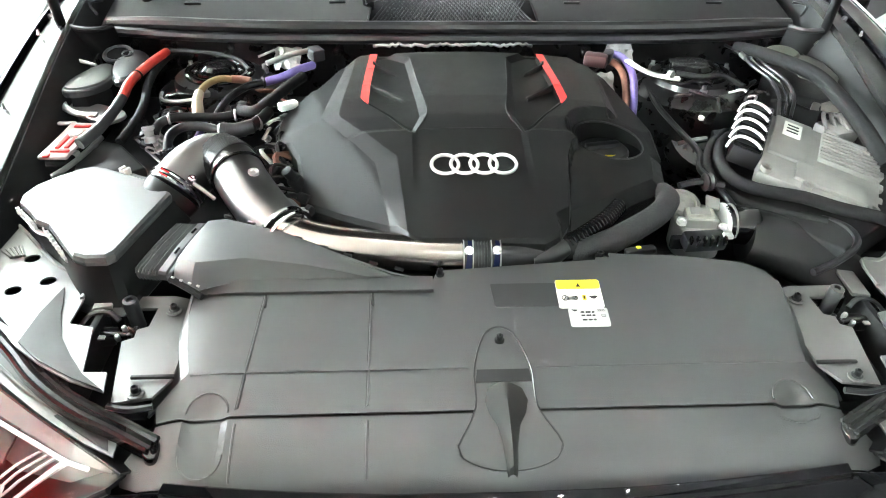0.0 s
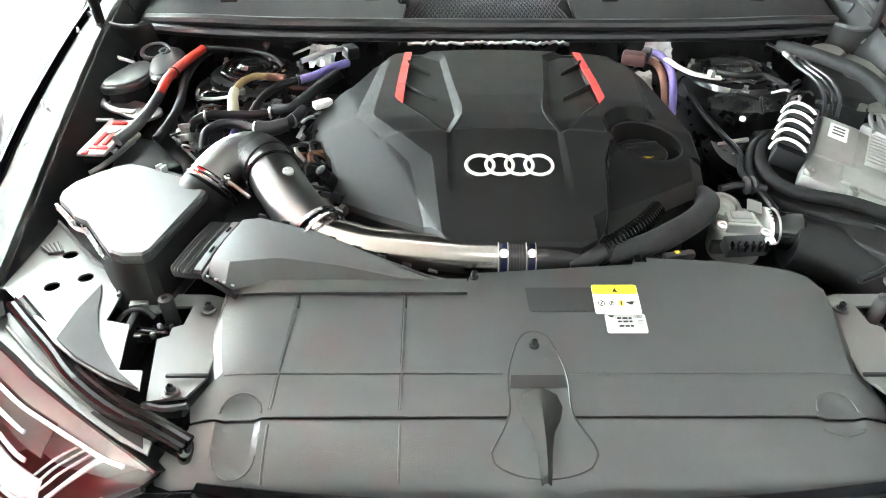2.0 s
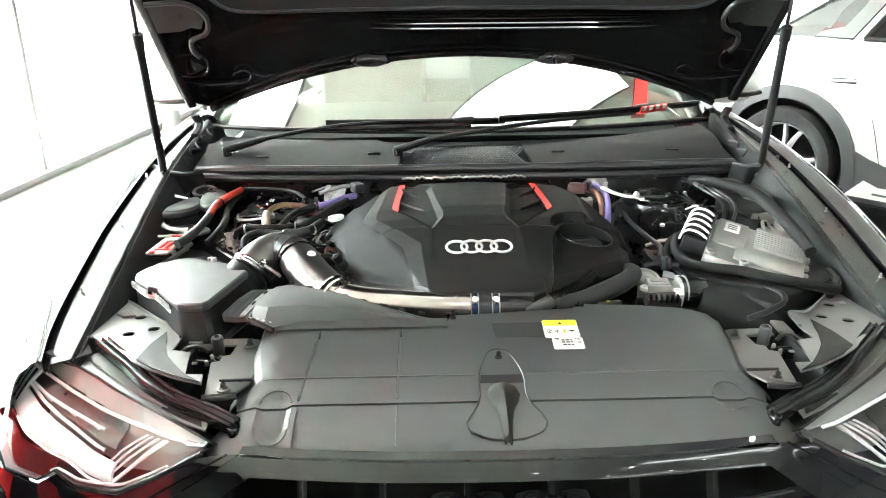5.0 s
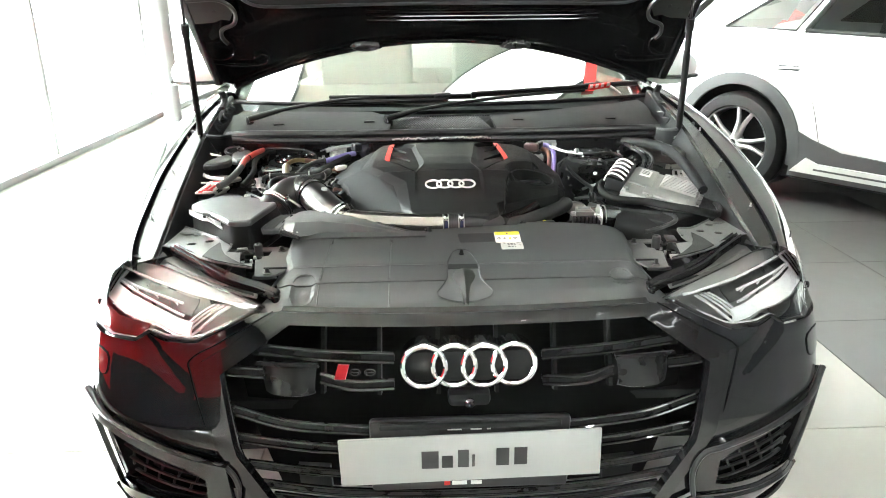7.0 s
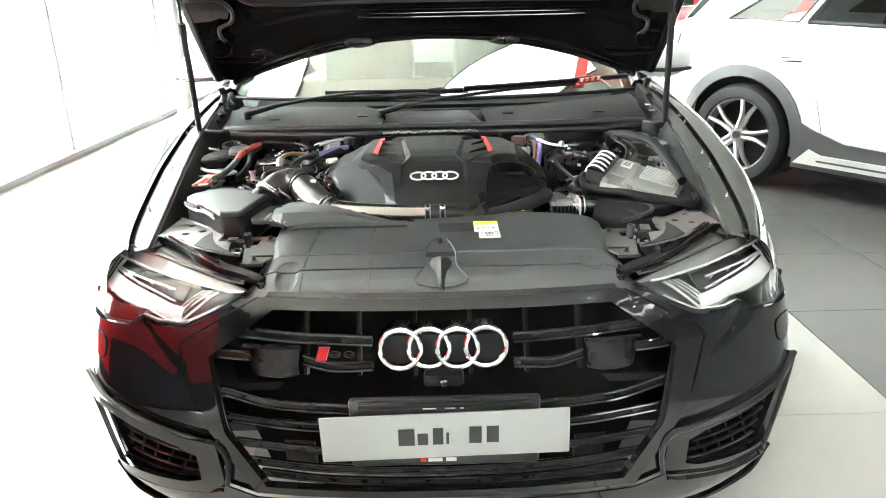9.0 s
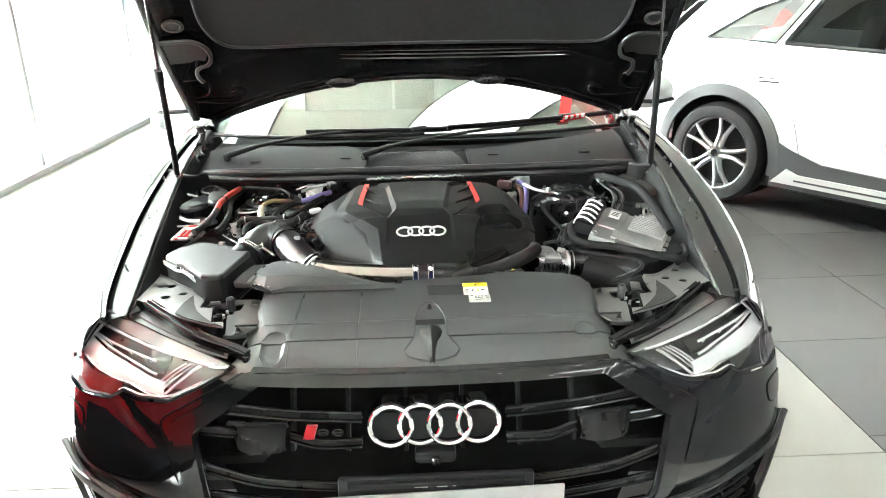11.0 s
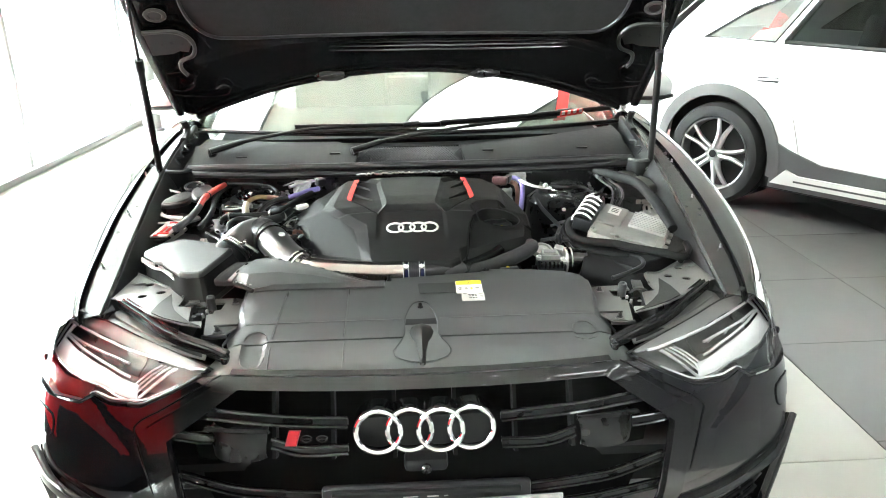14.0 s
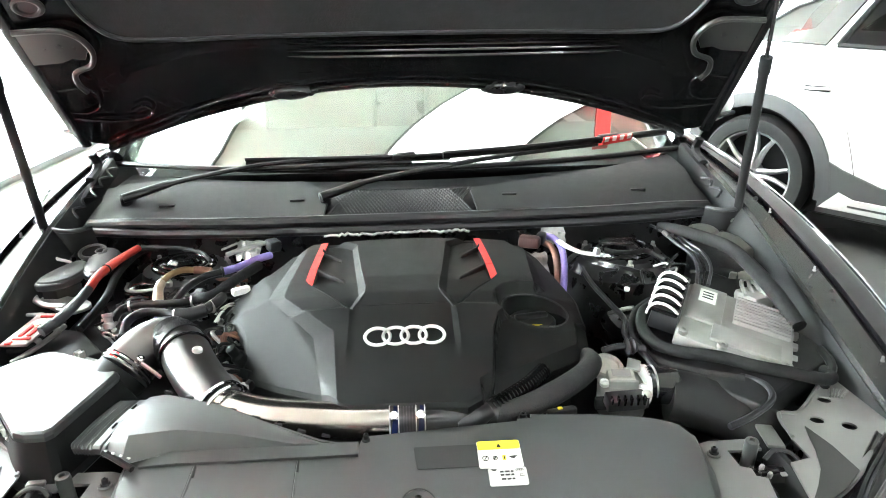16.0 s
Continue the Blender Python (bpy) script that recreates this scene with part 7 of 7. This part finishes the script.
foil_patch(.325, 1.045, .892)
foil_patch(.268, .955, .862)
part("silver_bracket", tube([(.322, .975, .892), (.332, .938, .892), (.352, .912, .889), (.380, .902, .886), (.402, .900, .884)], .0075, 5, 8, flat=.5), SATIN_SILVER, car, "bright curved bracket")
part("bracket_bolt", lathe((.385, .902, .887), (0, 0, 1), [(.008, 0), (.008, .007), (.005, .012), (0, .012)], 6), BRACKET, car)
part("brake_booster", lathe((.50, .95, .72), (-.1, -.6, .7), [(.10, 0), (.10, .06), (.085, .08), (.03, .085), (0, .085)], 30), BAY_PAINT, car)
part("tower_plate", box(.46, 1.01, .873, .075, .045, .008, .003, (0, 0, -8)), FLANGE, car)
for i in range(3):
    o = .014 * i
    part("brake_line", tube([(.560 + o, 1.085, .885), (.568 + o, 1.03, .888), (.570 + o, .965, .884), (.580 + o, .905, .880), (.572 + o, .845, .872), (.548 + o * .8, .785, .858)], .0035, 6, 8), (SMOOTH_PLASTIC, DARK_STEEL, SMOOTH_PLASTIC)[i], car)
    part("line_collar", tube([(.568 + o, 1.022, .888), (.569 + o, .998, .887)], .0055, 2, 8), BRACKET, car)
part("fat_hose", tube([(.572, 1.055, .890), (.592, .995, .900), (.625, .930, .902), (.648, .870, .900), (.660, .795, .885), (.672, .72, .86), (.678, .65, .83)], (.0125, .0145), 6, 14), SLEEVE, car, "thick ribbed fabric hose")
rr = part("washer_tank", prism([(.610, .87), (.655, .835), (.705, .86), (.715, .97), (.690, 1.06), (.635, 1.05), (.610, .97)], .74, .862, .012, .05), DARK_PLASTIC, car, "dark plastic fluid tank")
part("tank_cap", lathe((.668, 1.05, .866), (0, -.1, 1), [(.034, 0), (.034, .016), (.028, .020), (0, .020)], 22), TANK_GREY, rr)
part("tank_lobe", prism([(.668, .965), (.700, .905), (.728, .925), (.735, 1.0), (.720, 1.045), (.690, 1.05)], .858, .880, .008, .06), TANK_GREY, rr)
part("tank_lobe", prism([(.640, .845), (.690, .83), (.700, .88), (.655, .90)], .845, .858, .004, .06), TANK_GREY, rr)
part("motor_bracket", box(.682, .812, .815, .06, .06, .03, .008, (0, 0, 20)), ALU, car)
for i in range(3):
    part("bracket_loop", tube([(.655 + .016 * i, .80, .825), (.668 + .014 * i, .845, .842), (.690 + .010 * i, .835, .836), (.692 + .006 * i, .79, .828)], .0042, 5, 8), BRACKET, car)
for i in range(14):
    x, y = rnd.uniform(.38, .56), rnd.uniform(.83, 1.0)
    a = rnd.uniform(0, 6.28)
    part("loose_wire", tube([(x, y, .845 + rnd.uniform(0, .03)), (x + .03 * math.cos(a), y + .02 * math.sin(a), .868), (x + .07 * math.cos(a + .4), y + .05 * math.sin(a + .4), .852)], rnd.uniform(.002, .004), 5, 6), (RUBBER, SMOOTH_PLASTIC, SLEEVE, DARK_STEEL, RUBBER, BRACKET)[i % 6], car)
part("wire_loom", tube([(.42, .96, .872), (.455, .925, .878), (.50, .94, .875), (.53, .90, .868)], .0055, 6, 10), SLEEVE, car)
part("white_cap", lathe((.424, .818, .84), (0, -.2, 1), [(.0055, 0), (.0055, .005), (0, .006)], 14), WHITE_PLASTIC, car)
part("angle_stay", tube([(.385, .80, .80), (.41, .785, .815), (.43, .79, .815)], .0045, 3, 6), BRACKET, car)
part("side_harness", tube([(.705, .62, .80), (.69, .56, .80), (.655, .52, .79)], .008, 4, 8), RUBBER, car)
part("bright_bolt", lathe((.722, .60, .785), (-.4, 0, 1), [(.007, 0), (.007, .005), (0, .006)], 10), BRACKET, car)


# ---- other cars ----
def estate(name, base, ang, paint, label, cladding=True, group="", tall=1.0, tail=1.0, valance=False):
    """A raised estate car; a runs along it from the rear axle forwards, b outwards to its near side."""
    car_m = Matrix.Translation(base) @ Matrix.Rotation(ang, 4, "Z")
    root = thing(name, tuple(base), label, "car", group)

    def at(a, b, z):
        return car_m @ Vector((a if a > 0 else a * tail, b, z if z < .36 else .36 + (z - .36) * tall))

    def width(a, z):
        w = np.interp(a, [-.95, -.80, -.4, 0, 2.4, 3.0, 3.5, 3.72], [.70, .80, .90, .925, .925, .905, .80, .62])
        t = np.interp(z, [.2, .45, .75, .95, 1.10, 1.45], [-.03, .0, .0, -.02, -.055, -.235])
        return w + t

    def arch(c, r, a0=180, a1=0, n=13):
        return [(c + r * math.cos(radians(d)), .355 + r * math.sin(radians(d))) for d in np.linspace(a0, a1, n)]

    R = .43
    for s in (1, -1):
        sidef = lambda a, z, o=0.0: at(a, s * (width(a, z) + o), z)
        low = [(-.92, .32), (-.43, .32)] + arch(0, R)[1:-1] + [(.43, .32), (2.39, .30)] + arch(2.82, R)[1:-1] + [(3.25, .32), (3.68, .34)]
        body = low + [(3.70, .62), (3.45, .80), (2.55, .98), (2.2, 1.035), (1.6, 1.065), (1.02, 1.085), (.36, 1.105), (-.22, 1.125), (-.52, 1.14), (-.70, 1.10), (-.86, .95), (-.94, .70)]
        sp = part("side", fill(body, .09, lambda a, z: sidef(a, z), .004), paint, root)
        # window band: rear quarter, rear door and front door glass with pillars round them
        frame_poly = [(-.52, 1.14), (-.22, 1.125), (.36, 1.105), (1.02, 1.085), (1.6, 1.065), (2.2, 1.035), (1.55, 1.405), (1.20, 1.455), (.6, 1.462), (.10, 1.435), (-.30, 1.375)]
        g1 = [(-.20, 1.135), (.32, 1.118), (.47, 1.398), (.30, 1.395), (.09, 1.325)]
        g2 = [(.385, 1.118), (.985, 1.095), (.975, 1.415), (.53, 1.41)]
        g3 = [(1.10, 1.09), (2.05, 1.055), (1.52, 1.375), (1.13, 1.415)]
        part("window_frame", fill(frame_poly, .10, lambda a, z: sidef(a, z), .004, holes=[g1, g2, g3]), paint, sp)
        near = cladding and s < 0
        # Near side: quarter glass gets added reflection, open-looking door window is darkened.
        for n, g in enumerate((g1, g2, g3)):
            part("window", fill(g, .12, lambda a, z: sidef(a, z, -.006), 0), (PALE_GLASS, DARK_GLASS, CAR_GLASS)[n] if near else CAR_GLASS, sp, "quarter window with boosted pale reflection" if near and n == 0 else "dark tinted side window")
            loop = g + [g[0]]
            part("window_seal", tube([sidef(a, z, .002) for a, z in loop], .018 if near and n == 1 else .008, 0, 6), RUBBER, sp)
        part("belt_trim", tube([sidef(a, z, .004) for a, z in ((-.22, 1.122), (.36, 1.102), (1.0, 1.082), (2.1, 1.035))], .008, 4, 6), SATIN_SILVER, sp)
        # seams and handles
        for seam in (((1.10, 1.08), (1.085, .9), (1.10, .55), (1.13, .30)), ((.34, 1.10), (.42, .9), (.52, .7), (.60, .45), (.62, .32)), ((2.2, 1.03), (2.15, .7), (2.10, .30))):
            part("door_seam", tube([sidef(a, z, -.001) for a, z in seam], .0018, 5, 6), RUBBER, sp)
        for a in (.33, 1.19):
            hd = part("door_handle", tube([sidef(a - .08, .888, .010), sidef(a - .04, .892, .035), sidef(a + .04, .894, .035), sidef(a + .08, .892, .010)], .010, 4, 8, flat=.8), paint, sp)
            # Flat dark patch puts a recess's shade on the door behind the handle.
            part("handle_shade_patch", fill([(a - .07, .875), (a + .07, .875), (a + .07, .905), (a - .07, .905)], 0, lambda q, z: sidef(q, z, .003), .002), RUBBER, hd)
        if cladding:
            for c in (0, 2.82):
                ring = arch(c, .488, 190, -12, 19) + arch(c, .41, -12, 190, 19)
                part("arch_cladding", fill(ring, .05, lambda a, z: sidef(a, z, .016), .018), CLADDING, sp, "matt grey wheel arch cladding")
            part("sill_cladding", fill([(.42, .20), (2.40, .20), (2.36, .40), (1.4, .37), (.75, .395), (.55, .46), (.46, .50)], .08, lambda a, z: sidef(a, z, .014), .015), CLADDING, sp)
            part("sill_trim", fill([(.44, .235), (2.38, .235), (2.36, .300), (.62, .305), (.54, .335)], .10, lambda a, z: sidef(a, z, .030), .02), BRIGHT_SILL, sp, "bright silver sill trim")
            part("trim_line", fill([(.60, .262), (2.34, .262), (2.34, .274), (.60, .274)], .1, lambda a, z: sidef(a, z, .032), .004), CLADDING, sp)
            part("roof_rail", tube([sidef(a, z, o) for a, z, o in ((-.35, 1.40, -.02), (-.1, 1.49, .0), (.6, 1.515, .0), (1.2, 1.50, 0), (1.5, 1.44, -.02))], .014, 5, 8), SATIN_SILVER, sp)
        part("wheel_well", tube([at(0, s * .55, .43), at(0, s * .83, .43)], .42, 2, 24), RUBBER, sp)
        part("wheel_well", tube([at(2.82, s * .55, .43), at(2.82, s * .83, .43)], .42, 2, 24), RUBBER, sp)
        n = (car_m.to_3x3() @ Vector((0, s, 0)))
        for c in (0, 2.82):
            p = at(c, s * .81, .355)
            wheel(root, p.x, p.y, p.z, .355, .235, n, ALLOY)
        part("tail_lamp", fill([(-.935, .90), (-.62, .93), (-.60, 1.03), (-.90, 1.06)], .05, lambda a, z: sidef(a, z, .006), .01), mat("tail_lamp_red", (0.30, 0.01, 0.012), 0.15, coat=.8), sp)
    rows = []
    for a, z in ((-.62, 1.16), (-.52, 1.30), (-.40, 1.405), (-.1, 1.445), (.6, 1.475), (1.2, 1.465), (1.55, 1.41)):
        rows.append([at(a, b * (width(a, z) + .0), z - .03 * b * b * b * b) for b in np.linspace(-1, 1, 11)])
    part("roof", loft(rows, .004), paint, root)
    part("windscreen", loft([[at(a, b * width(a, z), z) for b in np.linspace(-1, 1, 9)] for a, z in ((1.55, 1.41), (1.9, 1.23), (2.25, 1.04))]), CAR_GLASS, root)
    part("bonnet", loft([[at(a, b * width(a, z), z - .04 * b * b) for b in np.linspace(-1, 1, 9)] for a, z in ((2.22, 1.04), (2.7, .985), (3.2, .90), (3.6, .76), (3.72, .60))], .004), paint, root)
    part("nose", loft([[at(a, b * width(3.72, z), z) for b in np.linspace(-1, 1, 9)] for a, z in ((3.72, .62), (3.76, .45), (3.70, .25))], .004), SMOOTH_PLASTIC, root)
    part("tailgate", loft([[at(a, b * width(-.85, z) * 1.02, z) for b in np.linspace(-1, 1, 9)] for a, z in ((-.60, 1.16), (-.80, 1.02), (-.95, .75), (-.95, .30))], .004), paint, root)
    if valance:
        # Added out of view to hide bright floor from the bumper's reflection.
        part("rear_valance", loft([[at(a + .03 * b * b, b * .78, z) for b in np.linspace(-1, 1, 9)] for a, z in ((-.94, .47), (-.957, .45), (-.960, .32), (-.955, .16), (-.90, .09), (-.5, .08))], .004), DARK_PLASTIC, root, "black valance added to darken the reflection below the red")
    part("rear_glass", loft([[at(a - .006, b * width(a, z) * .86, z) for b in np.linspace(-1, 1, 9)] for a, z in ((-.45, 1.37), (-.60, 1.18))]), CAR_GLASS, root)
    for b in (-.38, .38):
        part("seat", box(*at(.75, b, .98), .14, .50, .62, .05, (0, 10, math.degrees(ang))), SEAT, root)
        part("head_rest", box(*at(.68, b, 1.30), .09, .25, .16, .03, (0, 10, math.degrees(ang))), SEAT, root)
    part("cabin_floor", box(*at(1.0, 0, .50), 2.6, 1.5, .04, 0, (0, 0, math.degrees(ang))), SEAT, root)
    part("underbody", box(*at(1.4, 0, .235), 4.2, 1.66, .15, .03, (0, 0, math.degrees(ang))), DARK_PLASTIC, root)
    return root


def placed(rear_hub, tangent):
    """Base and heading of a car whose near-side rear hub and forward direction are given; the near side is on its right."""
    t = Vector(tangent).normalized()
    side = Vector((t.y, -t.x, 0))
    return Vector(rear_hub) - side * .925, math.atan2(t.y, t.x)


b0, a0 = placed((2.12, 3.70, 0), (.57, -.82, 0))
estate("parked_car", b0, a0, WHITE_PAINT, "white raised estate car with grey arch cladding and silver sill")
estate("parked_car", Vector((5.6, 11.3, 0)), radians(160), RED_PAINT, "bright red car parked deep in the showroom", False)
# Only mirrored: stretched tall so its red fills the lamp lens.
estate("parked_car", Vector((-2.36, -.10, 0)), radians(180), RED_PAINT, "glossy red car parked tail-on beside the black saloon", False, tall=1.36, valance=True)


# ---- ceiling fittings ----
def light_strip(p, q, width, glow):
    """A long flush light panel between two ceiling points."""
    p, q = Vector((*p, H)), Vector((*q, H))
    mid, d = (p + q) / 2, q - p
    a = math.degrees(math.atan2(d.y, d.x))
    root = thing("ceiling_light", tuple(mid), "long flush ceiling light panel, mirrored strip and unseen added ones", "light", "ceiling light panels")
    part("frame", box(mid.x, mid.y, H - .010, d.length + .06, width + .06, .02, .003, (0, 0, a)), ALU_FRAME, root)
    part("diffuser", box(mid.x, mid.y, H - .026, d.length, width, .012, .002, (0, 0, a)), glow, root)


for p, q, w in STRIPS:
    light_strip(p, q, w, STRIP_LIGHT if w > .6 else PANEL_LIGHT)


def downlight(x, y):
    root = thing("downlight", (x, y, H), "small round recessed ceiling spotlight", "light", "ceiling downlights")
    part("trim", lathe((x, y, H), (0, 0, -1), [(.075, 0), (.075, .008), (.060, .010), (.054, .002)], 20), ALU_FRAME, root)
    part("lamp", lathe((x, y, H - .004), (0, 0, -1), [(.052, 0), (.052, .006), (0, .006)], 16), DOWNLIGHT, root)
    return root


first = downlight(1.2, -4.6)
for i in range(7):
    for j in range(7):
        x, y = 1.2 + 1.7 * i, -12.4 + 1.95 * j
        if (i, j) != (0, 4):
            copy_thing(first, Matrix.Translation((x, y, H)))
# Unseen glowing panel, shaped to whiten the windscreen's left reflection.
raft = thing("ceiling_raft", (-2.4, 3.5, H), "round-cornered glowing panel added for the windscreen's white reflection", "light")
RAFT = [(-3.2, 2.15), (-2.75, 2.18), (-2.35, 2.32), (-2.02, 2.55), (-1.80, 2.85), (-1.68, 3.2), (-1.64, 4.6), (-1.7, 4.9), (-1.95, 5.05), (-3.2, 5.05)]
part("frame", prism(RAFT, H - .05, H - .002, 0), ALU_FRAME, raft)
part("diffuser", prism([(-2.4 + (x + 2.4) * .97, 3.48 + (y - 3.48) * .98) for x, y in RAFT], H - .062, H - .051, 0), PANEL_LIGHT, raft)

# ---- outside the glass ----
def tree(x, y, h, seed):
    rnd = random.Random(seed)
    root = thing("tree", (x, y, -.06), "sunlit green tree beyond the forecourt", "tree", "trees outside")
    trunk = tube([(x, y, -.06), (x + .1, y, h * .3), (x, y + .1, h * .6)], (.14, .06), 5, 8)
    for i in range(5):
        a = rnd.uniform(0, 6.28)
        tube([(x, y, h * (.3 + .05 * i)), (x + .5 * math.cos(a), y + .5 * math.sin(a), h * (.5 + .05 * i)), (x + 1.1 * math.cos(a), y + 1.1 * math.sin(a), h * (.6 + .06 * i))], (.05, .02), 4, 6, bm=trunk)
    part("trunk", trunk, BARK, root)
    bm = bmesh.new()
    for i in range(900):
        d = Vector((rnd.gauss(0, 1), rnd.gauss(0, 1), rnd.gauss(0, .8)))
        d = d.normalized() * rnd.random() ** .4 * h * .32
        c = Vector((x, y, h * .72)) + d
        s = rnd.uniform(.06, .14)
        m = Euler((rnd.uniform(0, 6), rnd.uniform(0, 6), rnd.uniform(0, 6))).to_matrix()
        bm.faces.new([bm.verts.new(c + m @ Vector(v)) for v in ((-s, 0, 0), (0, -s * .5, .02), (s, 0, 0), (0, s * .5, .02))])
    part("crown", bm, LEAF, root)


tree(-16.5, 17.0, 4.2, 3)
tree(-18.5, 22.0, 4.6, 5)
sg = thing("sign_board", (-7.75, 19.0, -.06), "blue and white sign board on a post outside", "sign")
part("post", tube([(-7.75, 19, -.06), (-7.75, 19, 1.0)], .04, 2, 10), ALU_FRAME, sg)
part("board", box(-7.75, 19, 1.30, .60, .06, .62, .01, (0, 0, 25)), BLUE_SIGN, sg)
part("lower_board", box(-7.75, 18.96, .74, .62, .06, .12, .01, (0, 0, 25)), CLADDING, sg)

# ---- floor tiles ----
def tile_mesh(name, w, d, material, gap):
    b = box(0, 0, -.005, w - gap, d - gap, .01, .0012, seg=1)
    me = bpy.data.meshes.new(name)
    for f in b.faces:
        f.smooth = False
    b.to_mesh(me)
    b.free()
    me.materials.append(material)
    return me


floor = bpy.data.objects["floor"]


def lay(x0, x1, y0, y1, w, d, ox, oy, material, limit, gap=.004):
    shared = tile_mesh("floor_tile", w, d, material, gap)
    rest = bmesh.new()
    i0, i1 = math.floor((x0 - ox) / w + 1e-6), math.ceil((x1 - ox) / w - 1e-6)
    j0, j1 = math.floor((y0 - oy) / d), math.ceil((y1 - oy) / d)
    for i in range(i0, i1):
        for j in range(j0, j1):
            a, b = max(ox + i * w, x0), min(ox + (i + 1) * w, x1)
            c, e = max(oy + j * d, y0), min(oy + (j + 1) * d, y1)
            if b - a < .01 or e - c < .01:
                continue
            cx, cy = (a + b) / 2, (c + e) / 2
            full = abs(b - a - w) < 1e-6 and abs(e - c - d) < 1e-6
            if full and limit(cx, cy):
                ob = new("floor_tile", shared)
                ob.location = (cx, cy, 0)
                ob.parent = floor
            else:
                box(cx, cy, -.005, b - a - gap, e - c - gap, .01, 0, bm=rest)
    ob = part("floor_tile", rest, material, floor)
    tagged(ob, kind="stuff")


lay(XW, 1.52, Y0, Y1, 1.0567, 1.0567, 1.52, .74, TILE_LIGHT, lambda x, y: y > -5)
lay(1.52, X1, Y0, Y1, .70, .70, 1.52, .83, TILE_DARK, lambda x, y: x < 6.2 and -1 < y < 9, .0022)
